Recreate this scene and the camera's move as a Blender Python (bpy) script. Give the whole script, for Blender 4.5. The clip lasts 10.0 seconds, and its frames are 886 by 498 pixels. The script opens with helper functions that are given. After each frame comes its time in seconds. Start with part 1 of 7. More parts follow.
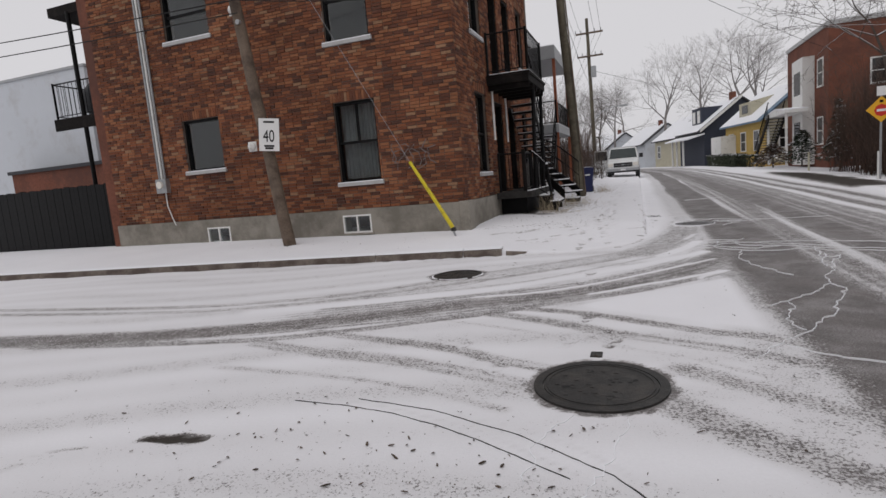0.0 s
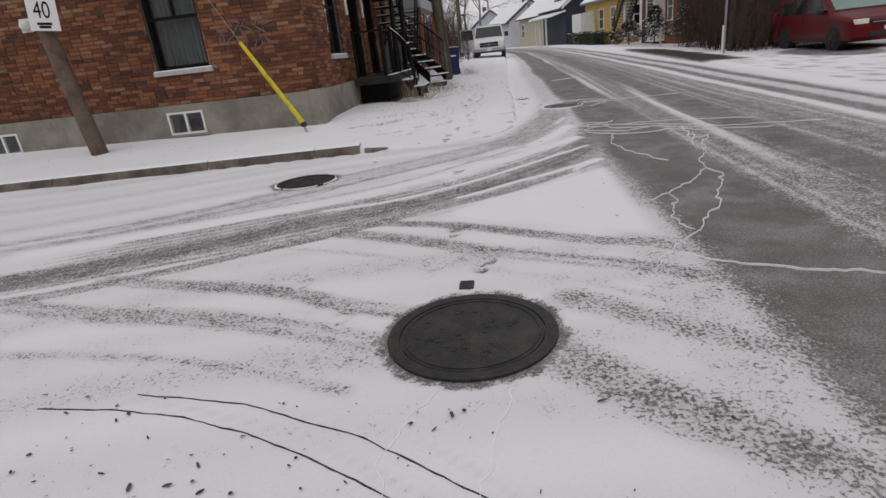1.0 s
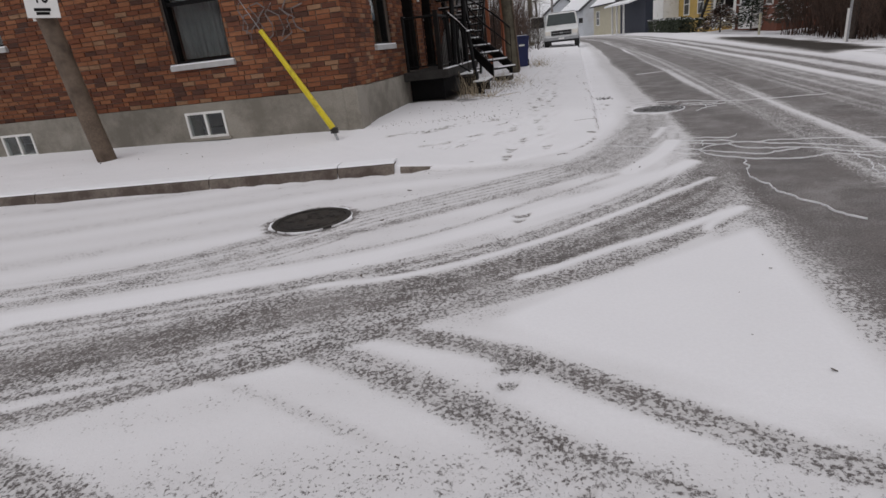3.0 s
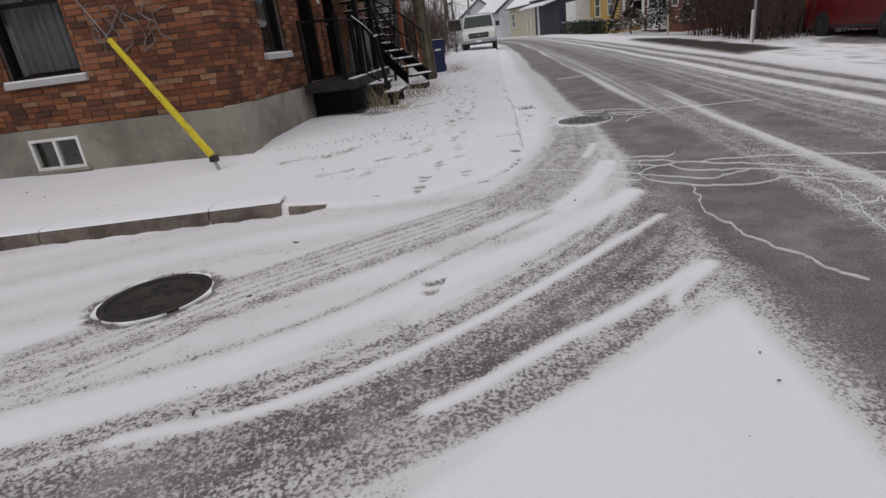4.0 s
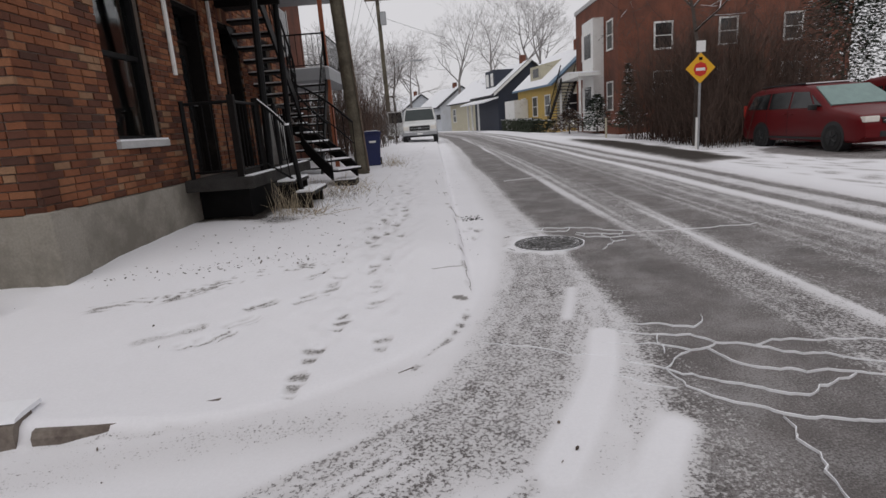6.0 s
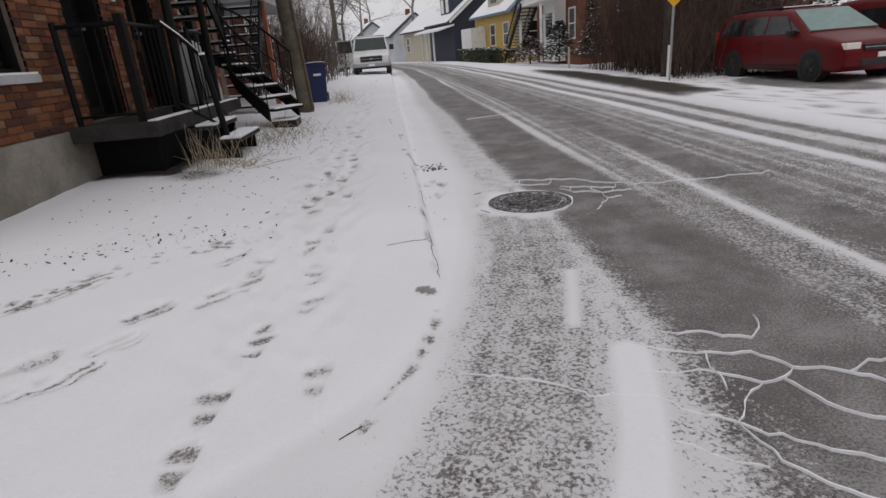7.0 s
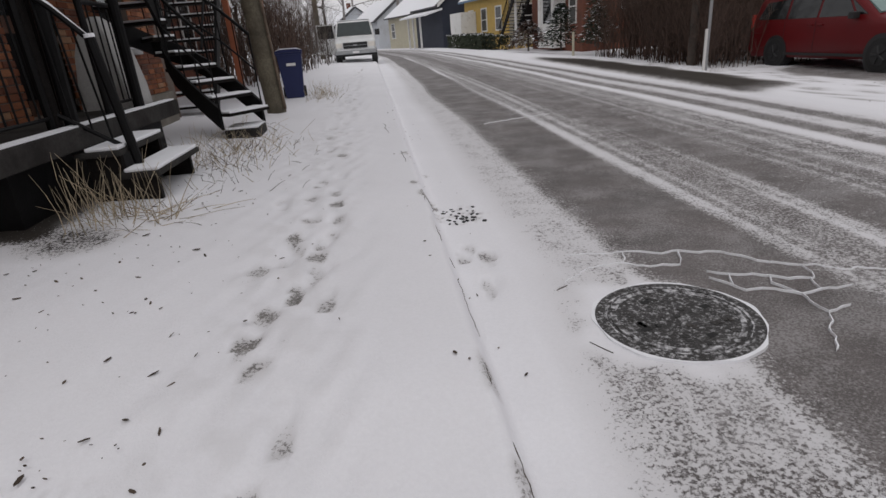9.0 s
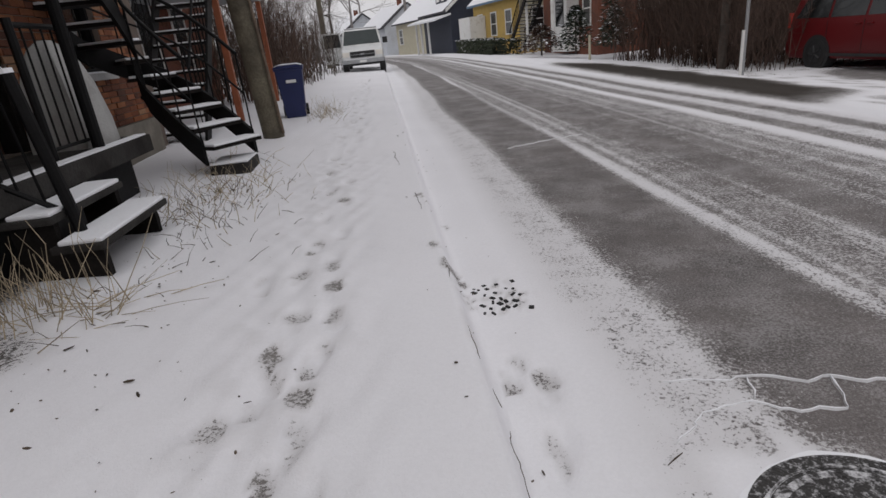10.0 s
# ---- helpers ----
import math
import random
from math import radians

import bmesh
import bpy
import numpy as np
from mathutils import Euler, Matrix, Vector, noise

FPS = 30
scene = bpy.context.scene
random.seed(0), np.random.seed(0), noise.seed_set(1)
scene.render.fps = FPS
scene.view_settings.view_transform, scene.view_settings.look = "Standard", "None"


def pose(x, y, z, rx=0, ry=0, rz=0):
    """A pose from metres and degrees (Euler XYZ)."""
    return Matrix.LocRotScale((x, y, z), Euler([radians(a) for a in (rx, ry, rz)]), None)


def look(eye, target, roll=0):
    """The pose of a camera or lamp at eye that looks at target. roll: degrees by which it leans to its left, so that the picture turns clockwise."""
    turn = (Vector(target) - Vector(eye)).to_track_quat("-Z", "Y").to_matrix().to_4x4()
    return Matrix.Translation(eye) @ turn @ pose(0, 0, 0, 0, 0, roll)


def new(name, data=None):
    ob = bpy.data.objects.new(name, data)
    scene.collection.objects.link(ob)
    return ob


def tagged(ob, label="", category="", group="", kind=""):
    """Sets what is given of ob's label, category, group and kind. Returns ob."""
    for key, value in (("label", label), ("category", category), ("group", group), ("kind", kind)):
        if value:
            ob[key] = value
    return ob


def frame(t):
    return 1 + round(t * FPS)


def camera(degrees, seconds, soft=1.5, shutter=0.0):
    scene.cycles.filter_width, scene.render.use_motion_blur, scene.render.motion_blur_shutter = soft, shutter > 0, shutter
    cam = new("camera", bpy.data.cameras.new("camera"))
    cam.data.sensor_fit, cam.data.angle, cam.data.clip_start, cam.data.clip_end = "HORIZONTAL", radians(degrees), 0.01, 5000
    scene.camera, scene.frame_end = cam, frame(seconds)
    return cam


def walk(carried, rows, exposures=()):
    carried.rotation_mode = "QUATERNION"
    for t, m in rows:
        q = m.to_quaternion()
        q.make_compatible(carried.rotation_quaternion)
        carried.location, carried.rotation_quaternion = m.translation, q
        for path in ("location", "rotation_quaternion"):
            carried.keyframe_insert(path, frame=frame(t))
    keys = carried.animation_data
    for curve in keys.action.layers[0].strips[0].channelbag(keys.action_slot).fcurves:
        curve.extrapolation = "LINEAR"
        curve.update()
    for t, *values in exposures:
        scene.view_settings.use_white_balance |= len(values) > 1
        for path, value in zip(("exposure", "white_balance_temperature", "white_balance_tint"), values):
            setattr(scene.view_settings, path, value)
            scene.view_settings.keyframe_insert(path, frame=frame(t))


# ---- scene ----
cam = camera(78.3, 10.0)
PATH = [
    (0, (0.039, 0.272, 1.269), (-0.643, 2.135, 1.016), -5.0),
    (0.5, (0.032, 0.762, 1.25), (-0.26, 2.707, 0.887), -5.5),
    (1, (0.007, 1.265, 1.209), (-0.258, 3.125, 0.525), -6.6),
    (1.5, (-0.03, 1.731, 1.215), (-0.186, 3.648, 0.666), -3.5),
    (2, (-0.079, 2.18, 1.145), (-0.433, 4.066, 0.583), -4.8),
    (2.2, (-0.09, 2.378, 1.138), (-0.434, 4.258, 0.548), -4.7),
    (3.3, (-0.145, 3.425, 1.235), (-0.659, 5.215, 0.504), -7.3),
    (3.5, (-0.12, 3.646, 1.244), (-0.503, 5.456, 0.485), -6.5),
    (4, (-0.11, 4.203, 1.241), (-0.35, 6.056, 0.526), -7.4),
    (4.5, (-0.128, 4.777, 1.236), (-0.31, 6.64, 0.53), -8.5),
    (5, (-0.12, 5.329, 1.263), (-0.085, 7.246, 0.693), -6.2),
    (5.2, (-0.172, 5.543, 1.26), (-0.169, 7.495, 0.825), -4.3),
    (6.3, (-0.032, 6.604, 1.264), (-0.03, 8.552, 0.809), -4.3),
    (6.5, (-0.053, 6.822, 1.256), (-0.018, 8.738, 0.685), -1.9),
    (7, (-0.035, 7.381, 1.243), (0.098, 9.258, 0.564), -4.7),
    (7.5, (-0.135, 7.968, 1.253), (-0.158, 9.883, 0.673), -3.2),
    (8, (-0.117, 8.571, 1.217), (-0.007, 10.478, 0.624), -4.0),
    (8.5, (-0.228, 9.183, 1.193), (-0.267, 11.083, 0.569), -2.2),
    (9, (-0.163, 9.742, 1.235), (0.018, 11.598, 0.511), -4.7),
    (9.5, (-0.208, 10.305, 1.243), (-0.227, 12.184, 0.559), -6.9),
    (10, (-0.123, 10.816, 1.346), (0.019, 12.681, 0.638), -6.1),
]
walk(cam, [(t, look(eye, target, roll)) for t, eye, target, roll in PATH])

# ---- world and light: a flat overcast sky ----
world = bpy.data.worlds.new("overcast")
scene.world = world
world.use_nodes = True
wn, wl = world.node_tree.nodes, world.node_tree.links
sky = wn.new("ShaderNodeTexSky")
sky.sky_type = 'NISHITA'
sky.sun_disc = False
sky.sun_elevation, sky.sun_rotation = radians(38), radians(150)
sky.dust_density = 4.0
grey_sky = wn.new("ShaderNodeHueSaturation")
grey_sky.inputs["Saturation"].default_value = 0.12
wl.new(sky.outputs[0], grey_sky.inputs["Color"])
dim = wn.new("ShaderNodeMix")
dim.data_type = 'RGBA'
dim.blend_type = 'MULTIPLY'
dim.inputs[0].default_value = 1.0
dim.inputs[7].default_value = (0.1, 0.1, 0.1, 1)
wl.new(grey_sky.outputs[0], dim.inputs[6])
cloud = wn.new("ShaderNodeMix")
cloud.data_type = 'RGBA'
cloud.inputs[0].default_value = 0.85
cloud.inputs[7].default_value = (0.80, 0.785, 0.815, 1)
wl.new(dim.outputs[2], cloud.inputs[6])
wl.new(cloud.outputs[2], wn["Background"].inputs[0])
wn["Background"].inputs[1].default_value = 1.0
sun = new("sun", bpy.data.lights.new("sun", 'SUN'))
sun.data.energy, sun.data.angle, sun.data.color = 0.55, radians(40), (1.0, 0.97, 0.94)
sun.matrix_world = look((0, 0, 30), (8, 16, 0))
scene.view_settings.exposure = -0.17


# ---- materials ----
def mat(name, base, rough=0.8, metal=0.0, var=0.25, scale=8.0, bump=0.3, fine=60.0, dirt=None, dirt_amount=0.0, dirt_scale=1.5, island=0.0, objrand=0.0, spec=0.4, dist=0.01):
    m = bpy.data.materials.new(name)
    m.use_nodes = True
    n, l = m.node_tree.nodes, m.node_tree.links
    p = n["Principled BSDF"]
    p.inputs["Roughness"].default_value = rough
    p.inputs["Metallic"].default_value = metal
    p.inputs["Specular IOR Level"].default_value = spec
    co = n.new("ShaderNodeTexCoord")
    t1 = n.new("ShaderNodeTexNoise")
    t1.inputs["Scale"].default_value = scale
    t1.inputs["Detail"].default_value = 6
    l.new(co.outputs["Object"], t1.inputs["Vector"])
    t2 = n.new("ShaderNodeTexNoise")
    t2.inputs["Scale"].default_value = fine
    t2.inputs["Detail"].default_value = 4
    l.new(co.outputs["Object"], t2.inputs["Vector"])
    mixn = n.new("ShaderNodeMath")
    mixn.operation = 'ADD'
    l.new(t1.outputs[0], mixn.inputs[0])
    l.new(t2.outputs[0], mixn.inputs[1])
    ramp = n.new("ShaderNodeMapRange")
    ramp.inputs[1].default_value, ramp.inputs[2].default_value = 0.6, 1.4
    ramp.inputs[3].default_value, ramp.inputs[4].default_value = 1 - var, 1 + var
    l.new(mixn.outputs[0], ramp.inputs[0])
    value = ramp.outputs[0]
    if island or objrand:
        src = n.new("ShaderNodeNewGeometry").outputs["Random Per Island"] if island else n.new("ShaderNodeObjectInfo").outputs["Random"]
        r = n.new("ShaderNodeMapRange")
        amount = island or objrand
        r.inputs[3].default_value, r.inputs[4].default_value = 1 - amount, 1 + amount
        l.new(src, r.inputs[0])
        mul = n.new("ShaderNodeMath")
        mul.operation = 'MULTIPLY'
        l.new(value, mul.inputs[0])
        l.new(r.outputs[0], mul.inputs[1])
        value = mul.outputs[0]
    hsv = n.new("ShaderNodeHueSaturation")
    hsv.inputs["Color"].default_value = (*base, 1)
    l.new(value, hsv.inputs["Value"])
    colour = hsv.outputs[0]
    if dirt:
        t3 = n.new("ShaderNodeTexNoise")
        t3.inputs["Scale"].default_value = dirt_scale
        t3.inputs["Detail"].default_value = 8
        t3.inputs["Roughness"].default_value = 0.7
        l.new(co.outputs["Object"], t3.inputs["Vector"])
        r3 = n.new("ShaderNodeMapRange")
        r3.inputs[1].default_value, r3.inputs[2].default_value = 0.62 - 0.3 * dirt_amount, 0.72 - 0.2 * dirt_amount
        l.new(t3.outputs[0], r3.inputs[0])
        mx = n.new("ShaderNodeMix")
        mx.data_type = 'RGBA'
        mx.inputs[7].default_value = (*dirt, 1)
        l.new(r3.outputs[0], mx.inputs[0])
        l.new(colour, mx.inputs[6])
        colour = mx.outputs[2]
    l.new(colour, p.inputs["Base Color"])
    if bump:
        b = n.new("ShaderNodeBump")
        b.inputs["Strength"].default_value = bump
        b.inputs["Distance"].default_value = dist
        l.new(mixn.outputs[0], b.inputs["Height"])
        l.new(b.outputs[0], p.inputs["Normal"])
    return m


def brick_mat(name, random_from_object):
    """Fired clay: reds with some browns, purples and pale ochres, picked per brick."""
    m = mat(name, (0.3, 0.1, 0.05), 0.9, var=0.22, scale=14, bump=0.6, fine=90, spec=0.2)
    n, l = m.node_tree.nodes, m.node_tree.links
    src = n.new("ShaderNodeObjectInfo").outputs["Random"] if random_from_object else n.new("ShaderNodeNewGeometry").outputs["Random Per Island"]
    cr = n.new("ShaderNodeValToRGB")
    cr.color_ramp.interpolation = 'CONSTANT'
    stops = [(0.0, (0.165, 0.062, 0.034)), (0.2, (0.225, 0.088, 0.045)), (0.42, (0.118, 0.050, 0.033)), (0.58, (0.26, 0.112, 0.058)),
             (0.76, (0.140, 0.058, 0.036)), (0.87, (0.085, 0.042, 0.031)), (0.93, (0.27, 0.155, 0.092))]
    els = cr.color_ramp.elements
    els[0].position, els[0].color = 0.0, (*stops[0][1], 1)
    els[1].position, els[1].color = stops[1][0], (*stops[1][1], 1)
    for at, c in stops[2:]:
        e = els.new(at)
        e.color = (*c, 1)
    l.new(src, cr.inputs[0])
    hsv = [x for x in n if x.bl_idname == "ShaderNodeHueSaturation"][0]
    # broad weathering over the whole wall
    geo = n.new("ShaderNodeNewGeometry")
    big = n.new("ShaderNodeTexNoise")
    big.inputs["Scale"].default_value = 0.8
    big.inputs["Detail"].default_value = 7
    l.new(geo.outputs["Position"], big.inputs["Vector"])
    rr = n.new("ShaderNodeMapRange")
    rr.inputs[1].default_value, rr.inputs[2].default_value = 0.35, 0.7
    rr.inputs[3].default_value, rr.inputs[4].default_value = 0.78, 1.2
    l.new(big.outputs[0], rr.inputs[0])
    mul = n.new("ShaderNodeMix")
    mul.data_type = 'RGBA'
    mul.blend_type = 'MULTIPLY'
    mul.inputs[0].default_value = 1
    l.new(cr.outputs[0], mul.inputs[6])
    l.new(rr.outputs[0], mul.inputs[7])
    l.new(mul.outputs[2], hsv.inputs["Color"])
    return m


BRICK = brick_mat("clay_brick", False)
BRICK_ONE = brick_mat("clay_brick_single", True)
# Mortar darker than its own beige; the joints' shade is in the colour
SHADED_MORTAR = mat("mortar", (0.155, 0.125, 0.105), 0.95, var=0.3, scale=5, bump=0.5, fine=80, dirt=(0.12, 0.09, 0.075), dirt_amount=0.5)
CONCRETE = mat("concrete", (0.27, 0.25, 0.215), 0.9, var=0.22, scale=3, bump=0.35, fine=50, dirt=(0.17, 0.155, 0.13), dirt_amount=0.6, dirt_scale=1.1)
KERB = mat("kerb_concrete", (0.20, 0.17, 0.145), 0.9, var=0.35, scale=6, bump=0.6, fine=40, dirt=(0.09, 0.07, 0.06), dirt_amount=0.8, dirt_scale=3)
SNOW = mat("snow", (0.82, 0.83, 0.86), 0.75, var=0.03, scale=5, bump=0.35, fine=45, spec=0.25)
BLACK = mat("black_paint", (0.006, 0.006, 0.0065), 0.5, var=0.4, scale=12, bump=0.15, fine=70, spec=0.15)
BLACK_WOOD = mat("dark_wood", (0.010, 0.0085, 0.008), 0.75, var=0.45, scale=10, bump=0.4, fine=60, dirt=(0.022, 0.018, 0.016), dirt_amount=0.3, spec=0.12)
WHITE_PAINT = mat("white_paint", (0.72, 0.72, 0.70), 0.5, var=0.06, scale=4, bump=0.1, dirt=(0.5, 0.48, 0.44), dirt_amount=0.2)
GREY_PAINT = mat("grey_paint", (0.33, 0.34, 0.35), 0.55, var=0.1, scale=4, bump=0.1)
STONE_SILL = mat("stone_sill", (0.42, 0.42, 0.42), 0.8, var=0.15, scale=9, bump=0.3)
POLE_WOOD = mat("weathered_pole_wood", (0.145, 0.108, 0.08), 0.85, var=0.4, scale=3, bump=0.7, fine=40, dirt=(0.07, 0.05, 0.038), dirt_amount=0.45, dirt_scale=2.5)
POLE_GREEN = mat("treated_pole_wood", (0.125, 0.11, 0.078), 0.85, var=0.4, scale=3, bump=0.7, fine=40, dirt=(0.07, 0.06, 0.044), dirt_amount=0.6, dirt_scale=2)
YELLOW = mat("yellow_plastic", (0.62, 0.50, 0.02), 0.42, var=0.12, scale=9, bump=0.1, dirt=(0.35, 0.27, 0.03), dirt_amount=0.25, dirt_scale=4)
STEEL = mat("galvanised_steel", (0.36, 0.37, 0.38), 0.5, metal=0.7, var=0.2, scale=10, bump=0.15)
IRON = mat("cast_iron", (0.030, 0.029, 0.028), 0.55, metal=0.2, var=0.4, scale=14, bump=0.7, fine=110, dirt=(0.055, 0.05, 0.045), dirt_amount=0.5, dirt_scale=6)
IRON_FROST = mat("frosted_iron", (0.034, 0.032, 0.031), 0.6, metal=0.1, var=0.4, scale=14, bump=0.8, fine=110, dirt=(0.50, 0.50, 0.51), dirt_amount=0.36, dirt_scale=60)
IRON_SNOWY = mat("snow_caught_iron", (0.04, 0.038, 0.037), 0.7, var=0.4, scale=14, bump=0.8, fine=110, dirt=(0.66, 0.66, 0.68), dirt_amount=0.62, dirt_scale=30)
BARK = mat("grey_bark", (0.085, 0.07, 0.06), 0.9, var=0.4, scale=8, bump=0.6)
# Bark lightened so the distance's haze sits in its colour
BARK_HAZED = mat("haze_paled_bark", (0.21, 0.195, 0.19), 0.9, var=0.3, scale=8, bump=0.4)
TWIG_RED = mat("reddish_twigs", (0.085, 0.056, 0.044), 0.9, var=0.4, scale=3, bump=0.0, island=0.5)
STRAW = mat("dry_straw", (0.36, 0.30, 0.21), 0.85, var=0.3, scale=20, bump=0.0, island=0.45)
DEAD_LEAF = mat("dead_leaf", (0.075, 0.055, 0.04), 0.85, var=0.3, scale=20, bump=0.0, island=0.5)
EVERGREEN = mat("evergreen_needles", (0.030, 0.042, 0.026), 0.8, var=0.4, scale=5, bump=0.0, island=0.5)
HEDGE = mat("hedge_leaves", (0.045, 0.055, 0.035), 0.85, var=0.4, scale=5, bump=0.0, island=0.5)
RUBBER = mat("rubber", (0.018, 0.018, 0.018), 0.8, var=0.25, scale=20, bump=0.3)
BLUE_PLASTIC = mat("blue_plastic", (0.014, 0.021, 0.085), 0.5, var=0.12, scale=6, bump=0.12)
RED_CAR = mat("dark_red_car_paint", (0.115, 0.005, 0.007), 0.35, var=0.05, scale=3, bump=0.0, spec=0.22)
WHITE_CAR = mat("white_car_paint", (0.66, 0.67, 0.67), 0.3, var=0.05, scale=3, bump=0.0, dirt=(0.45, 0.44, 0.42), dirt_amount=0.3)
TRIM = mat("black_trim", (0.02, 0.02, 0.021), 0.55, var=0.2, scale=10, bump=0.05)
CHROME = mat("chrome", (0.6, 0.6, 0.6), 0.18, metal=1.0, var=0.05, bump=0.0)
NAVY = mat("navy_siding", (0.030, 0.036, 0.055), 0.7, var=0.15, scale=2, bump=0.1)
YELLOW_WALL = mat("yellow_siding", (0.52, 0.36, 0.11), 0.8, var=0.12, scale=2, bump=0.15, dirt=(0.42, 0.30, 0.12), dirt_amount=0.3)
CREAM_WALL = mat("cream_siding", (0.45, 0.42, 0.32), 0.8, var=0.12, scale=2, bump=0.15)
BLUE_ROOF = mat("blue_metal_roof", (0.10, 0.17, 0.25), 0.5, var=0.15, scale=2, bump=0.1)
ROOF_DARK = mat("dark_shingles", (0.05, 0.05, 0.055), 0.9, var=0.3, scale=6, bump=0.4)
FAR_BRICK = mat("far_brick", (0.165, 0.066, 0.044), 0.9, var=0.3, scale=1.5, bump=0.3, fine=14, dirt=(0.11, 0.052, 0.04), dirt_amount=0.5, dirt_scale=0.5, spec=0.2)
GREY_WALL = mat("pale_grey_render", (0.52, 0.545, 0.58), 0.85, var=0.06, scale=1.2, bump=0.15, dirt=(0.45, 0.46, 0.48), dirt_amount=0.4, dirt_scale=0.6)
ORANGE_WOOD = mat("orange_wood", (0.27, 0.085, 0.04), 0.7, var=0.2, scale=6, bump=0.2)
SIGN_YELLOW = mat("sign_yellow", (0.75, 0.40, 0.02), 0.45, var=0.04, bump=0.0)
SIGN_RED = mat("sign_red", (0.55, 0.03, 0.02), 0.45, var=0.04, bump=0.0)
SIGN_WHITE = mat("sign_white", (0.75, 0.75, 0.74), 0.5, var=0.04, bump=0.0)
DARK_CONCRETE = mat("dark_wet_concrete", (0.040, 0.038, 0.036), 0.85, var=0.3, scale=5, bump=0.4, dirt=(0.02, 0.018, 0.017), dirt_amount=0.5, spec=0.15)
GRAFFITI = mat("faded_grey_paint", (0.16, 0.135, 0.13), 0.8, var=0.3, scale=20, bump=0.2)
GREY_SHEET = mat("pale_tarpaulin", (0.36, 0.36, 0.35), 0.7, var=0.15, scale=4, bump=0.5, dirt=(0.26, 0.25, 0.24), dirt_amount=0.4)
CURTAIN = mat("pale_curtain", (0.40, 0.42, 0.43), 0.9, var=0.2, scale=6, bump=0.3)
# Dark grey that puts the unlit interior's dimness into the colour
PAINTED_DIM = mat("painted_dimness", (0.12, 0.125, 0.125), 0.9, var=0.2, scale=2, bump=0.0)
BROWN_DOOR = mat("brown_door", (0.09, 0.045, 0.03), 0.55, var=0.2, scale=4, bump=0.2)
COVER_CLOTH = mat("black_cover", (0.012, 0.013, 0.016), 0.6, var=0.3, scale=5, bump=0.5)
GLAZE_LAMP = mat("lamp_lens", (0.75, 0.72, 0.66), 0.15, var=0.05, bump=0.0)


def glass(name, tint, rough=0.03, clear=1.0):
    m = bpy.data.materials.new(name)
    m.use_nodes = True
    p = m.node_tree.nodes["Principled BSDF"]
    p.inputs["Base Color"].default_value = (*tint, 1)
    p.inputs["Roughness"].default_value = rough
    p.inputs["Transmission Weight"].default_value = clear
    p.inputs["IOR"].default_value = 1.5
    return m


GLASS = glass("window_glass", (0.8, 0.85, 0.85))
CAR_GLASS = mat("tinted_glass", (0.014, 0.016, 0.017), 0.08, var=0.1, bump=0.0, spec=0.5)


def frosted_glass():
    """Windscreen with a thin film of snow and damp."""
    return mat("misted_glass", (0.17, 0.26, 0.245), 0.3, var=0.25, scale=4, bump=0.05)


MIST = frosted_glass()


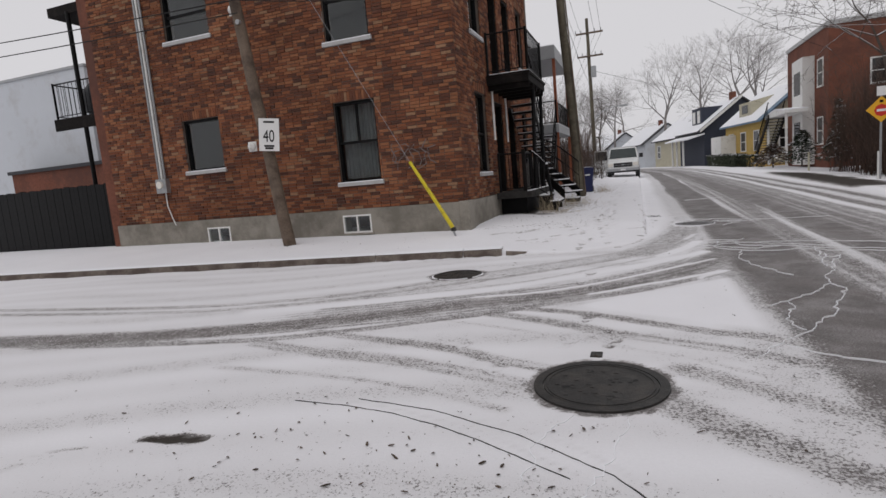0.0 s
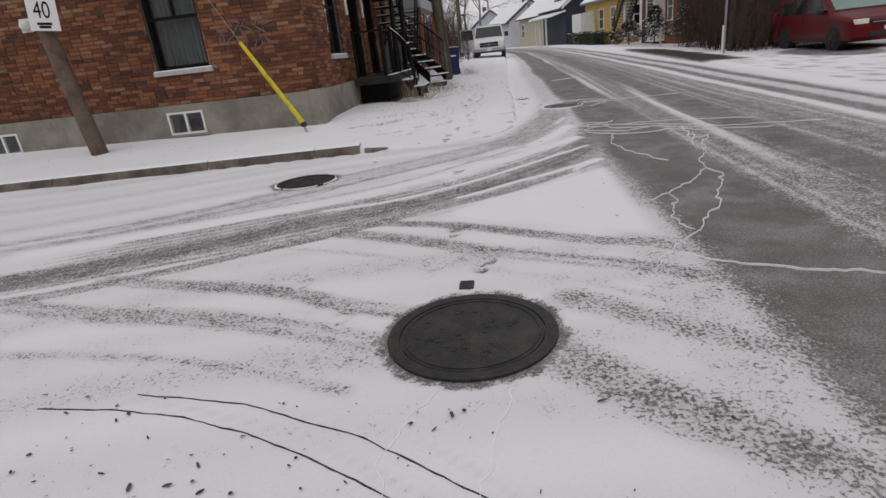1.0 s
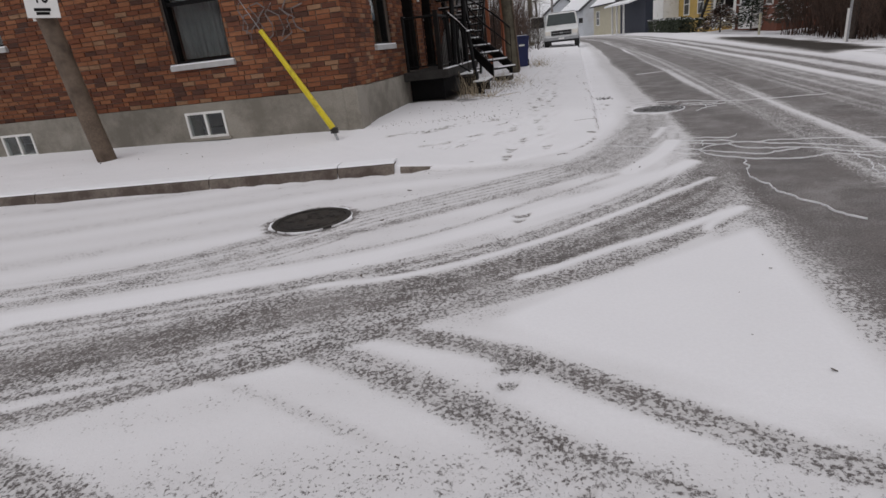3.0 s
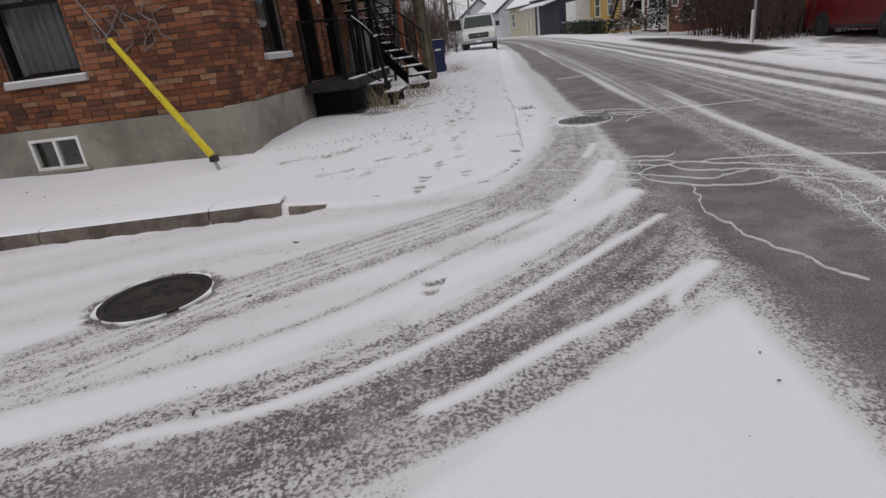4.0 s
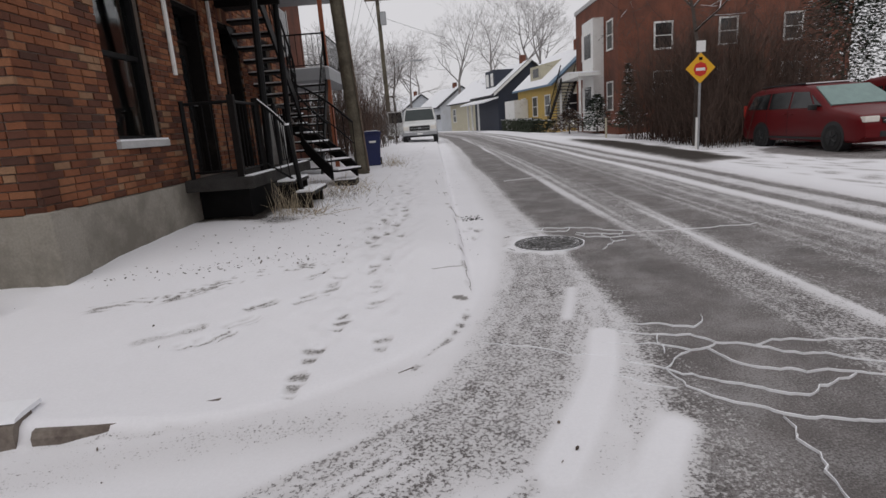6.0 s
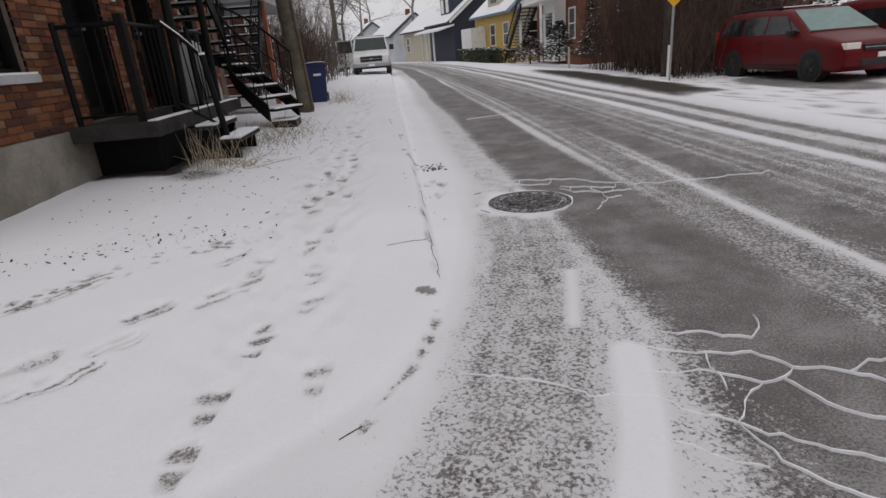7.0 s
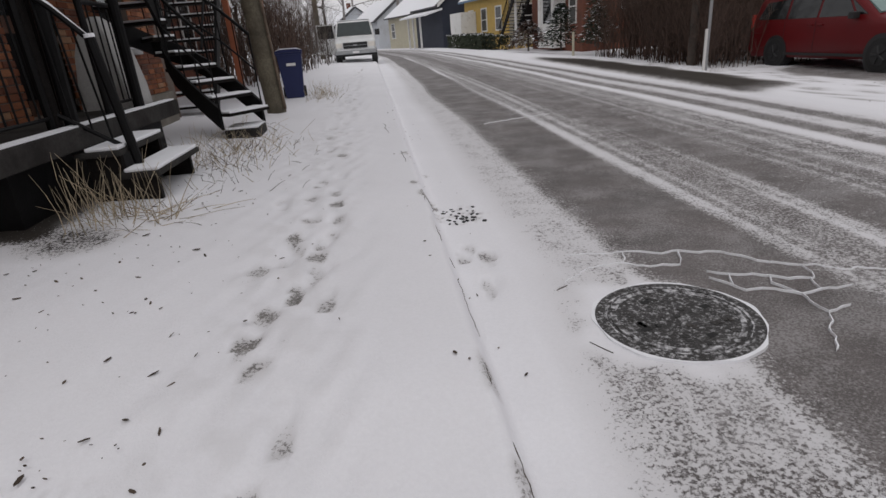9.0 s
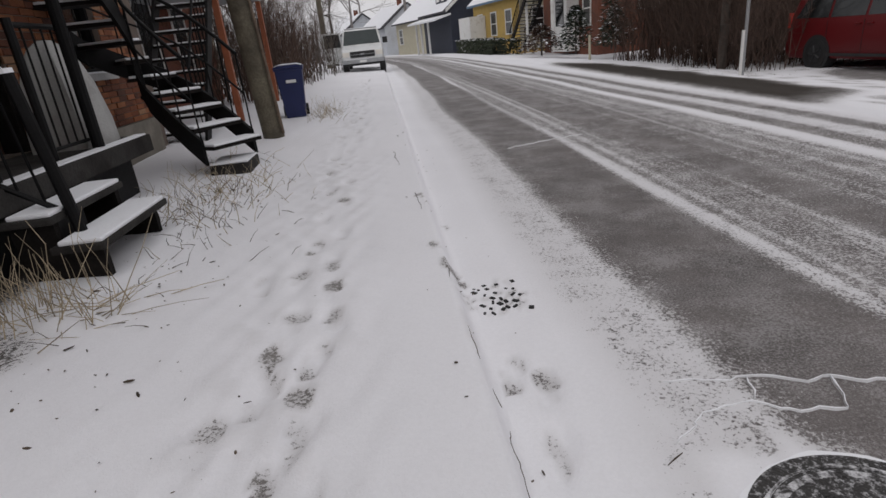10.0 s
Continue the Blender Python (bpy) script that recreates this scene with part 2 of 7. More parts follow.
def ground_material():
    """Asphalt, concrete walk and soil under thin snow; the snow's cover is carried by the sheet's attribute."""
    m = bpy.data.materials.new("snowy_ground")
    m.use_nodes = True
    n, l = m.node_tree.nodes, m.node_tree.links
    p = n["Principled BSDF"]
    geo = n.new("ShaderNodeNewGeometry")
    att = n.new("ShaderNodeAttribute")
    att.attribute_name = "bare"
    und = n.new("ShaderNodeAttribute")
    und.attribute_name = "walk"
    soil = n.new("ShaderNodeAttribute")
    soil.attribute_name = "soil"

    def noise_at(scale, detail=4, rough=0.6, sx=1.0):
        t = n.new("ShaderNodeTexNoise")
        t.inputs["Scale"].default_value, t.inputs["Detail"].default_value, t.inputs["Roughness"].default_value = scale, detail, rough
        l.new(geo.outputs["Position"], t.inputs["Vector"])
        return t.outputs[0]

    def math_node(op, a, b):
        k = n.new("ShaderNodeMath")
        k.operation = op
        for i, v in enumerate((a, b)):
            if isinstance(v, (int, float)):
                k.inputs[i].default_value = v
            else:
                l.new(v, k.inputs[i])
        return k.outputs[0]

    def ranged(v, a, b, c, d):
        k = n.new("ShaderNodeMapRange")
        for i, q in enumerate((a, b, c, d)):
            k.inputs[i + 1].default_value = q
        l.new(v, k.inputs[0])
        return k.outputs[0]

    crumbs = noise_at(58, 4, 0.72)
    coarse = noise_at(7, 5, 0.65)
    grit = noise_at(140, 2, 0.6)
    rough_edge = math_node('ADD', math_node('MULTIPLY', math_node('SUBTRACT', crumbs, 0.5), ranged(att.outputs["Fac"], 0.12, 0.42, 0.9, 2.4)), math_node('MULTIPLY', math_node('SUBTRACT', coarse, 0.5), 0.7))
    rough_edge = math_node('ADD', rough_edge, math_node('MULTIPLY', math_node('SUBTRACT', grit, 0.5), 0.5))
    level = math_node('ADD', att.outputs["Fac"], rough_edge)
    level = ranged(level, 0.38, 0.60, 0.0, 1.0)
    # no crumbs where the snow lies whole
    keep = ranged(att.outputs["Fac"], 0.02, 0.12, 0.0, 1.0)
    # frost specks left on the bare surface
    frost = ranged(math_node('ADD', math_node('MULTIPLY', noise_at(95, 3, 0.7), 1.0), math_node('MULTIPLY', noise_at(2.4, 4, 0.6), 0.7)), 0.80, 1.0, 1.0, 0.60)
    bare = math_node('MULTIPLY', math_node('MULTIPLY', level, keep), frost)
    bare = math_node('MAXIMUM', bare, math_node('MULTIPLY', math_node('MULTIPLY', soil.outputs["Fac"], level), 0.97))
    asphalt = n.new("ShaderNodeHueSaturation")
    asphalt.inputs["Color"].default_value = (0.118, 0.106, 0.103, 1)
    grain = math_node('ADD', math_node('MULTIPLY', noise_at(230, 2, 0.7), 1.6), noise_at(1.6, 6, 0.7))
    l.new(ranged(grain, 0.9, 1.7, 0.35, 1.75), asphalt.inputs["Value"])
    concrete = n.new("ShaderNodeHueSaturation")
    concrete.inputs["Color"].default_value = (0.165, 0.155, 0.145, 1)
    l.new(ranged(math_node('ADD', grit, coarse), 0.6, 1.4, 0.6, 1.4), concrete.inputs["Value"])
    under = n.new("ShaderNodeMix")
    under.data_type = 'RGBA'
    l.new(und.outputs["Fac"], under.inputs[0])
    l.new(asphalt.outputs[0], under.inputs[6])
    l.new(concrete.outputs[0], under.inputs[7])
    earth = n.new("ShaderNodeMix")
    earth.data_type = 'RGBA'
    earth.inputs[7].default_value = (0.040, 0.034, 0.029, 1)
    l.new(soil.outputs["Fac"], earth.inputs[0])
    l.new(under.outputs[2], earth.inputs[6])
    snow = n.new("ShaderNodeHueSaturation")
    snow.inputs["Color"].default_value = (0.80, 0.80, 0.83, 1)
    l.new(ranged(math_node('ADD', noise_at(0.7, 4), crumbs), 0.6, 1.4, 0.93, 1.04), snow.inputs["Value"])
    # thin grey slush where wheels have half worn the snow
    slush = n.new("ShaderNodeMix")
    slush.data_type = 'RGBA'
    slush.inputs[7].default_value = (0.46, 0.445, 0.44, 1)
    l.new(math_node('MULTIPLY', ranged(att.outputs["Fac"], 0.05, 0.6, 0.0, 1.0), 0.8), slush.inputs[0])
    l.new(snow.outputs[0], slush.inputs[6])
    col = n.new("ShaderNodeMix")
    col.data_type = 'RGBA'
    l.new(bare, col.inputs[0])
    l.new(slush.outputs[2], col.inputs[6])
    l.new(earth.outputs[2], col.inputs[7])
    l.new(col.outputs[2], p.inputs["Base Color"])
    l.new(ranged(bare, 0, 1, 0.8, 0.62), p.inputs["Roughness"])
    l.new(ranged(soil.outputs["Fac"], 0, 1, 0.3, 0.04), p.inputs["Specular IOR Level"])
    b = n.new("ShaderNodeBump")
    b.inputs["Strength"].default_value = 0.5
    b.inputs["Distance"].default_value = 0.012
    h = math_node('ADD', math_node('MULTIPLY', bare, -0.8), math_node('MULTIPLY', grit, 0.35))
    h = math_node('ADD', h, math_node('MULTIPLY', coarse, 0.5))
    l.new(h, b.inputs["Height"])
    l.new(b.outputs[0], p.inputs["Normal"])
    return m


GROUND = ground_material()


# ---- building helpers ----
def thing(name, label, category, at=(0, 0, 0), rz=0.0, group="", kind=""):
    ob = new(name)
    ob.matrix_basis = pose(*at, 0, 0, rz)
    ob.empty_display_size = 0.2
    return tagged(ob, label, category, group, kind)


def part(name, bm, material, parent=None, label="", smooth=False, bevel=0.0):
    me = bpy.data.meshes.new(name)
    if bevel:
        bmesh.ops.bevel(bm, geom=[e for e in bm.edges if len(e.link_faces) == 2 and e.calc_face_angle(0) > 0.5], offset=bevel, segments=2, affect='EDGES', profile=0.6)
    bm.normal_update()
    bm.to_mesh(me)
    bm.free()
    me.materials.append(material)
    if smooth:
        me.polygons.foreach_set("use_smooth", [True] * len(me.polygons))
        me.set_sharp_from_angle(angle=radians(38))
    ob = new(name, me)
    if parent:
        ob.parent = parent
    if label:
        ob["label"] = label
    return ob


def structure(ob, label, category):
    return tagged(ob, label, category, kind="structure")


def box(x0, x1, y0, y1, z0, z1, bm=None):
    bm = bm or bmesh.new()
    bmesh.ops.create_cube(bm, size=1.0, matrix=Matrix.Translation(((x0 + x1) / 2, (y0 + y1) / 2, (z0 + z1) / 2)) @ Matrix.Diagonal((abs(x1 - x0), abs(y1 - y0), abs(z1 - z0), 1)))
    return bm


def rod(p, q, r0, r1=None, n=8, bm=None):
    bm = bm or bmesh.new()
    p, q = Vector(p), Vector(q)
    d = q - p
    m = Matrix.Translation((p + q) / 2) @ d.to_track_quat("Z", "Y").to_matrix().to_4x4()
    bmesh.ops.create_cone(bm, cap_ends=True, segments=n, radius1=r0, radius2=r0 if r1 is None else r1, depth=d.length, matrix=m)
    return bm


def tube(points, r, n=6, bm=None, r_end=None):
    """A round bar along a line of points."""
    bm = bm or bmesh.new()
    pts = [Vector(p) for p in points]
    rings = []
    for i, p in enumerate(pts):
        d = (pts[min(i + 1, len(pts) - 1)] - pts[max(i - 1, 0)]).normalized()
        q = d.to_track_quat("Z", "Y")
        rr = r if r_end is None else r + (r_end - r) * i / max(1, len(pts) - 1)
        rings.append([bm.verts.new(p + q @ Vector((rr * math.cos(2 * math.pi * k / n), rr * math.sin(2 * math.pi * k / n), 0))) for k in range(n)])
    for a, b in zip(rings, rings[1:]):
        for k in range(n):
            bm.faces.new((a[k], a[(k + 1) % n], b[(k + 1) % n], b[k]))
    bm.faces.new(rings[0][::-1])
    bm.faces.new(rings[-1])
    return bm


def prism(outline, y0, y1, bm=None, axis="y"):
    """A solid from an outline in x, z (or y, z along x) pulled from y0 to y1."""
    bm = bm or bmesh.new()
    put = (lambda a, c, b: (a, b, c)) if axis == "y" else (lambda a, c, b: (b, a, c)) if axis == "x" else (lambda a, c, b: (a, c, b))
    v0 = [bm.verts.new(put(a, c, y0)) for a, c in outline]
    v1 = [bm.verts.new(put(a, c, y1)) for a, c in outline]
    k = len(outline)
    bm.faces.new(v0)
    bm.faces.new(v1[::-1])
    for i in range(k):
        bm.faces.new((v0[i], v1[i], v1[(i + 1) % k], v0[(i + 1) % k]))
    bmesh.ops.recalc_face_normals(bm, faces=bm.faces)
    return bm


def loft(sections, bm=None, closed=True):
    """Skin rings of equal count, ends capped."""
    bm = bm or bmesh.new()
    rings = [[bm.verts.new(p) for p in s] for s in sections]
    for a, b in zip(rings, rings[1:]):
        k = len(a)
        for i in range(k if closed else k - 1):
            bm.faces.new((a[i], a[(i + 1) % k], b[(i + 1) % k], b[i]))
    bm.faces.new(rings[0][::-1])
    bm.faces.new(rings[-1])
    bmesh.ops.recalc_face_normals(bm, faces=bm.faces)
    return bm


rng = random.Random(7)


# ---- the lie of the land ----
def bend(y):
    """Sideways drift of the street, which turns away gently in the distance."""
    y = np.minimum(np.asarray(y, float), 130.0)
    return -0.0022 * np.maximum(0.0, y - 36.0) ** 2


def rise(y):
    return 0.014 * (np.clip(y, 11.0, 20.0) - 11.0) + 0.006 * (np.clip(y, 20.0, 60.0) - 20.0)


KERB_X, KERB_R = 0.14, 1.6


def inside_left(x, y):
    """Distance inside the kerb of the corner block; negative on the road."""
    x, y = np.asarray(x, float), np.asarray(y, float)
    d1 = (y - (8.5 + 0.1 * (x + 2.2))) / 1.005
    d2 = KERB_X + bend(y) - x
    corner = KERB_R - np.hypot(np.maximum(KERB_R - d1, 0), np.maximum(KERB_R - d2, 0))
    return np.where((d1 < KERB_R) & (d2 < KERB_R), corner, np.minimum(d1, d2))


def right_kerb(y):
    y = np.asarray(y, float)
    return 5.2 + 0.045 * (np.clip(y, 0, 40) - 13.0) + bend(y)


def height(x, y):
    s = inside_left(x, y)
    # the kerb drops to a ramp round the corner
    ramp = np.clip((1.95 - np.hypot(np.asarray(x) + 0.5, np.asarray(y) - 9.4)) / 1.0, 0, 1)
    left = np.clip(s / 0.06 + 0.5, 0, 1) * 0.12 * (1 - 0.85 * ramp) + 0.05 * np.clip(s, 0, 3.0)
    r = np.asarray(x, float) - right_kerb(y)
    # the far yards fall away behind the kerb
    right = np.clip(r / 0.1 + 0.5, 0, 1) * 0.05 - 0.095 * np.clip(r - 0.3, 0, 3)
    return rise(y) + np.where(s > -0.5, left, right)


def ground_z(x, y):
    return float(height(x, y))


# ---- ground: one sheet of snow over street, walk and yards ----
def smooth(a, b, v):
    t = np.clip((v - a) / (b - a), 0, 1)
    return t * t * (3 - 2 * t)


def near_line(x, y, pts):
    """Distance to a smooth line through a few points, and how far along it, 0 to 1."""
    pts = np.array(pts, float)
    k = np.linspace(0, len(pts) - 1, 12 * (len(pts) - 1) + 1)
    i = np.clip(k.astype(int), 0, len(pts) - 2)
    f = (k - i)[:, None]
    pm, pn = pts[np.maximum(i - 1, 0)], pts[np.minimum(i + 2, len(pts) - 1)]
    a, b = pts[i], pts[i + 1]
    line = 0.5 * (2 * a + (b - pm) * f + (2 * pm - 5 * a + 4 * b - pn) * f ** 2 + (3 * a - pm - 3 * b + pn) * f ** 3)
    best, side = np.full(x.shape, 1e9), np.zeros(x.shape)
    for p, q in zip(line, line[1:]):
        d = q - p
        t = np.clip(((x - p[0]) * d[0] + (y - p[1]) * d[1]) / (d @ d), 0, 1)
        ex, ey = x - p[0] - t * d[0], y - p[1] - t * d[1]
        r = np.hypot(ex, ey)
        s = np.sign(d[0] * ey - d[1] * ex)
        side = np.where(r < best, s * r, side)
        best = np.minimum(best, r)
    return best, side


def steps(*runs):
    out = [runs[0][0]]
    for a, b, d in runs:
        k = max(1, round((b - a) / d))
        out += list(a + (b - a) * np.arange(1, k + 1) / k)
    return np.array(out)


gx = steps((-700, -60, 80), (-60, -14, 4), (-14, -4, 0.25), (-4, -2.2, 0.06), (-2.2, 2.6, 0.026), (2.6, 6.4, 0.07), (6.4, 12, 0.3), (12, 60, 4), (60, 700, 80))
gy = steps((-400, -20, 60), (-20, -2, 1.5), (-2, 2, 0.15), (2, 11, 0.03), (11, 17, 0.045), (17, 30, 0.15), (30, 130, 1.2), (130, 900, 70))
X, Y = np.meshgrid(gx, gy)
S = inside_left(X, Y)
road = smooth(0.05, -0.05, S)
R = X - right_kerb(Y)
on_road = road * smooth(0.05, -0.1, R)
XB = X - bend(Y)
wob = np.sin(Y * 0.9 + 1.3) * 0.03 + np.sin(Y * 0.37) * 0.04
bare = np.zeros_like(X)


def band(c, half, soft, amount, wander=1.0):
    """A wheel track along the main street."""
    global bare
    d = np.abs(XB + wob * wander - c)
    bare = np.maximum(bare, amount * smooth(half + soft, half - soft * 0.3, d) * on_road * smooth(-4, 4, Y))


# worn lanes of the main street
band(2.5, 1.15, 0.25, 0.56)
band(1.50, 0.36, 0.30, 0.86)
band(0.95, 0.25, 0.30, 0.30)
band(2.75, 0.30, 0.30, 0.72)
band(3.30, 0.18, 0.20, 0.66)
band(3.80, 0.18, 0.16, 0.55)
streak = np.sin(XB * 31 + 2.1 * np.sin(Y * 0.21) + 1.3 * np.sin(XB * 7)) * np.sin(XB * 13.7 + 0.5 * np.sin(Y * 0.13 + 2))
bare *= 1 - 0.30 * smooth(0.0, 0.8, streak) * smooth(1.0, 1.5, XB)
band(1.52, 0.32, 0.36, 1.0)
band(2.85, 0.20, 0.25, 0.80)
base = 0.19 + 0.10 * np.sin(Y * 9 + 2.5 * np.sin(X * 0.9) - X * 2.4) * np.sin(Y * 3.1 - X * 1.1)
bare = np.maximum(bare, base * on_road * smooth(-3, 1, Y) * smooth(11, 8.5, Y) * smooth(-14, -6, X))
band(4.3, 0.9, 0.3, 0.30)
band(4.38, 0.12, 0.14, 0.62)
band(4.95, 0.10, 0.12, 0.66)
bare *= 1 - 0.55 * smooth(0.11, 0.02, np.abs(XB + wob * 0.8 - 1.95)) * smooth(9.5, 13, Y) * (0.6 + 0.4 * np.sin(Y * 0.5))
bare *= 1 - 0.45 * smooth(0.14, 0.02, np.abs(XB - 0.4 * wob - 2.45 - 0.04 * (Y - 10))) * smooth(5, 7, Y) * smooth(16, 12, Y)
bare *= 1 - 0.5 * smooth(0.12, 0.03, np.abs(XB + wob - 4.12))


def track(pts, half, amount, soft=0.12, ribs=0.0):
    """A wheel track that curves, with the tyre's ribs."""
    global bare
    d, side = near_line(X, Y, pts)
    a = amount * smooth(half + soft, half - soft, d)
    if ribs:
        a = a * (1 - ribs * (0.5 + 0.5 * np.cos((side + 0.025 * np.sin(X * 2.3 + Y * 1.7)) * 2 * math.pi / 0.115)) * (0.5 + 0.5 * np.sin(X * 1.9 - Y * 2.7)))
    bare = np.maximum(bare, a * on_road)


# turning tracks from the side street, from the kerb outwards
track([(-14, 5.0), (-6, 5.25), (-4.05, 5.6), (-3.1, 6.05), (-2.6, 6.45), (-1.87, 7.13), (-1.1, 7.75), (-0.4, 8.33), (0.25, 8.98), (0.72, 10.2), (0.95, 12.2)], 0.10, 0.50, 0.11, 0.4)
track([(-14, 4.75), (-6, 5.0), (-4.0, 5.35), (-3.1, 5.75), (-2.48, 6.19), (-1.66, 6.74), (-1.1, 7.2), (-0.45, 7.75), (0.12, 8.38), (0.5, 8.95), (0.82, 9.85)], 0.09, 0.47, 0.09, 0.4)
track([(-4.2, 5.35), (-2.9, 5.72), (-2.28, 5.97), (-1.47, 6.36), (-0.95, 6.75), (-0.5, 7.25), (-0.05, 7.72), (0.46, 8.32), (0.82, 8.95), (0.98, 9.8)], 0.04, 0.42, 0.06)
track([(-3.2, 5.2), (-2.02, 5.68), (-1.49, 5.88), (-1.05, 6.1), (-0.5, 6.42), (-0.1, 6.78), (0.2, 7.09), (0.73, 7.77), (1.0, 8.5)], 0.06, 0.50, 0.06, 0.3)
track([(-14, 3.0), (-6.2, 3.87), (-3.8, 4.38), (-2.42, 4.98), (-1.67, 5.38), (-1.13, 5.62), (-0.76, 5.78), (-0.37, 6.03), (0.12, 6.47), (0.45, 6.9), (0.75, 7.35), (1.0, 8.0), (1.2, 9.2)], 0.23, 0.66, 0.14, 0.22)
track([(-5.5, 3.75), (-3.4, 4.08), (-2.5, 4.42), (-1.9, 4.75), (-1.42, 5.0), (-0.87, 5.38), (-0.53, 5.60), (-0.26, 5.77), (0.06, 6.0), (0.33, 6.26), (0.81, 6.75), (1.05, 7.05)], 0.09, 0.54, 0.06, 0.25)
# crumbs thrown up between the tracks
d, side = near_line(X, Y, [(-5.0, 5.3), (-3.4, 5.75), (-2.4, 6.25), (-1.75, 6.9), (-1.1, 7.45), (-0.45, 8.0), (0.18, 8.65), (0.62, 9.6)])
ridges = 0.5 + 0.5 * np.sin((side + 0.02 * np.sin(X * 1.9 + Y * 1.1)) * 2 * math.pi / 0.085)
bare = np.maximum(bare, (0.22 + 0.17 * ridges) * smooth(0.42, 0.2, d) * smooth(-5, -3.2, X) * on_road)
d, side = near_line(X, Y, [(-4.0, 4.4), (-2.3, 5.1), (-1.5, 5.5), (-0.9, 5.8), (-0.3, 6.2), (0.25, 6.75), (0.7, 7.35), (1.0, 8.0)])
ridges = 0.5 + 0.5 * np.sin((side + 0.02 * np.sin(X * 2.1 + Y * 0.9)) * 2 * math.pi / 0.10)
bare = np.maximum(bare, (0.30 + 0.20 * ridges) * smooth(0.52, 0.36, d) * smooth(-4.5, -2.8, X) * on_road)
# older tracks that cross towards the main street
track([(-1.5, 5.3), (-0.96, 5.21), (-0.43, 5.05), (0.03, 4.80), (0.52, 4.54), (0.82, 4.43), (1.1, 4.2)], 0.08, 0.54, 0.06, 0.3)
track([(-1.6, 5.1), (-1.06, 4.95), (-0.54, 4.70), (-0.24, 4.51), (0.24, 4.30), (0.62, 4.13), (1.0, 3.9)], 0.11, 0.47, 0.08, 0.4)
track([(-1.9, 4.85), (-1.41, 4.72), (-0.77, 4.46), (-0.35, 4.27), (0.0, 4.08), (0.37, 3.90), (0.9, 3.5)], 0.05, 0.34, 0.06, 0.3)
track([(-2.75, 4.40), (-2.31, 4.27), (-1.41, 4.04), (-0.94, 3.81), (-0.58, 3.67)], 0.09, 0.47, 0.06, 0.4)
track([(-3.1, 4.02), (-2.27, 3.83), (-1.55, 3.70), (-1.0, 3.51), (-0.62, 3.35)], 0.12, 0.43, 0.09, 0.35)
track([(-3.0, 3.45), (-1.9, 3.36), (-1.2, 3.2), (-0.7, 3.02)], 0.06, 0.34, 0.06)
track([(0.15, 3.25), (0.42, 2.96), (0.77, 2.68), (1.3, 2.2)], 0.16, 0.45, 0.12)
track([(0.25, 3.75), (0.6, 3.5), (1.0, 3.2)], 0.13, 0.42, 0.12)
track([(-2.44, 3.07), (-1.99, 3.0), (-1.51, 2.98), (-1.07, 2.86), (-0.75, 2.74), (-0.43, 2.55), (-0.18, 2.39), (0.05, 2.1)], 0.014, 0.31, 0.03)
track([(-0.96, 2.91), (-0.63, 2.83), (-0.33, 2.70), (-0.07, 2.50), (0.08, 2.3)], 0.014, 0.29, 0.03)
track([(-3.4, 1.75), (-3.05, 1.98), (-3.02, 2.12), (-2.85, 2.22)], 0.012, 0.5, 0.025)
# a melted patch of wet asphalt
melted = smooth(1.25, 0.8, np.hypot((X + 2.37) / 0.2, (Y - 2.40 - 0.15 * (X + 2.37)) / 0.055) + 0.15 * np.sin(X * 40))
bare = np.maximum(bare, 1.1 * melted)
# the corner where both streams spread: crumbled snow from the turning cars
d, side = near_line(X, Y, [(0.0, 8.35), (0.32, 9.0), (0.47, 9.5), (0.62, 10.0), (0.80, 10.9), (0.9, 12.0), (0.95, 13.5)])
fan = smooth(0.58, 0.15, d) * smooth(13.6, 11.2, Y) * on_road
bare = np.maximum(bare, 0.47 * fan * (0.90 + 0.10 * np.sin(side * 44 + 2.5 * np.sin(Y * 1.3)) * np.sin(Y * 2.7 + X * 3)))
skirt = smooth(0.45, 0.1, np.abs(X - 1.05)) * smooth(4.2, 5.5, Y) * smooth(9.5, 8, Y)
bare = np.maximum(bare, 0.40 * skirt * on_road)


def drift(pts, half, soft=0.06, amount=1.0):
    """A tongue of whole snow between tracks."""
    global bare
    d, _ = near_line(X, Y, pts)
    bare *= 1 - amount * smooth(half + soft, half - soft, d)


drift([(0.30, 8.05), (0.57, 8.56), (0.71, 8.86), (0.86, 9.32)], 0.075, 0.035)
drift([(0.71, 9.62), (0.80, 9.9), (0.89, 10.22)], 0.03, 0.04, 0.8)
drift([(-4.0, 5.1), (-2.8, 5.5), (-2.14, 5.82), (-1.5, 6.14), (-0.9, 6.57), (-0.4, 7.0), (0.1, 7.45), (0.5, 7.85), (0.85, 8.3)], 0.085, 0.06, 0.9)
drift([(-1.63, 5.72), (-1.0, 5.92), (-0.40, 6.35), (0.18, 6.94), (0.55, 7.34), (0.90, 7.72)], 0.03, 0.035, 0.85)
drift([(-0.45, 5.82), (-0.30, 5.92), (0.09, 6.25), (0.37, 6.46), (0.92, 6.92)], 0.035, 0.04, 0.95)
drift([(0.62, 6.5), (0.69, 6.64), (0.90, 6.87)], 0.03, 0.03, 0.8)
tri = smooth(0.0, 0.18, 0.97 - X) * smooth(0.0, 0.12, (5.44 + 0.81 * (X + 0.5)) - Y) * smooth(0.0, 0.2, Y - (5.15 - 0.5 * (X + 0.43))) * smooth(-0.75, -0.3, X)
bare *= 1 - 0.92 * tri
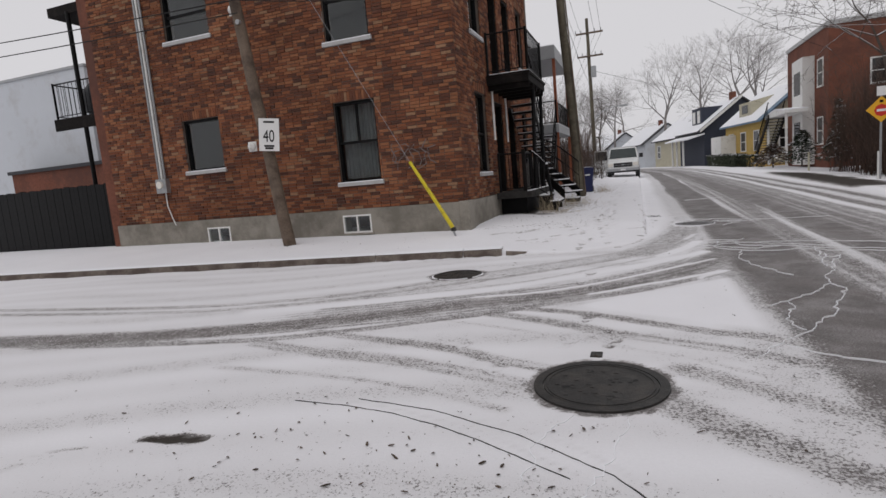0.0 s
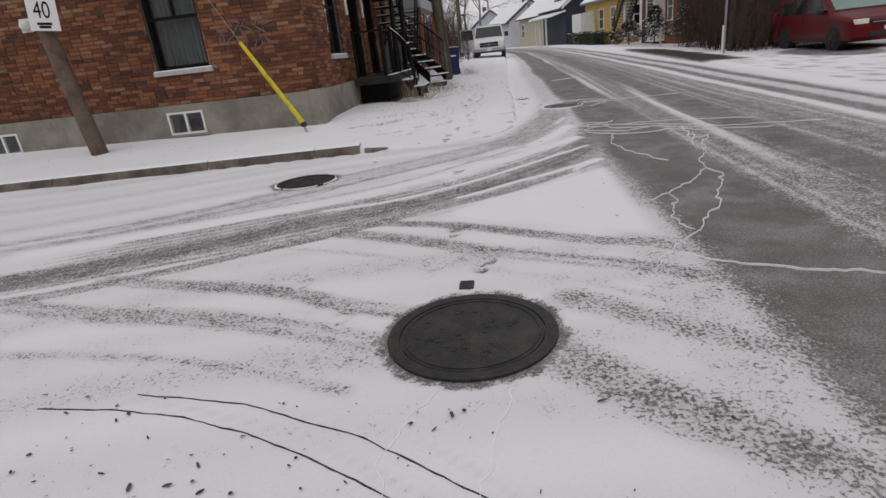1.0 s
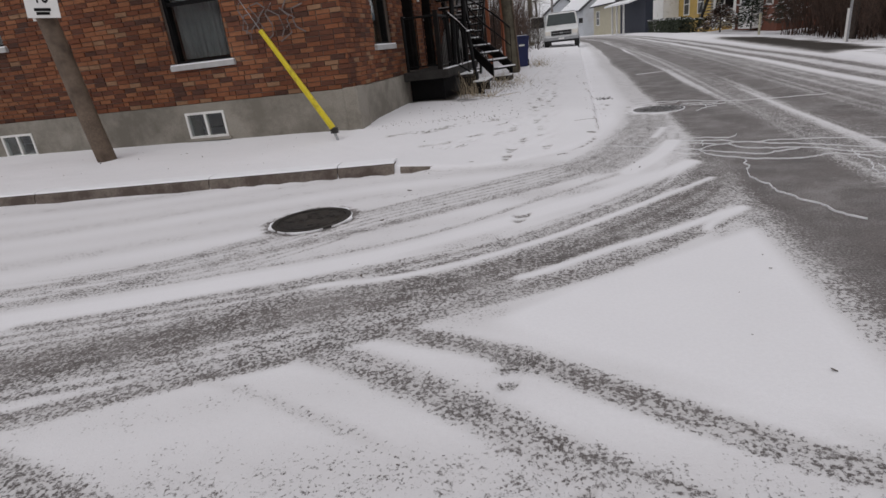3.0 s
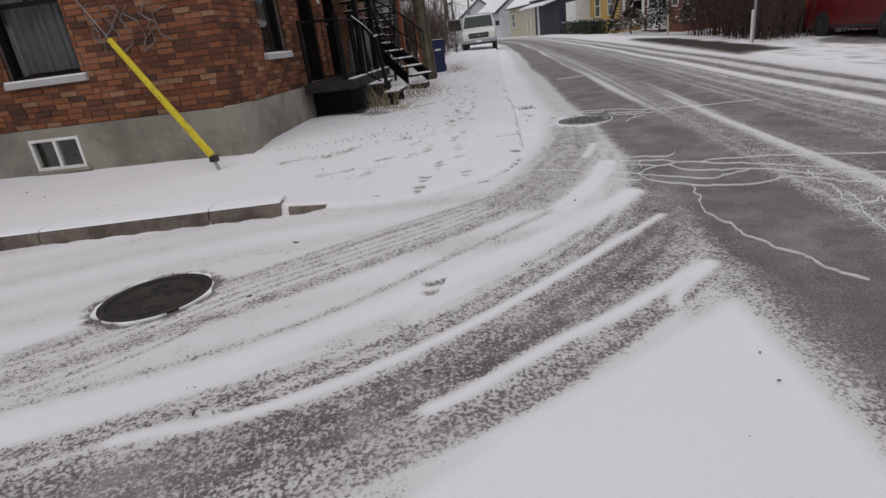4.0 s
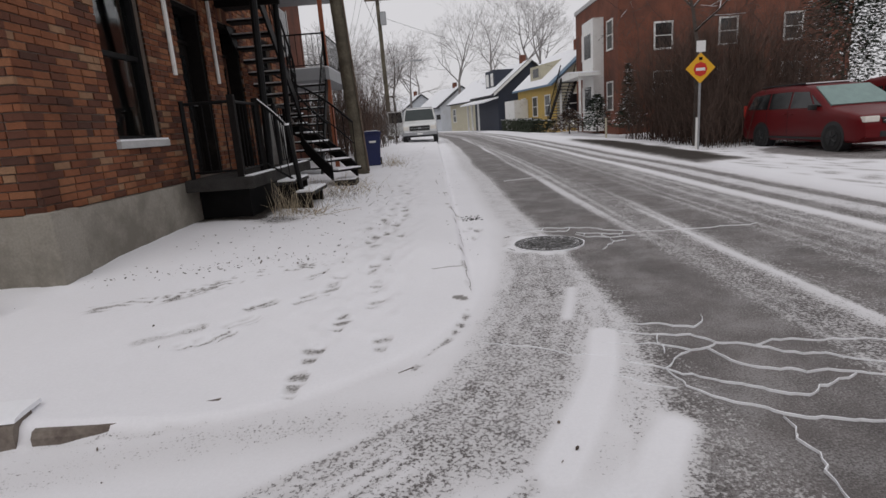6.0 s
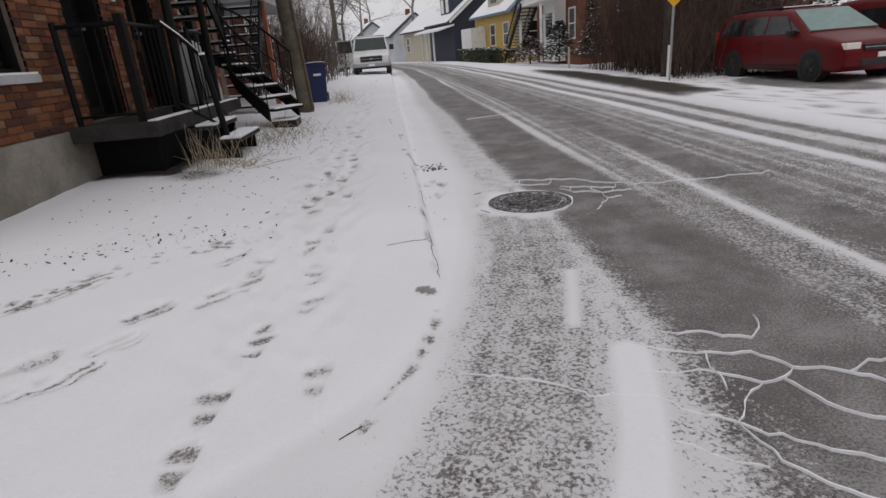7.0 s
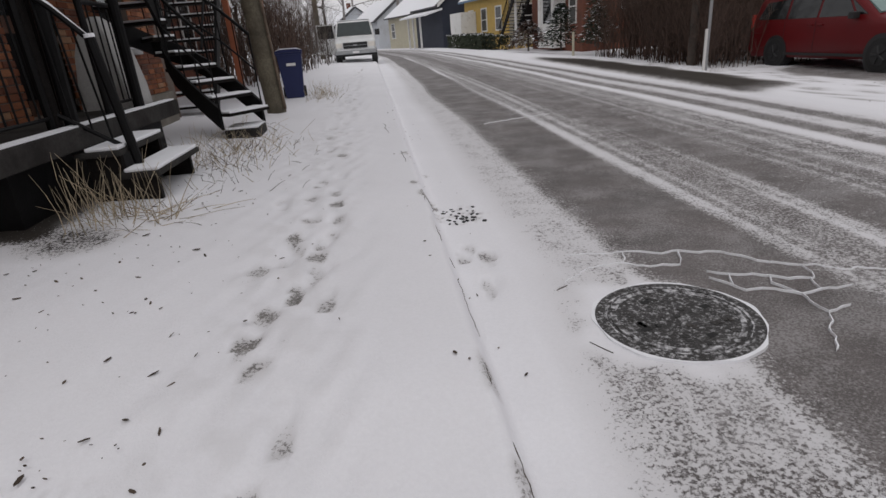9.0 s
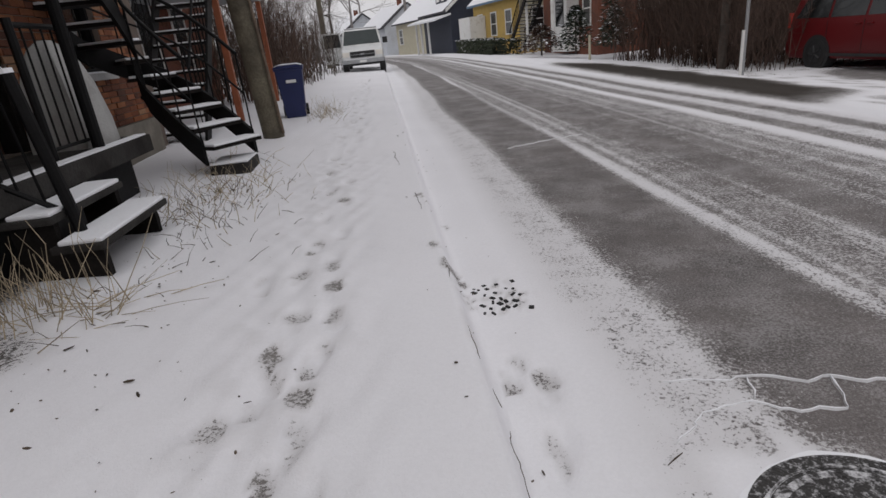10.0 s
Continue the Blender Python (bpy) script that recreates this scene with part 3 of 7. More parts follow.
# kerb line and worn edge on the main street side
edge = np.abs(S - 0.02)
ragged = 0.5 + 0.5 * np.sin(Y * 7.1 + np.sin(Y * 2.3) * 3)
bare = np.maximum(bare, 0.34 * smooth(0.05, 0.01, edge) * smooth(10.2, 10.6, Y) * smooth(14.5, 11.5, Y) * smooth(0.5, 0.8, ragged) * (X > -0.9))
# the kerb's dark face shows round the corner
d, _ = near_line(X, Y, [(-0.26, 9.03), (-0.16, 9.20), (-0.06, 9.39), (0.03, 9.64), (0.09, 9.88)])
bare = np.maximum(bare, 0.62 * smooth(0.035, 0.012, d) * (0.55 + 0.45 * np.sin(Y * 34 + 3 * np.sin(X * 21))))
bare = np.maximum(bare, 0.9 * smooth(1.2, 0.8, np.hypot((X - 0.05) / 0.055, (Y - 10.12 + 0.3 * (X - 0.05)) / 0.05)))
bare = np.maximum(bare, 0.45 * smooth(0.035, 0.008, np.abs(S + 0.03)) * smooth(-3.5, -2.8, X) * smooth(-0.8, -1.5, X) * (0.4 + 0.6 * ragged) * (Y < 9.4))
# whole snow on the far verge
bare *= np.where(R > 0.1, 0.0, 1.0)
# a cleared drive across the walk on the far side
drive = smooth(-0.1, 0.1, R) * smooth(1.75, 1.35, R + 0.12 * np.sin(Y * 2.3)) * smooth(16.8, 18.2, Y - 0.8 * R) * smooth(31.5, 29.5, Y + 0.5 * R)
bare = np.maximum(bare, 1.15 * drive)
earth_mask = drive + melted
# patchy baring of the verge, for dirt and the minivan's painted shadow
verge = 0.5 + 0.5 * np.sin(X * 5.3 + 2.0 * np.sin(Y * 1.9)) * np.sin(Y * 4.1 + 1.7 * np.sin(X * 2.2))
bare = np.maximum(bare, 0.42 * smooth(0.35, 0.95, verge) * smooth(0.2, 0.6, R) * smooth(7.0, 4.5, R) * smooth(8, 11, Y) * smooth(32, 27, Y))
bare = np.maximum(bare, 0.45 * smooth(0.5, 0.1, np.abs(R - 0.15)) * smooth(16, 20, Y) * smooth(33, 30, Y))
# dark oval by the minivan: dirt, with its shadow put into the ground
bare = np.maximum(bare, 0.7 * smooth(1.2, 0.8, np.hypot((X - 9.9) / 1.0, (Y - 20.2) / 2.4)))
# bare soil sheltered by the porch slab
bare = np.maximum(bare, 0.95 * smooth(-2.12, -2.4, X) * smooth(12.95, 13.25, Y) * smooth(15.3, 15.0, Y) * smooth(-6, -5.5, X))

relief = np.zeros_like(X)


def footprint(fx, fy, turn, depth=0.5, size=1.0):
    """Sole and heel pressed through the snow."""
    global bare, relief
    sel = np.hypot(X - fx, Y - fy) < 0.3 * size
    ca, sa = math.cos(turn), math.sin(turn)
    u, v = (X[sel] - fx) * ca - (Y[sel] - fy) * sa, (X[sel] - fx) * sa + (Y[sel] - fy) * ca
    sole = smooth(1.15, 0.75, np.hypot(u / (0.055 * size), (v - 0.045) / (0.085 * size)))
    heel = smooth(1.15, 0.75, np.hypot(u / (0.04 * size), (v + 0.085) / (0.045 * size)))
    both = np.maximum(sole, heel)
    tread = 0.55 + 0.45 * np.sin(v * 2 * math.pi / 0.04)
    b = bare[sel]
    bare[sel] = np.maximum(b, depth * both * tread)
    relief[sel] -= 0.018 * both


walker = random.Random(3)
fy, side = 14.4, 1
while fy < 32:
    footprint(-0.64 + 0.09 * side + 0.05 * math.sin(fy) + walker.uniform(-0.05, 0.05), fy, walker.uniform(-0.2, 0.1), walker.uniform(0.2, 0.5), 1.1)
    fy += walker.uniform(0.26, 0.45)
    side = -side
# two people's prints along the walk
for fx, fy, deep in ((-0.62, 12.15, 0.62), (-0.59, 12.53, 0.42), (-0.73, 12.84, 0.48), (-0.72, 12.59, 0.34), (-0.55, 12.82, 0.36), (-0.67, 13.16, 0.34), (-0.49, 13.16, 0.38), (-0.53, 13.48, 0.46),
                     (-0.91, 13.63, 0.28), (-0.72, 13.70, 0.32), (-0.69, 14.17, 0.5), (-0.55, 13.87, 0.34), (-0.87, 12.39, 0.34), (-0.55, 12.38, 0.3), (-0.75, 11.86, 0.5), (-0.78, 11.67, 0.52),
                     (-0.50, 12.06, 0.36), (-0.57, 10.08, 0.34), (-0.60, 10.45, 0.32), (-0.66, 10.85, 0.36), (-0.58, 11.2, 0.34), (-0.70, 11.45, 0.36), (-0.46, 9.36, 0.36)):
    footprint(fx, fy, walker.uniform(-0.25, 0.25), deep * 1.25, 1.15)
# deeper prints across the corner, from the wall towards the crossing
for fx, fy, turn, deep in ((-0.76, 9.70, 0.1, 0.62), (-0.85, 9.24, 0.05, 0.60), (-0.87, 8.90, 0.0, 0.70), (-1.38, 10.05, 0.75, 0.66), (-1.43, 9.76, 0.8, 0.36), (-1.52, 9.54, 0.9, 0.5), (-1.60, 9.45, 0.9, 0.4),
                           (-0.96, 10.39, 0.3, 0.5), (-1.10, 10.19, 0.5, 0.42), (-0.93, 10.62, 0.2, 0.36), (-1.13, 10.71, 0.5, 0.46), (-0.54, 6.90, 0.1, 0.66), (-0.60, 6.42, 0.1, 0.5), (-0.41, 4.92, 0.1, 0.55),
                           (-0.18, 4.26, 0.15, 0.72), (-0.22, 4.40, 0.1, 0.34), (-0.49, 4.24, 0.2, 0.36), (-1.26, 4.13, 0.2, 0.4), (-0.89, 3.65, 0.1, 0.4), (-1.75, 9.62, 1.1, 0.3), (0.26, 12.73, 0.2, 0.5), (0.37, 12.62, 0.2, 0.52), (0.31, 12.25, 0.3, 0.36)):
    footprint(fx, fy, turn, deep, 1.15)
# a scuffed strip where soil and small plants show through
speckle = np.sin(X * 47 + 3 * np.sin(Y * 19)) * np.sin(Y * 41 + 2 * np.sin(X * 23))
d, _ = near_line(X, Y, [(-2.5, 9.95), (-2.07, 10.15), (-1.92, 10.29), (-1.74, 10.47), (-1.6, 10.68), (-1.34, 10.87), (-1.1, 10.95)])
bare = np.maximum(bare, 0.56 * smooth(0.13, 0.03, d) * smooth(0.0, 0.5, speckle + 0.3 * np.sin(X * 9)))
# smeared strides
d, _ = near_line(X, Y, [(-1.95, 9.42), (-1.80, 9.55), (-1.66, 9.69)])
bare = np.maximum(bare, 0.30 * smooth(0.06, 0.02, d))
# clods along the kerb
for bx, by, br in ((0.06, 15.2, 0.06), (0.10, 15.0, 0.05), (0.20, 14.65, 0.04), (0.07, 14.02, 0.05), (0.13, 13.72, 0.07), (0.20, 13.62, 0.05)):
    bare = np.maximum(bare, 0.55 * smooth(1.2, 0.6, np.hypot((X - bx) / br, (Y - by) / (br * 1.6))) * smooth(-0.3, 0.4, speckle))
# slush at the drain
drain = smooth(0.30, 0.12, np.hypot(X - 0.33, (Y - 13.45)))
bare = np.maximum(bare, 0.36 * drain * smooth(-0.2, 0.5, speckle))
for mx, my, mr in ((-0.215, 3.44, 0.39), (-2.255, 7.02, 0.34), (1.03, 11.72, 0.38)):
    d = np.hypot(X - mx, Y - my)
    ang = np.arctan2(Y - my, X - mx)
    if mx > 0:
        bare *= 1 - 0.75 * smooth(mr + 0.12, mr - 0.02, d + 0.04 * np.sin(ang * 5) + 0.02 * np.sin(ang * 11)) * smooth(0.35, -0.25, (X - mx))
    else:
        bare = np.maximum(bare, 0.75 * smooth(mr + 0.07, mr + 0.01, d + 0.012 * np.sin(ang * 9) + 0.01 * np.sin(ang * 23)))
# soil near the porch
soil = smooth(0.5, 0.1, np.hypot((X + 2.1) / 1.0, (Y - 13.1) / 0.9)) * (S > 0)
bare = np.maximum(bare, 0.5 * soil)

Z = height(X, Y) + relief - 0.010 * np.clip(bare, 0, 1) * (S < 0)
Z += 0.006 * np.sin(X * 3.1 + 0.7 * np.sin(Y * 2.2)) * np.sin(Y * 2.7) * smooth(0.1, 0.5, S)
far = smooth(120, 400, np.hypot(X, Y))
Z = Z * (1 - far)
trail = smooth(0.55, 0.15, np.abs(X + 0.68)) * (S > 0.1) * smooth(8.5, 10, Y) * smooth(36, 28, Y)
lumps = np.sin(X * 17 + 2 * np.sin(Y * 5.3)) * np.sin(Y * 9.1 + 1.5 * np.sin(X * 8.0)) + 0.6 * np.sin(X * 33 + Y * 7) * np.sin(Y * 23 - X * 11)
Z += 0.0065 * lumps * trail + 0.003 * lumps * smooth(0.1, 0.4, S) * smooth(8, 9, Y) * smooth(26, 20, Y)
bare = np.maximum(bare, 0.16 * smooth(-0.1, 0.9, lumps + 0.5 * np.sin(Y * 1.7)) * trail)
walk_mask = np.clip(S / 0.05 + 0.5, 0, 1)
me = bpy.data.meshes.new("ground")
h, w = X.shape
idx = np.arange(h * w).reshape(h, w)
quads = np.stack([idx[:-1, :-1], idx[:-1, 1:], idx[1:, 1:], idx[1:, :-1]], -1).reshape(-1, 4)
me.vertices.add(h * w)
me.vertices.foreach_set("co", np.stack([X, Y, Z], -1).astype(np.float32).ravel())
me.loops.add(quads.size)
me.loops.foreach_set("vertex_index", quads.astype(np.int32).ravel())
me.polygons.add(len(quads))
me.polygons.foreach_set("loop_start", np.arange(0, quads.size, 4, dtype=np.int32))
me.polygons.foreach_set("use_smooth", np.ones(len(quads), bool))
me.update(calc_edges=True)
earth_mask = np.clip(earth_mask + soil + smooth(-2.12, -2.4, X) * smooth(12.95, 13.25, Y), 0, 1)
for name, values in (("bare", bare), ("walk", walk_mask), ("soil", earth_mask)):
    at = me.attributes.new(name, 'FLOAT', 'POINT')
    at.data.foreach_set("value", values.astype(np.float32).ravel())
me.materials.append(GROUND)
ground = new("ground", me)
structure(ground, "street and yards under thin wet snow worn into dark wheel tracks", "ground")


def sweep(path, profile, bm=None):
    """Pull a profile (sideways, up) along a path of (x, y, z)."""
    bm = bm or bmesh.new()
    rings = []
    for i, p in enumerate(path):
        a, b = Vector(path[max(i - 1, 0)]), Vector(path[min(i + 1, len(path) - 1)])
        d = (b - a)
        nrm = Vector((-d.y, d.x, 0)).normalized()
        rings.append([bm.verts.new(Vector(p) + nrm * u + Vector((0, 0, v))) for u, v in profile])
    for a, b in zip(rings, rings[1:]):
        for k in range(len(profile)):
            bm.faces.new((a[k], a[(k + 1) % len(profile)], b[(k + 1) % len(profile)], b[k]))
    bm.faces.new(rings[0][::-1])
    bm.faces.new(rings[-1])
    bmesh.ops.recalc_face_normals(bm, faces=bm.faces)
    return bm


# exposed kerb of the side street, in cast lengths, its top under snow
kerb_group = thing("kerb", "worn grey concrete kerb stones with snow on top", "kerb", kind="structure")
edges = [-14.0, -11.2, -8.6, -6.3, -4.1, -2.62, -2.0]
for a, b in zip(edges, edges[1:]):
    n = 8
    path = [(a + 0.006 + (b - a - 0.012) * k / n, 8.5 + 0.1 * (a + (b - a) * k / n + 2.2), 0) for k in range(n + 1)]
    path = [(x, y, rise(y)) for x, y, _ in path]
    part("kerb_stone", sweep(path, [(-0.03, -0.1), (-0.03, 0.07), (-0.015, 0.105), (0.02, 0.118), (0.12, 0.118), (0.12, -0.1)]), KERB, kerb_group, smooth=True)
    part("snow_cap", sweep([(x, y, z + 0.117) for x, y, z in path], [(-0.004, 0.0), (0.01, 0.016), (0.06, 0.024), (0.2, 0.02), (0.2, 0.0)]), SNOW, kerb_group, smooth=True)
path = [(-1.94 + 0.055 * k, 8.5 + 0.1 * (0.26 + 0.055 * k) + 0.008 * k * k / 10, -0.0035 * k) for k in range(18)]
part("kerb_stone", sweep(path, [(-0.03, -0.1), (-0.03, 0.045), (-0.01, 0.07), (0.05, 0.075), (0.06, -0.1)]), KERB, kerb_group, smooth=True)


# ---- the brick house at the corner ----
WX0, WX1, WY0, WY1, WTOP = -12.5, -3.2, 10.66, 18.6, 8.6
FND = 0.80
CH = 0.0665
house = thing("brick_house", "three-storey red brick corner house on a grey concrete base", "house", kind="structure")
front_holes = [(-5.95, -4.98, 1.37, 3.05), (-10.04, -8.96, 1.96, 3.15), (-5.97, -4.95, 4.27, 5.95), (-10.18, -8.9, 4.95, 6.1), (-5.97, -4.95, 6.7, 8.1), (-10.1, -9.0, 6.9, 8.1)]
side_holes = [(11.9, 12.8, 1.34, 3.10), (13.62, 14.45, 0.82, 3.05), (15.1, 15.95, 0.82, 3.05), (11.9, 12.8, 4.35, 6.1), (13.62, 14.45, 3.62, 5.9), (15.1, 15.95, 3.62, 5.9), (17.0, 17.8, 1.4, 3.1), (17.0, 17.8, 4.35, 6.1)]
base_holes = [(-9.67, -9.0, 0.23, 0.61), (-5.97, -5.29, 0.29, 0.68)]


def wall_with_holes(u0, u1, z0, z1, holes, depth, flip):
    """A wall of real thickness, pierced. Returns a bmesh in (u, depth, z)."""
    us = sorted({u0, u1, *[h for q in holes for h in q[:2]]})
    zs = sorted({z0, z1, *[h for q in holes for h in q[2:]]})
    bm = bmesh.new()

    def solid(i, j):
        if not (0 <= i < len(us) - 1 and 0 <= j < len(zs) - 1):
            return False
        um, zm = (us[i] + us[i + 1]) / 2, (zs[j] + zs[j + 1]) / 2
        return not any(a < um < b and c < zm < d for a, b, c, d in holes)

    cache = {}

    def v(i, j, k):
        if (i, j, k) not in cache:
            u, d, z = us[i], k * depth, zs[j]
            cache[i, j, k] = bm.verts.new((u, d, z) if not flip else (-d, u, z))
        return cache[i, j, k]

    for i in range(len(us) - 1):
        for j in range(len(zs) - 1):
            if not solid(i, j):
                continue
            for k in (0, 1):
                bm.faces.new((v(i, j, k), v(i + 1, j, k), v(i + 1, j + 1, k), v(i, j + 1, k)))
            for di, dj, a, b in ((-1, 0, (i, j), (i, j + 1)), (1, 0, (i + 1, j), (i + 1, j + 1)), (0, -1, (i, j), (i + 1, j)), (0, 1, (i, j + 1), (i + 1, j + 1))):
                if not solid(i + di, j + dj):
                    bm.faces.new((v(*a, 0), v(*b, 0), v(*b, 1), v(*a, 1)))
    bmesh.ops.recalc_face_normals(bm, faces=bm.faces)
    return bm


bm = wall_with_holes(WX0, WX1, FND, WTOP, front_holes, 0.3, False)
bmesh.ops.translate(bm, verts=bm.verts, vec=(0, WY0, 0))
wall_front = part("wall_front", bm, SHADED_MORTAR, house)
bm = wall_with_holes(WY0 + 0.3, WY1, FND, WTOP, side_holes, 0.3, True)
bmesh.ops.translate(bm, verts=bm.verts, vec=(WX1, 0, 0))
wall_side = part("wall_side", bm, SHADED_MORTAR, house)
part("wall_back", box(WX0, WX1, WY1 - 0.002, WY1 + 0.3, 0, WTOP), SHADED_MORTAR, house)
wall_left = part("wall_left", box(WX0 - 0.3, WX0, WY0, WY1, 0, WTOP), FAR_BRICK, house)
part("roof", box(WX0 - 0.35, WX1 + 0.1, WY0 - 0.1, WY1 + 0.35, WTOP, WTOP + 0.25), ROOF_DARK, house)
# unseen inner floors and partitions, their dimness put into the colour
for z in (3.4, 6.4):
    part("floor_slab", box(WX0, WX1 - 0.32, WY0 + 0.32, WY1 - 0.01, z, z + 0.2), PAINTED_DIM, house)
part("floor_slab", box(WX0, WX1 - 0.32, WY0 + 0.32, WY1 - 0.01, 0.62, 0.79), PAINTED_DIM, house)
part("partition", box(-7.6, -7.5, WY0 + 0.32, WY1 - 0.1, 0.8, WTOP), PAINTED_DIM, house)
part("partition", box(WX0 + 0.1, WX1 - 0.4, 13.2, 13.3, 0.8, WTOP), PAINTED_DIM, house)
# concrete base, a little proud of the brick
bm = wall_with_holes(WX0 - 0.05, WX1 + 0.07, -0.3, FND, base_holes, 0.36, False)
bmesh.ops.translate(bm, verts=bm.verts, vec=(0, WY0 - 0.06, 0))
base_wall = part("foundation", bm, CONCRETE, house, "grey stained concrete base")
part("foundation", box(WX1 - 0.29, WX1 + 0.07, WY0 + 0.3, WY1, -0.3, FND - 0.002), CONCRETE, house)
part("corner_pier", box(WX1 - 0.12, WX1 + 0.10, WY0 - 0.085, WY0 + 0.28, -0.3, FND + 0.015), CONCRETE, house, bevel=0.02)


def sash_window(name, u0, u1, z0, z1, side, style):
    """A dark-framed window set back in the wall, with sashes, glass, curtain or grey sheet, and stone sill."""
    def b(a0, a1, d0, d1, c0, c1):
        return box(a0, a1, WY0 + d0, WY0 + d1, c0, c1) if not side else box(WX1 - d1, WX1 - d0, a0, a1, c0, c1)
    f = 0.055
    frame_mat = BLACK if style != "white" else WHITE_PAINT
    win = part(name, b(u0, u0 + f, 0.06, 0.17, z0, z1), frame_mat, house)
    part("frame_post", b(u1 - f, u1, 0.06, 0.17, z0, z1), frame_mat, win)
    part("frame_head", b(u0 + f, u1 - f, 0.06, 0.17, z1 - f, z1), frame_mat, win)
    part("frame_foot", b(u0 + f, u1 - f, 0.06, 0.17, z0, z0 + f), frame_mat, win)
    zm = (z0 + z1) / 2
    if style in ("hung", "blind"):
        part("meeting_rail", b(u0 + f, u1 - f, 0.08, 0.15, zm - 0.025, zm + 0.025), frame_mat, win)
    if style == "hung":
        um = (u0 + u1) / 2
        part("mullion", b(um - 0.022, um + 0.022, 0.085, 0.14, zm + 0.025, z1 - f), frame_mat, win)
    pane = part("pane", b(u0 + f, u1 - f, 0.110, 0.116, z0 + f, z1 - f), GLASS, win)
    pane.visible_shadow = False
    # curtain with folds, a flat blind, or the plain style's grey sheet
    bm = bmesh.new()
    k = 40
    lo = z0 + 0.08 if style == "hung" else zm if style == "blind" else z0 + 0.06
    cols = []
    for i in range(k + 1):
        u = u0 + 0.06 + (u1 - u0 - 0.12) * i / k
        d = 0.22 + (0.02 * math.sin(i * 1.7) if style == "hung" else 0.0)
        cols.append([bm.verts.new((u, WY0 + d, z) if not side else (WX1 - d, u, z)) for z in (lo, z1)])
    for a, c in zip(cols, cols[1:]):
        bm.faces.new((a[0], c[0], c[1], a[1]))
    bmesh.ops.solidify(bm, geom=bm.faces[:], thickness=0.006)
    # the plain sheet's grey stands in for sky reflected in the pane
    part("curtain_or_sky_grey", bm, CURTAIN if style != "plain" else PAINTED_DIM, win)
    part("sill", b(u0 - 0.06, u1 + 0.06, -0.06, 0.2, z0 - 0.075, z0 - 0.002), STONE_SILL, win, "grey stone sill with a line of snow", bevel=0.008)
    part("sill_snow", b(u0 - 0.05, u1 + 0.05, -0.05, 0.055, z0 - 0.001, z0 + 0.018), SNOW, win)
    return win


for k, (h, st) in enumerate(zip(front_holes, ("hung", "plain", "blind", "blind", "blind", "blind"))):
    sash_window("window", *h, False, st)
for k in (0, 3, 6, 7):
    sash_window("window", *side_holes[k], True, "blind")


def basement_window(x0, x1, z0, z1):
    y = WY0 - 0.06
    f = 0.035
    win = part("basement_window", box(x0, x0 + f, y - 0.012, y + 0.06, z0, z1), WHITE_PAINT, house, "small white sliding basement window")
    part("frame_post", box(x1 - f, x1, y - 0.012, y + 0.06, z0, z1), WHITE_PAINT, win)
    part("frame_head", box(x0 + f, x1 - f, y - 0.012, y + 0.06, z1 - f, z1), WHITE_PAINT, win)
    part("frame_foot", box(x0 + f, x1 - f, y - 0.012, y + 0.06, z0, z0 + f), WHITE_PAINT, win)
    xm = (x0 + x1) / 2
    part("mullion", box(xm - 0.02, xm + 0.02, y - 0.008, y + 0.05, z0 + f, z1 - f), WHITE_PAINT, win)
    for a, b in ((x0 + f, xm - 0.02), (xm + 0.02, x1 - f)):
        part("pane", box(a, b, y + 0.02, y + 0.026, z0 + f, z1 - f), GLASS, win).visible_shadow = False
    part("sill", box(x0 - 0.05, x1 + 0.05, y - 0.05, y + 0.02, z0 - 0.04, z0 - 0.002), CONCRETE, win, bevel=0.006)


for h in base_holes:
    basement_window(*h)
# unseen dark box added behind the basement panes to keep them dark
part("backing_floor", box(WX0, WX1 - 0.3, WY0 + 0.31, WY0 + 1.5, -0.2, 0.0), PAINTED_DIM, house)
part("backing_wall", box(WX0, WX1 - 0.3, WY0 + 1.5, WY0 + 1.6, -0.2, 0.62), PAINTED_DIM, house)


def entrance(y0, y1, z0, z1, door_mat):
    """A recessed doorway: dark jambs, panelled door, transom light."""
    d = part("door", box(WX1 - 0.26, WX1 - 0.21, y0 + 0.06, y1 - 0.06, z0, z1 - 0.45), door_mat, house, "dark recessed entrance door")
    for a, b in ((z0 + 0.15, z0 + 0.75), (z0 + 0.9, z1 - 0.6)):
        part("panel", box(WX1 - 0.215, WX1 - 0.198, y0 + 0.17, y1 - 0.17, a, b), BLACK if b < 2 else CAR_GLASS, d, bevel=0.006)
    part("jamb", box(WX1 - 0.27, WX1 - 0.02, y0, y0 + 0.06, z0, z1), BLACK_WOOD, d)
    part("jamb", box(WX1 - 0.27, WX1 - 0.02, y1 - 0.06, y1, z0, z1), BLACK_WOOD, d)
    part("head", box(WX1 - 0.27, WX1 - 0.02, y0 + 0.06, y1 - 0.06, z1 - 0.06, z1), BLACK_WOOD, d)
    part("transom", box(WX1 - 0.235, WX1 - 0.228, y0 + 0.06, y1 - 0.06, z1 - 0.40, z1 - 0.06), CAR_GLASS, d)
    part("transom_bar", box(WX1 - 0.26, WX1 - 0.18, y0 + 0.06, y1 - 0.06, z1 - 0.45, z1 - 0.40), BLACK_WOOD, d)
    part("door_handle", rod((WX1 - 0.2, y1 - 0.14, z0 + 0.98), (WX1 - 0.15, y1 - 0.14, z0 + 0.98), 0.025), STEEL, d)


for k in (1, 2, 4, 5):
    entrance(*side_holes[k], BROWN_DOOR if k in (2, 5) else BLACK_WOOD)
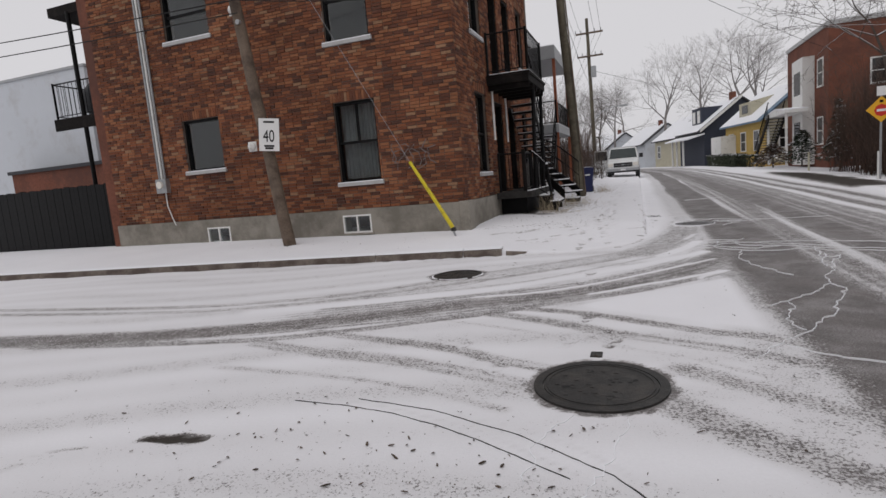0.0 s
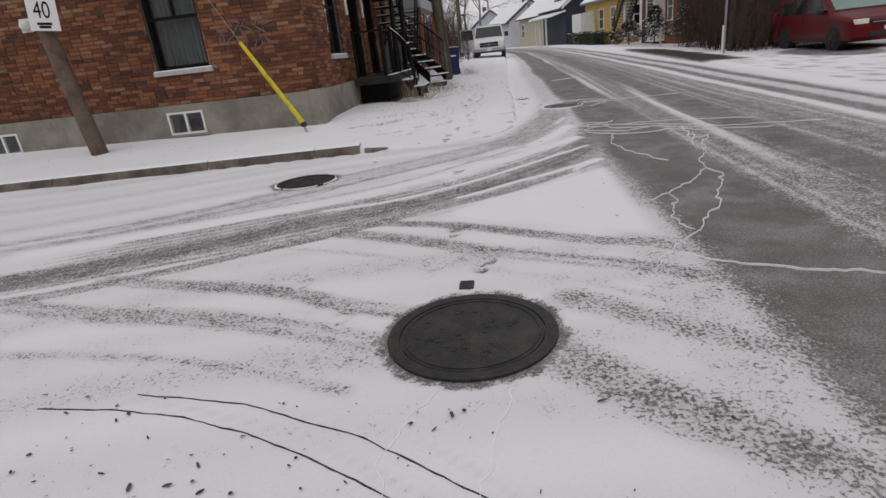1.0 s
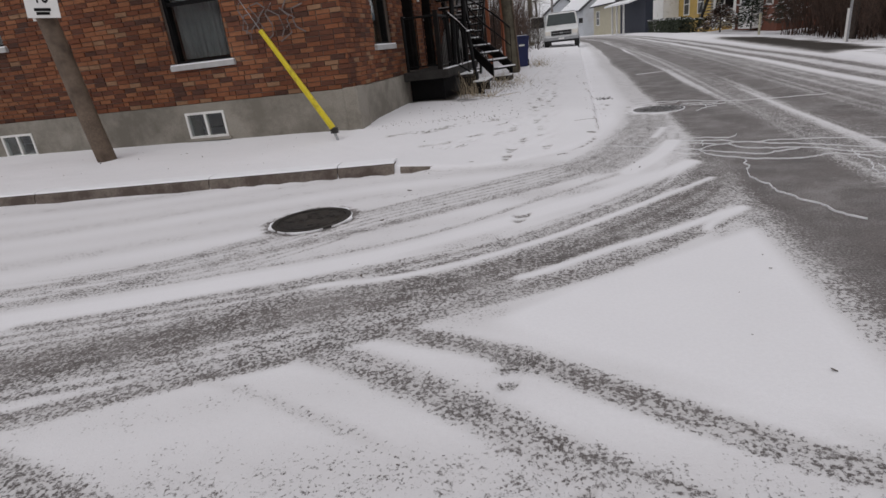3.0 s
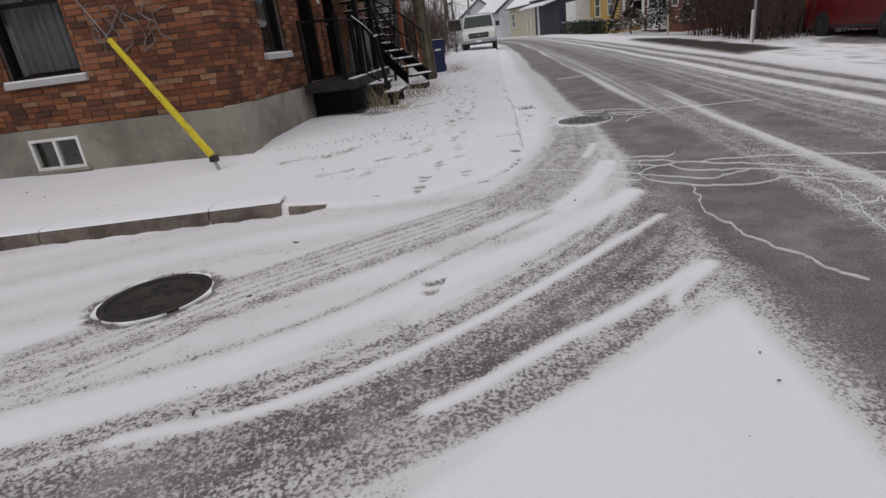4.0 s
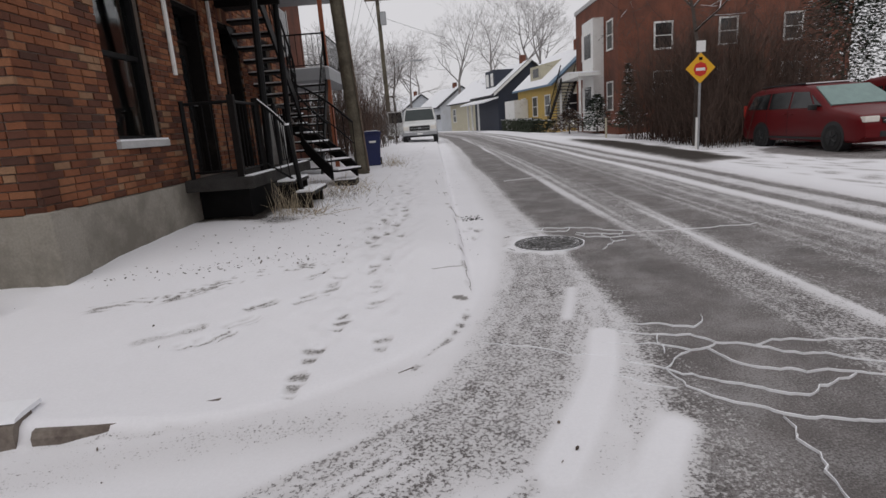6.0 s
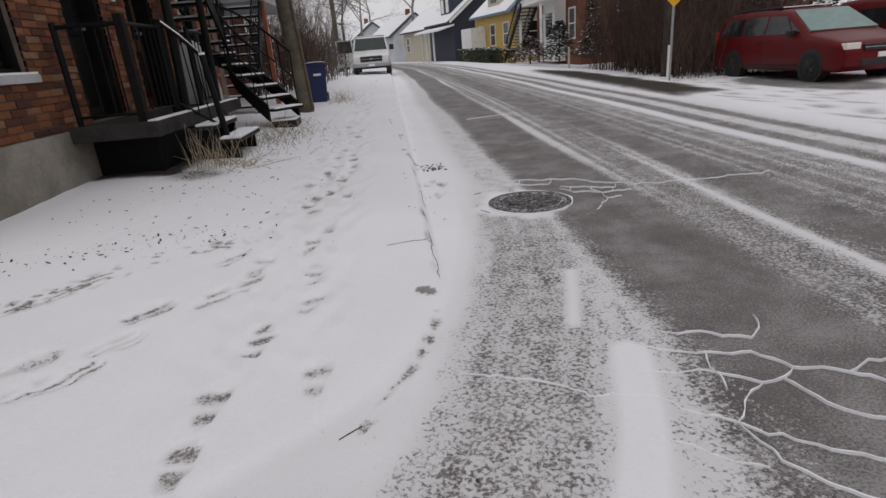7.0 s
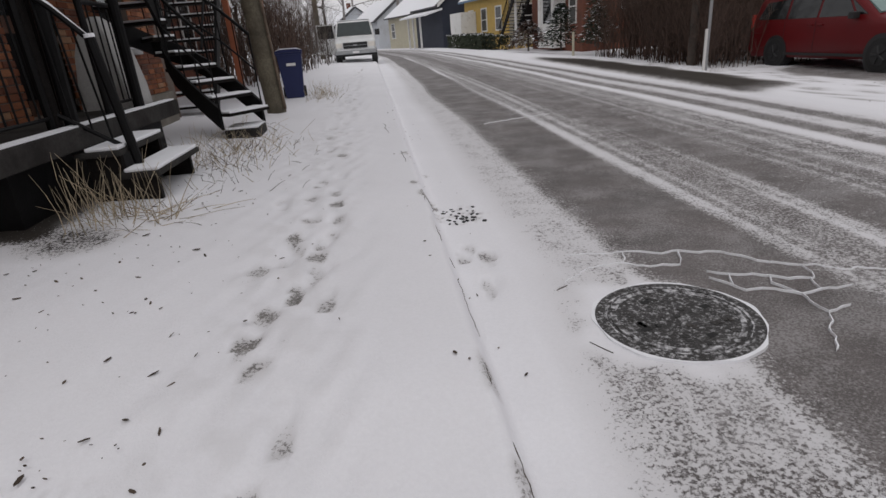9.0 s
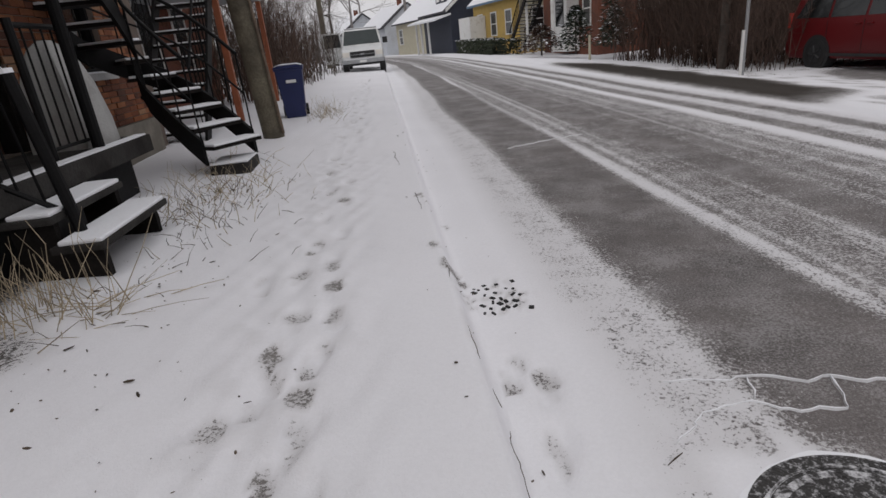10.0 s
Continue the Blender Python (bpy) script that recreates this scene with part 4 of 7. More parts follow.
# white service pipes by the doors
for y in (13.35, 14.75):
    part("downpipe", tube([(WX1 + 0.04, y, 2.1), (WX1 + 0.04, y, 3.5)], 0.028, 8), WHITE_PAINT, house, smooth=True)

# meter box, conduits, vents on the front
meter = thing("electric_meter", "grey electric meter box with conduits up the brick wall", "meter", (0, 0, 0))
part("meter_box", box(-10.98, -10.66, WY0 - 0.15, WY0 - 0.012, 1.52, 1.86), STEEL, meter, bevel=0.015)
part("dial", rod((-10.82, WY0 - 0.15, 1.72), (-10.82, WY0 - 0.21, 1.72), 0.085, n=20), GLAZE_LAMP, meter)
for k, x in enumerate((-10.93, -10.85, -10.76)):
    part("conduit", tube([(x, WY0 - 0.05, 1.86), (x, WY0 - 0.05, 7.2)], 0.027, 8), STEEL if k != 1 else WHITE_PAINT, meter, smooth=True)
part("ground_wire", tube([(-10.8, WY0 - 0.05, 1.52), (-10.8, WY0 - 0.05, 1.2), (-10.7, WY0 - 0.05, 0.9), (-10.6, WY0 - 0.075, 0.72)], 0.014, 6), WHITE_PAINT, meter)
for x, z in ((-8.1, 2.37), (-8.16, 5.33)):
    v = thing("wall_vent", "white round dryer vent hood on the brick wall", "vent", (x, WY0 - 0.012, z), group="wall vents")
    bm = bmesh.new()
    bmesh.ops.create_uvsphere(bm, u_segments=16, v_segments=10, radius=0.1, matrix=Matrix.Translation((0, -0.03, 0)) @ Matrix.Diagonal((1, 0.9, 1, 1)))
    part("hood", bm, WHITE_PAINT, v, smooth=True)
    part("flange", box(-0.11, 0.11, -0.02, 0.006, -0.11, 0.11), WHITE_PAINT, v, bevel=0.008)


def graffito():
    """Faded scrawl on the brick, as thin strokes of paint."""
    g = thing("graffiti", "faded grey spray paint scrawl on the brick wall", "graffiti")
    strokes = random.Random(5)
    for k in range(9):
        x = -4.75 + 0.11 * k
        z = 1.55 + strokes.uniform(0, 0.15)
        pts = []
        for j in range(5):
            pts.append((x + strokes.uniform(-0.05, 0.16), z + 0.1 * j + strokes.uniform(-0.05, 0.05)))
        bm = tube([(u, 0.0, w) for u, w in pts], 0.011, 6)
        for v in bm.verts:
            v.co.y = WY0 - 0.024 - 0.0012 * k + 0.1 * v.co.y
        part("stroke", bm, GRAFFITI, g)


graffito()


# ---- porch, balcony and the curved outside stair ----
PZ, BZ = 0.83, 3.56


def railing(parent, p, q, z0, z1, gap=0.115, posts=True, rail_r=0.02, bars=True):
    """Iron railing between two points, as rails and single bars."""
    p, q = Vector(p), Vector(q)
    length = (q - p).length
    part("rail", tube([p + Vector((0, 0, z1)), q + Vector((0, 0, z1))], rail_r, 8), BLACK, parent, smooth=True)
    part("rail", tube([p + Vector((0, 0, z0 + 0.08)), q + Vector((0, 0, z0 + 0.08))], 0.014, 6), BLACK, parent)
    if bars:
        k = max(2, int(length / gap))
        for i in range(1, k):
            m = p.lerp(q, i / k)
            part("bar", rod(m + Vector((0, 0, z0 + 0.08)), m + Vector((0, 0, z1)), 0.008, n=5), BLACK, parent)
    if posts:
        for m in (p, q):
            part("post", rod(m + Vector((0, 0, z0)), m + Vector((0, 0, z1 + 0.04)), 0.03, n=8), BLACK, parent)


porch = thing("porch", "black-skirted concrete porch with iron railing beside the brick wall", "porch")
part("slab", box(WX1 + 0.075, -2.29, 13.0, 16.15, PZ - 0.15, PZ), DARK_CONCRETE, porch, bevel=0.012)
part("skirt", box(-2.52, -2.48, 13.36, 16.05, 0.1, PZ - 0.15), BLACK, porch)
part("skirt", box(WX1 + 0.08, -2.52, 13.36, 13.40, 0.1, PZ - 0.15), BLACK, porch)
part("skirt", box(WX1 + 0.08, -2.52, 16.01, 16.05, 0.1, PZ - 0.15), BLACK, porch)
part("slab_snow", box(-2.40, -2.31, 13.04, 16.1, PZ, PZ + 0.014), SNOW, porch, "thin snow along the slab edge")
for a, b in (((WX1 + 0.14, 13.12, 0), (-2.46, 13.12, 0)), ((-2.46, 13.12, 0), (-2.46, 14.0, 0)), ((-2.46, 14.9, 0), (-2.46, 15.5, 0))):
    railing(porch, a, b, PZ, PZ + 0.9)
# boxed newels at the corner and beside the steps
for y in (13.12, 14.03):
    part("newel", box(-2.50, -2.42, y - 0.04, y + 0.04, PZ, PZ + 0.98), BLACK_WOOD, porch, bevel=0.008)

porch_step = thing("porch_steps", "two snow-covered plank steps from porch to walk", "steps")
part("tread", box(-2.36, -2.04, 13.93, 14.85, 0.61, 0.655), DARK_CONCRETE, porch_step, bevel=0.012)
part("tread", box(-2.07, -1.78, 13.87, 14.86, 0.45, 0.495), DARK_CONCRETE, porch_step, bevel=0.012)
for y in (13.97, 14.74):
    part("side_board", prism([(-2.30, 0.15), (-1.84, 0.15), (-1.84, 0.45), (-2.06, 0.45), (-2.06, 0.61), (-2.30, 0.61)], y, y + 0.05), BLACK_WOOD, porch_step)
part("snow_cap", box(-2.285, -2.05, 13.95, 14.83, 0.653, 0.682), SNOW, porch_step, bevel=0.012)
part("snow_cap", box(-2.03, -1.79, 13.89, 14.84, 0.493, 0.522), SNOW, porch_step, bevel=0.012)
hand = thing("step_handrail", "black iron handrail at the porch steps", "handrail")
part("newel", rod((-1.99, 14.10, 0.48), (-2.08, 14.08, 1.42), 0.035, n=10), BLACK, hand)
part("rail", tube([(-2.46, 14.03, 1.80), (-2.27, 14.06, 1.62), (-2.08, 14.08, 1.40)], 0.022, 8), BLACK, hand, smooth=True)
part("rail_snow", tube([(-2.44, 14.03, 1.805), (-2.27, 14.06, 1.643), (-2.10, 14.08, 1.44)], 0.012, 6), SNOW, hand, smooth=True)
part("rail", tube([(-2.46, 14.03, PZ + 0.12), (-2.01, 14.10, 0.62)], 0.018, 6), BLACK, hand)
for f in (0.25, 0.5, 0.75):
    part("bar", rod((-2.46 + 0.45 * f, 14.03 + 0.07 * f, PZ + 0.12 - 0.33 * f), (-2.46 + 0.38 * f, 14.03 + 0.05 * f, 1.78 - 0.38 * f), 0.008, n=5), BLACK, hand)
part("cap_snow", rod((-2.08, 14.08, 1.42), (-2.082, 14.08, 1.445), 0.036, n=10), SNOW, hand)

balcony = thing("balcony", "dark upper balcony with iron railing above the porch", "balcony")
part("deck", box(WX1 + 0.005, -2.17, 12.98, 15.3, BZ - 0.06, BZ), BLACK_WOOD, balcony)
part("soffit", box(WX1 + 0.005, -2.2, 13.0, 15.28, BZ - 0.22, BZ - 0.06), BLACK_WOOD, balcony)
for k in range(5):
    part("joist", box(WX1 + 0.005, -2.22, 13.1 + 0.5 * k, 13.16 + 0.5 * k, BZ - 0.34, BZ - 0.22), BLACK_WOOD, balcony)
part("edge_snow", box(-2.30, -2.18, 13.0, 15.28, BZ, BZ + 0.015), SNOW, balcony)
part("edge_snow", box(WX1 + 0.1, -2.3, 12.985, 13.06, BZ, BZ + 0.015), SNOW, balcony)
for a, b in (((WX1 + 0.06, 13.03, 0), (-2.22, 13.03, 0)), ((-2.22, 13.03, 0), (-2.22, 14.9, 0))):
    railing(balcony, a, b, BZ, BZ + 0.92)
part("column", rod((-2.40, 14.14, PZ), (-2.30, 14.10, BZ - 0.2), 0.05, n=10), BLACK, balcony)
part("column", rod((-2.40, 15.42, PZ), (-2.3, 15.2, BZ - 0.2), 0.045, n=10), BLACK, balcony)

stair = thing("curved_stair", "black iron curved outside stair with snow on its treads", "stairs")
# the bottom swings out to the street, the upper run follows the wall
foot = [(-1.80, 16.85), (-2.0, 17.0), (-2.2, 17.15), (-2.40, 17.27), (-2.58, 17.33), (-2.74, 17.30), (-2.86, 17.15), (-2.89, 16.95)]
count = 17
line = []
for k in range(count):
    x, y = foot[k] if k < len(foot) else (-2.89, 16.95 - 0.19 * (k - 7))
    line.append(Vector((x, y, 0.59 + 0.18 * k)))
heads = []
for k, p in enumerate(line):
    a, b = line[max(k - 1, 0)], line[min(k + 1, count - 1)]
    d = Vector((b.x - a.x, b.y - a.y, 0)).normalized()
    if k < 2:
        d = Vector((-0.8, 0.6, 0)).normalized()
    n = Vector((-d.y, d.x, 0))
    heads.append((p, d, n))
    m = Matrix.Translation(p) @ Matrix(((d.x, n.x, 0, 0), (d.y, n.y, 0, 0), (0, 0, 1, 0), (0, 0, 0, 1)))
    bm = box(-0.14, 0.12, -0.31, 0.31, -0.035, 0)
    bmesh.ops.transform(bm, matrix=m, verts=bm.verts)
    part("tread", bm, BLACK_WOOD, stair)
    bm = box(-0.135, 0.10, -0.30, 0.30, 0, 0.026)
    bmesh.ops.transform(bm, matrix=m, verts=bm.verts)
    part("tread_snow", bm, SNOW, stair, bevel=0.008)
for s in (-0.325, 0.325):
    bm = bmesh.new()
    rows = []
    for (p, d, n) in heads:
        c = p + n * s
        rows.append([bm.verts.new(c + n * t + Vector((0, 0, u))) for t, u in ((-0.018, -0.19), (0.018, -0.19), (0.018, 0.07), (-0.018, 0.07))])
    for a, b in zip(rows, rows[1:]):
        for i in range(4):
            bm.faces.new((a[i], a[(i + 1) % 4], b[(i + 1) % 4], b[i]))
    bm.faces.new(rows[0][::-1])
    bm.faces.new(rows[-1])
    bmesh.ops.recalc_face_normals(bm, faces=bm.faces)
    part("stringer", bm, BLACK, stair)
    part("handrail", tube([p + n * s + Vector((0, 0, 0.86)) for p, d, n in heads], 0.02, 8), BLACK, stair, smooth=True)
    part("mid_rail", tube([p + n * s + Vector((0, 0, 0.45)) for p, d, n in heads], 0.012, 6), BLACK, stair)
    for p, d, n in heads:
        c = p + n * s
        part("baluster", rod(c, c + Vector((0, 0, 0.86)), 0.009, n=5), BLACK, stair)
part("landing", box(-3.19, -2.55, 15.3, 15.5, BZ - 0.06, BZ), BLACK_WOOD, stair)
part("foot_pad", box(-1.98, -1.58, 16.55, 17.05, 0.1, 0.40), DARK_CONCRETE, stair, bevel=0.02)
part("foot_snow", box(-1.97, -1.59, 16.56, 17.04, 0.40, 0.42), SNOW, stair, bevel=0.008)


# ---- street ironwork, cracks and litter ----
def manhole(x, y, r, style):
    label = {"bare": "bare dark cast iron manhole cover melted free of snow", "wet": "wet dark cast iron manhole cover rimmed with snow", "frosted": "cast iron manhole cover with snow caught in its rings"}[style]
    z = ground_z(x, y) - 0.004
    hole = thing("manhole_cover", label, "manhole cover", (x, y, z), group="manhole covers")
    bm = bmesh.new()

    def ring(r0, r1, z0, z1, b, n=56, wob=0.0):
        ph = rng.uniform(0, 6)
        vs = []
        for k in range(n):
            a = 2 * math.pi * k / n
            e = wob * (math.sin(5 * a + ph) + 0.6 * math.sin(13 * a + ph))
            vs.append([b.verts.new((rr * math.cos(a), rr * math.sin(a), zz)) for rr, zz in ((r0, z0), (r0, z1), (r1 + e, z1), (r1 + e, z0))])
        for k in range(n):
            p, q = vs[k], vs[(k + 1) % n]
            for i in range(4):
                b.faces.new((p[i], q[i], q[(i + 1) % 4], p[(i + 1) % 4]))
        bmesh.ops.recalc_face_normals(b, faces=b.faces)
        return b

    metal = IRON_FROST if style == "frosted" else IRON
    part("frame_ring", ring(r * 0.86, r, -0.05, 0.010, bm), metal, hole)
    bm = bmesh.new()
    bmesh.ops.create_cone(bm, cap_ends=True, segments=56, radius1=r * 0.845, radius2=r * 0.845, depth=0.05, matrix=Matrix.Translation((0, 0, -0.017)))
    cover = part("cover", bm, metal, hole)
    for rr in (0.79,):
        part("raised_ring", ring(r * (rr - 0.012), r * (rr + 0.012), 0.006, 0.0115, bmesh.new()), IRON_SNOWY if style == "frosted" else IRON, cover)
    for k in range(4):
        a = radians(20 + 90 * k)
        bm = box(-0.022, 0.022, -0.014, 0.014, 0.0085, 0.0095)
        bmesh.ops.rotate(bm, verts=bm.verts, matrix=Matrix.Rotation(radians(20), 3, 'Z'))
        bmesh.ops.translate(bm, verts=bm.verts, vec=(0.52 * r * math.cos(a), 0.52 * r * math.sin(a), 0))
        part("pick_hole", bm, RUBBER, cover)
    for k in range(60):
        a, rr = rng.uniform(0, 6.3), r * 0.68 * math.sqrt(rng.random())
        bm = box(-0.012, 0.012, -0.012, 0.012, 0.006, 0.0105)
        bmesh.ops.translate(bm, verts=bm.verts, vec=(rr * math.cos(a), rr * math.sin(a), 0))
        if k < 24:
            part("stud", bm, IRON, cover)
        else:
            bm.free()
    if style == "frosted":
        part("snow_ring", ring(r * 1.0, r * 1.035, -0.01, 0.010, bmesh.new(), wob=0.007), SNOW, hole)
        part("slush_ring", ring(r * 0.735, r * 0.80, -0.01, 0.0102, bmesh.new(), wob=0.006), IRON_SNOWY, hole, "broken ring of snow caught in the cover's groove")
        part("slush_ring", ring(r * 0.85, r * 0.875, -0.01, 0.0112, bmesh.new(), wob=0.004), IRON_SNOWY, hole)
    elif style == "wet":
        part("snow_edge", ring(r * 0.985, r * 1.04, -0.01, 0.009, bmesh.new(), wob=0.014), SNOW, hole)
    return hole


manhole(-0.215, 3.44, 0.385, "bare")
manhole(-2.255, 7.02, 0.325, "wet")
manhole(1.03, 11.72, 0.345, "frosted")
plug = thing("valve_cap", "small square iron valve cap in the road", "valve cap", (-0.27, 3.96, 0.0))
part("cap", box(-0.04, 0.04, -0.05, 0.05, -0.03, 0.008), IRON, plug, bevel=0.008)

# drain grate under snow
gz = ground_z(0.35, 13.43)
grate = thing("drain_grate", "iron street drain with snow on its bars", "drain", (0.35, 13.43, gz), rz=4)
for i in range(6):
    for j in range(7):
        if rng.random() < 0.2 + 0.3 * (abs(i - 2.5) > 1.6):
            continue
        cx, cy = -0.11 + 0.044 * i + rng.uniform(-0.02, 0.02), -0.15 + 0.05 * j + rng.uniform(-0.028, 0.028)
        w, d = rng.uniform(0.004, 0.014), rng.uniform(0.004, 0.017)
        bm = box(-w, w, -d, d, -0.03, 0.004 + 0.001 * rng.random())
        bmesh.ops.transform(bm, verts=bm.verts, matrix=Matrix.Translation((cx, cy, 0)) @ Matrix.Rotation(rng.uniform(-0.9, 0.9), 4, 'Z'))
        part("slot", bm, RUBBER, grate)


def ribbon(lines, width, lift, material, name, jag=0.03, seed=1):
    """Thin wandering seams lying on the ground."""
    rr = random.Random(seed)
    bm = bmesh.new()
    for pts in lines:
        pts = [Vector(p) for p in pts]
        fine = []
        for a, b in zip(pts, pts[1:]):
            k = max(2, int((b - a).length / 0.035))
            drift_x, drift_y = 0.0, 0.0
            for i in range(k):
                drift_x = 0.75 * drift_x + rr.uniform(-jag, jag)
                drift_y = 0.75 * drift_y + rr.uniform(-jag, jag)
                pin = min(1.0, i / 3, (k - i) / 3)
                fine.append(a.lerp(b, i / k) + Vector((drift_x, drift_y)) * pin)
        fine.append(pts[-1])
        rows = []
        for i, p in enumerate(fine):
            d = (fine[min(i + 1, len(fine) - 1)] - fine[max(i - 1, 0)])
            n = Vector((-d.y, d.x)).normalized() * width * rr.uniform(0.35, 1.1)
            if i in (0, len(fine) - 1):
                n *= 0.2
            z = ground_z(p.x, p.y)
            rows.append([bm.verts.new((p.x - n.x, p.y - n.y, z - 0.012)), bm.verts.new((p.x - n.x * 0.7, p.y - n.y * 0.7, z + lift)), bm.verts.new((p.x + n.x * 0.7, p.y + n.y * 0.7, z + lift)), bm.verts.new((p.x + n.x, p.y + n.y, z - 0.012))])
        for a, b in zip(rows, rows[1:]):
            for k in range(3):
                bm.faces.new((a[k], a[k + 1], b[k + 1], b[k]))
    bmesh.ops.recalc_face_normals(bm, faces=bm.faces)
    return part(name, bm, material)


cracks = [
    # the web across the lane at the corner
    [(1.05, 9.44), (1.22, 9.41), (1.39, 9.31), (1.47, 9.38), (1.52, 9.5)],
    [(0.90, 9.38), (1.02, 9.28), (1.32, 9.21), (1.37, 9.14), (1.40, 9.07), (1.57, 9.0), (1.85, 8.85), (2.22, 8.55), (2.5, 8.3)],
    [(0.80, 9.18), (1.08, 9.12), (1.23, 9.0), (1.33, 9.02), (1.40, 9.07)], [(1.32, 9.01), (1.36, 8.85), (1.45, 8.75), (1.83, 8.64), (2.12, 8.35), (2.6, 8.2), (3.6, 8.0)],
    [(1.23, 9.0), (1.10, 8.91), (1.01, 8.81)], [(0.14, 9.30), (0.38, 9.21), (0.72, 9.02), (1.01, 8.81), (1.24, 8.62), (1.5, 8.46), (1.83, 8.62)],
    [(0.73, 8.78), (0.83, 8.70), (0.98, 8.6)], [(1.01, 8.81), (1.03, 8.62), (1.16, 8.45), (1.31, 8.33), (1.6, 8.23), (1.99, 8.32), (2.3, 8.05), (3.0, 7.9)],
    [(1.15, 9.25), (1.10, 9.13), (1.08, 8.98)], [(1.29, 8.31), (1.17, 7.72), (1.20, 7.53), (1.30, 7.04), (1.5, 6.6)], [(1.57, 9.0), (1.8, 9.05), (2.4, 8.9), (3.1, 8.6)],
    # the long wandering crack down the lane
    [(2.16, 8.44), (1.99, 7.59), (2.23, 7.72), (2.02, 7.27), (1.73, 6.42), (1.70, 6.18), (1.76, 5.96), (1.60, 5.55), (1.47, 5.18), (1.31, 4.95), (1.19, 4.68), (1.04, 4.49), (0.88, 4.27), (0.7, 4.0)],
    [(1.70, 6.18), (1.47, 5.80), (1.20, 5.48), (1.02, 5.30)], [(1.20, 5.48), (1.10, 5.03), (1.06, 4.75), (1.12, 4.62)], [(0.92, 4.27), (1.05, 4.12), (1.35, 3.98), (2.0, 3.75), (3.0, 3.5)],
    [(2.12, 7.9), (1.97, 7.45), (1.9, 7.0)],
    # round the frosted cover
    [(0.81, 12.53), (1.13, 12.49), (1.42, 12.42), (1.67, 12.28), (1.85, 12.09), (2.04, 11.96), (2.6, 11.9), (3.3, 11.95)], [(0.69, 12.20), (0.86, 12.33), (1.06, 12.35), (1.18, 12.26), (1.34, 12.24)],
    [(1.13, 12.49), (1.07, 12.35)], [(1.42, 12.42), (1.34, 12.24)], [(1.42, 12.13), (1.50, 12.07), (1.67, 12.0), (1.84, 11.92)], [(1.39, 12.06), (1.47, 11.89), (1.60, 11.87), (1.68, 11.79), (1.78, 11.81), (1.95, 11.81)],
    [(1.50, 12.07), (1.45, 11.95)], [(1.67, 12.0), (1.63, 11.93), (1.68, 11.79), (1.67, 11.62), (1.80, 11.65)], [(1.67, 11.62), (1.57, 11.50), (1.47, 11.35)], [(1.89, 12.06), (1.79, 11.80)],
    # near the first cover
    [(-0.05, 3.0), (-0.1, 2.6), (-0.25, 2.2)], [(-0.32, 3.0), (-0.48, 2.62), (-0.45, 2.3)],
    [(1.27, 17.21), (1.7, 17.4), (2.29, 17.52)],
]
tagged(ribbon(cracks, 0.0045, 0.002, SNOW, "snow_filled_cracks", 0.022, 4), "white snow caught in cracks of the dark asphalt", "road cracks", kind="stuff")
seams = [[(0.14, 10.28), (0.145, 10.52), (0.14, 10.82), (0.13, 11.05)], [(0.12, 11.3), (0.125, 11.45)], [(0.16, 11.75), (0.155, 12.13), (0.145, 12.58)], [(0.13, 12.75), (0.12, 13.0)], [(0.10, 13.5), (0.10, 13.7)], [(0.05, 14.8), (0.03, 15.3)],
         [(-0.16, 10.78), (0.13, 10.82)], [(-3.2, 8.42), (-2.9, 8.46), (-2.65, 8.46)], [(-0.34, 8.98), (-0.26, 9.04)], [(-0.06, 16.4), (-0.1, 17.2)], [(0.62, 12.12), (0.69, 12.16)], [(0.60, 11.63), (0.66, 11.53)]]
tagged(ribbon(seams, 0.003, 0.0025, DEAD_LEAF, "dark_seams", 0.01, 8), "dark wet joints showing along the kerb and walk", "joints", kind="stuff")


def litter():
    """Dead leaves and crumbs of soil on the snow."""
    rr = random.Random(12)
    spots = []
    for _ in range(170):
        spots.append((rr.gauss(-1.75, 0.55), rr.gauss(12.0, 0.9)))
    for _ in range(120):
        u = rr.random()
        spots.append((-2.9 + 1.9 * u + rr.gauss(0, 0.1), 10.6 + 0.55 * u + rr.gauss(0, 0.12)))
    for _ in range(90):
        spots.append((rr.gauss(-1.5, 0.35), rr.gauss(14.6, 0.9)))
    for _ in range(40):
        spots.append((rr.uniform(-8, -3), rr.uniform(8.7, 10.3)))
    for _ in range(190):
        spots.append((rr.gauss(-1.1, 0.9), rr.gauss(2.5, 0.35)))
    for _ in range(40):
        spots.append((rr.gauss(0.15, 0.12), rr.uniform(11, 20)))
    for _ in range(60):
        spots.append((rr.uniform(-2.3, 1.0), rr.uniform(3.5, 9.5)))
    for _ in range(160):
        spots.append((rr.uniform(6.5, 11), rr.uniform(21.5, 27)))
    for _ in range(60):
        spots.append((rr.uniform(5.6, 9), rr.uniform(10, 20)))
    bm = bmesh.new()
    for x, y in spots:
        if inside_left(x, y) > 2.95 and y > 10.5:
            continue
        s = 0.0025 + 0.006 * rr.random() ** 2.5
        m = Matrix.Translation((x, y, ground_z(x, y) + 0.006)) @ Euler((rr.uniform(-0.5, 0.5), rr.uniform(-0.5, 0.5), rr.uniform(0, 6.3))).to_matrix().to_4x4() @ Matrix.Diagonal((s * rr.uniform(1, 3.5), s, s * 0.4, 1))
        bmesh.ops.create_icosphere(bm, subdivisions=1, radius=1.0, matrix=m)
    tagged(part("leaf_litter", bm, DEAD_LEAF), "dark dead leaves and crumbs scattered on the snow", "leaf litter", kind="stuff")


litter()


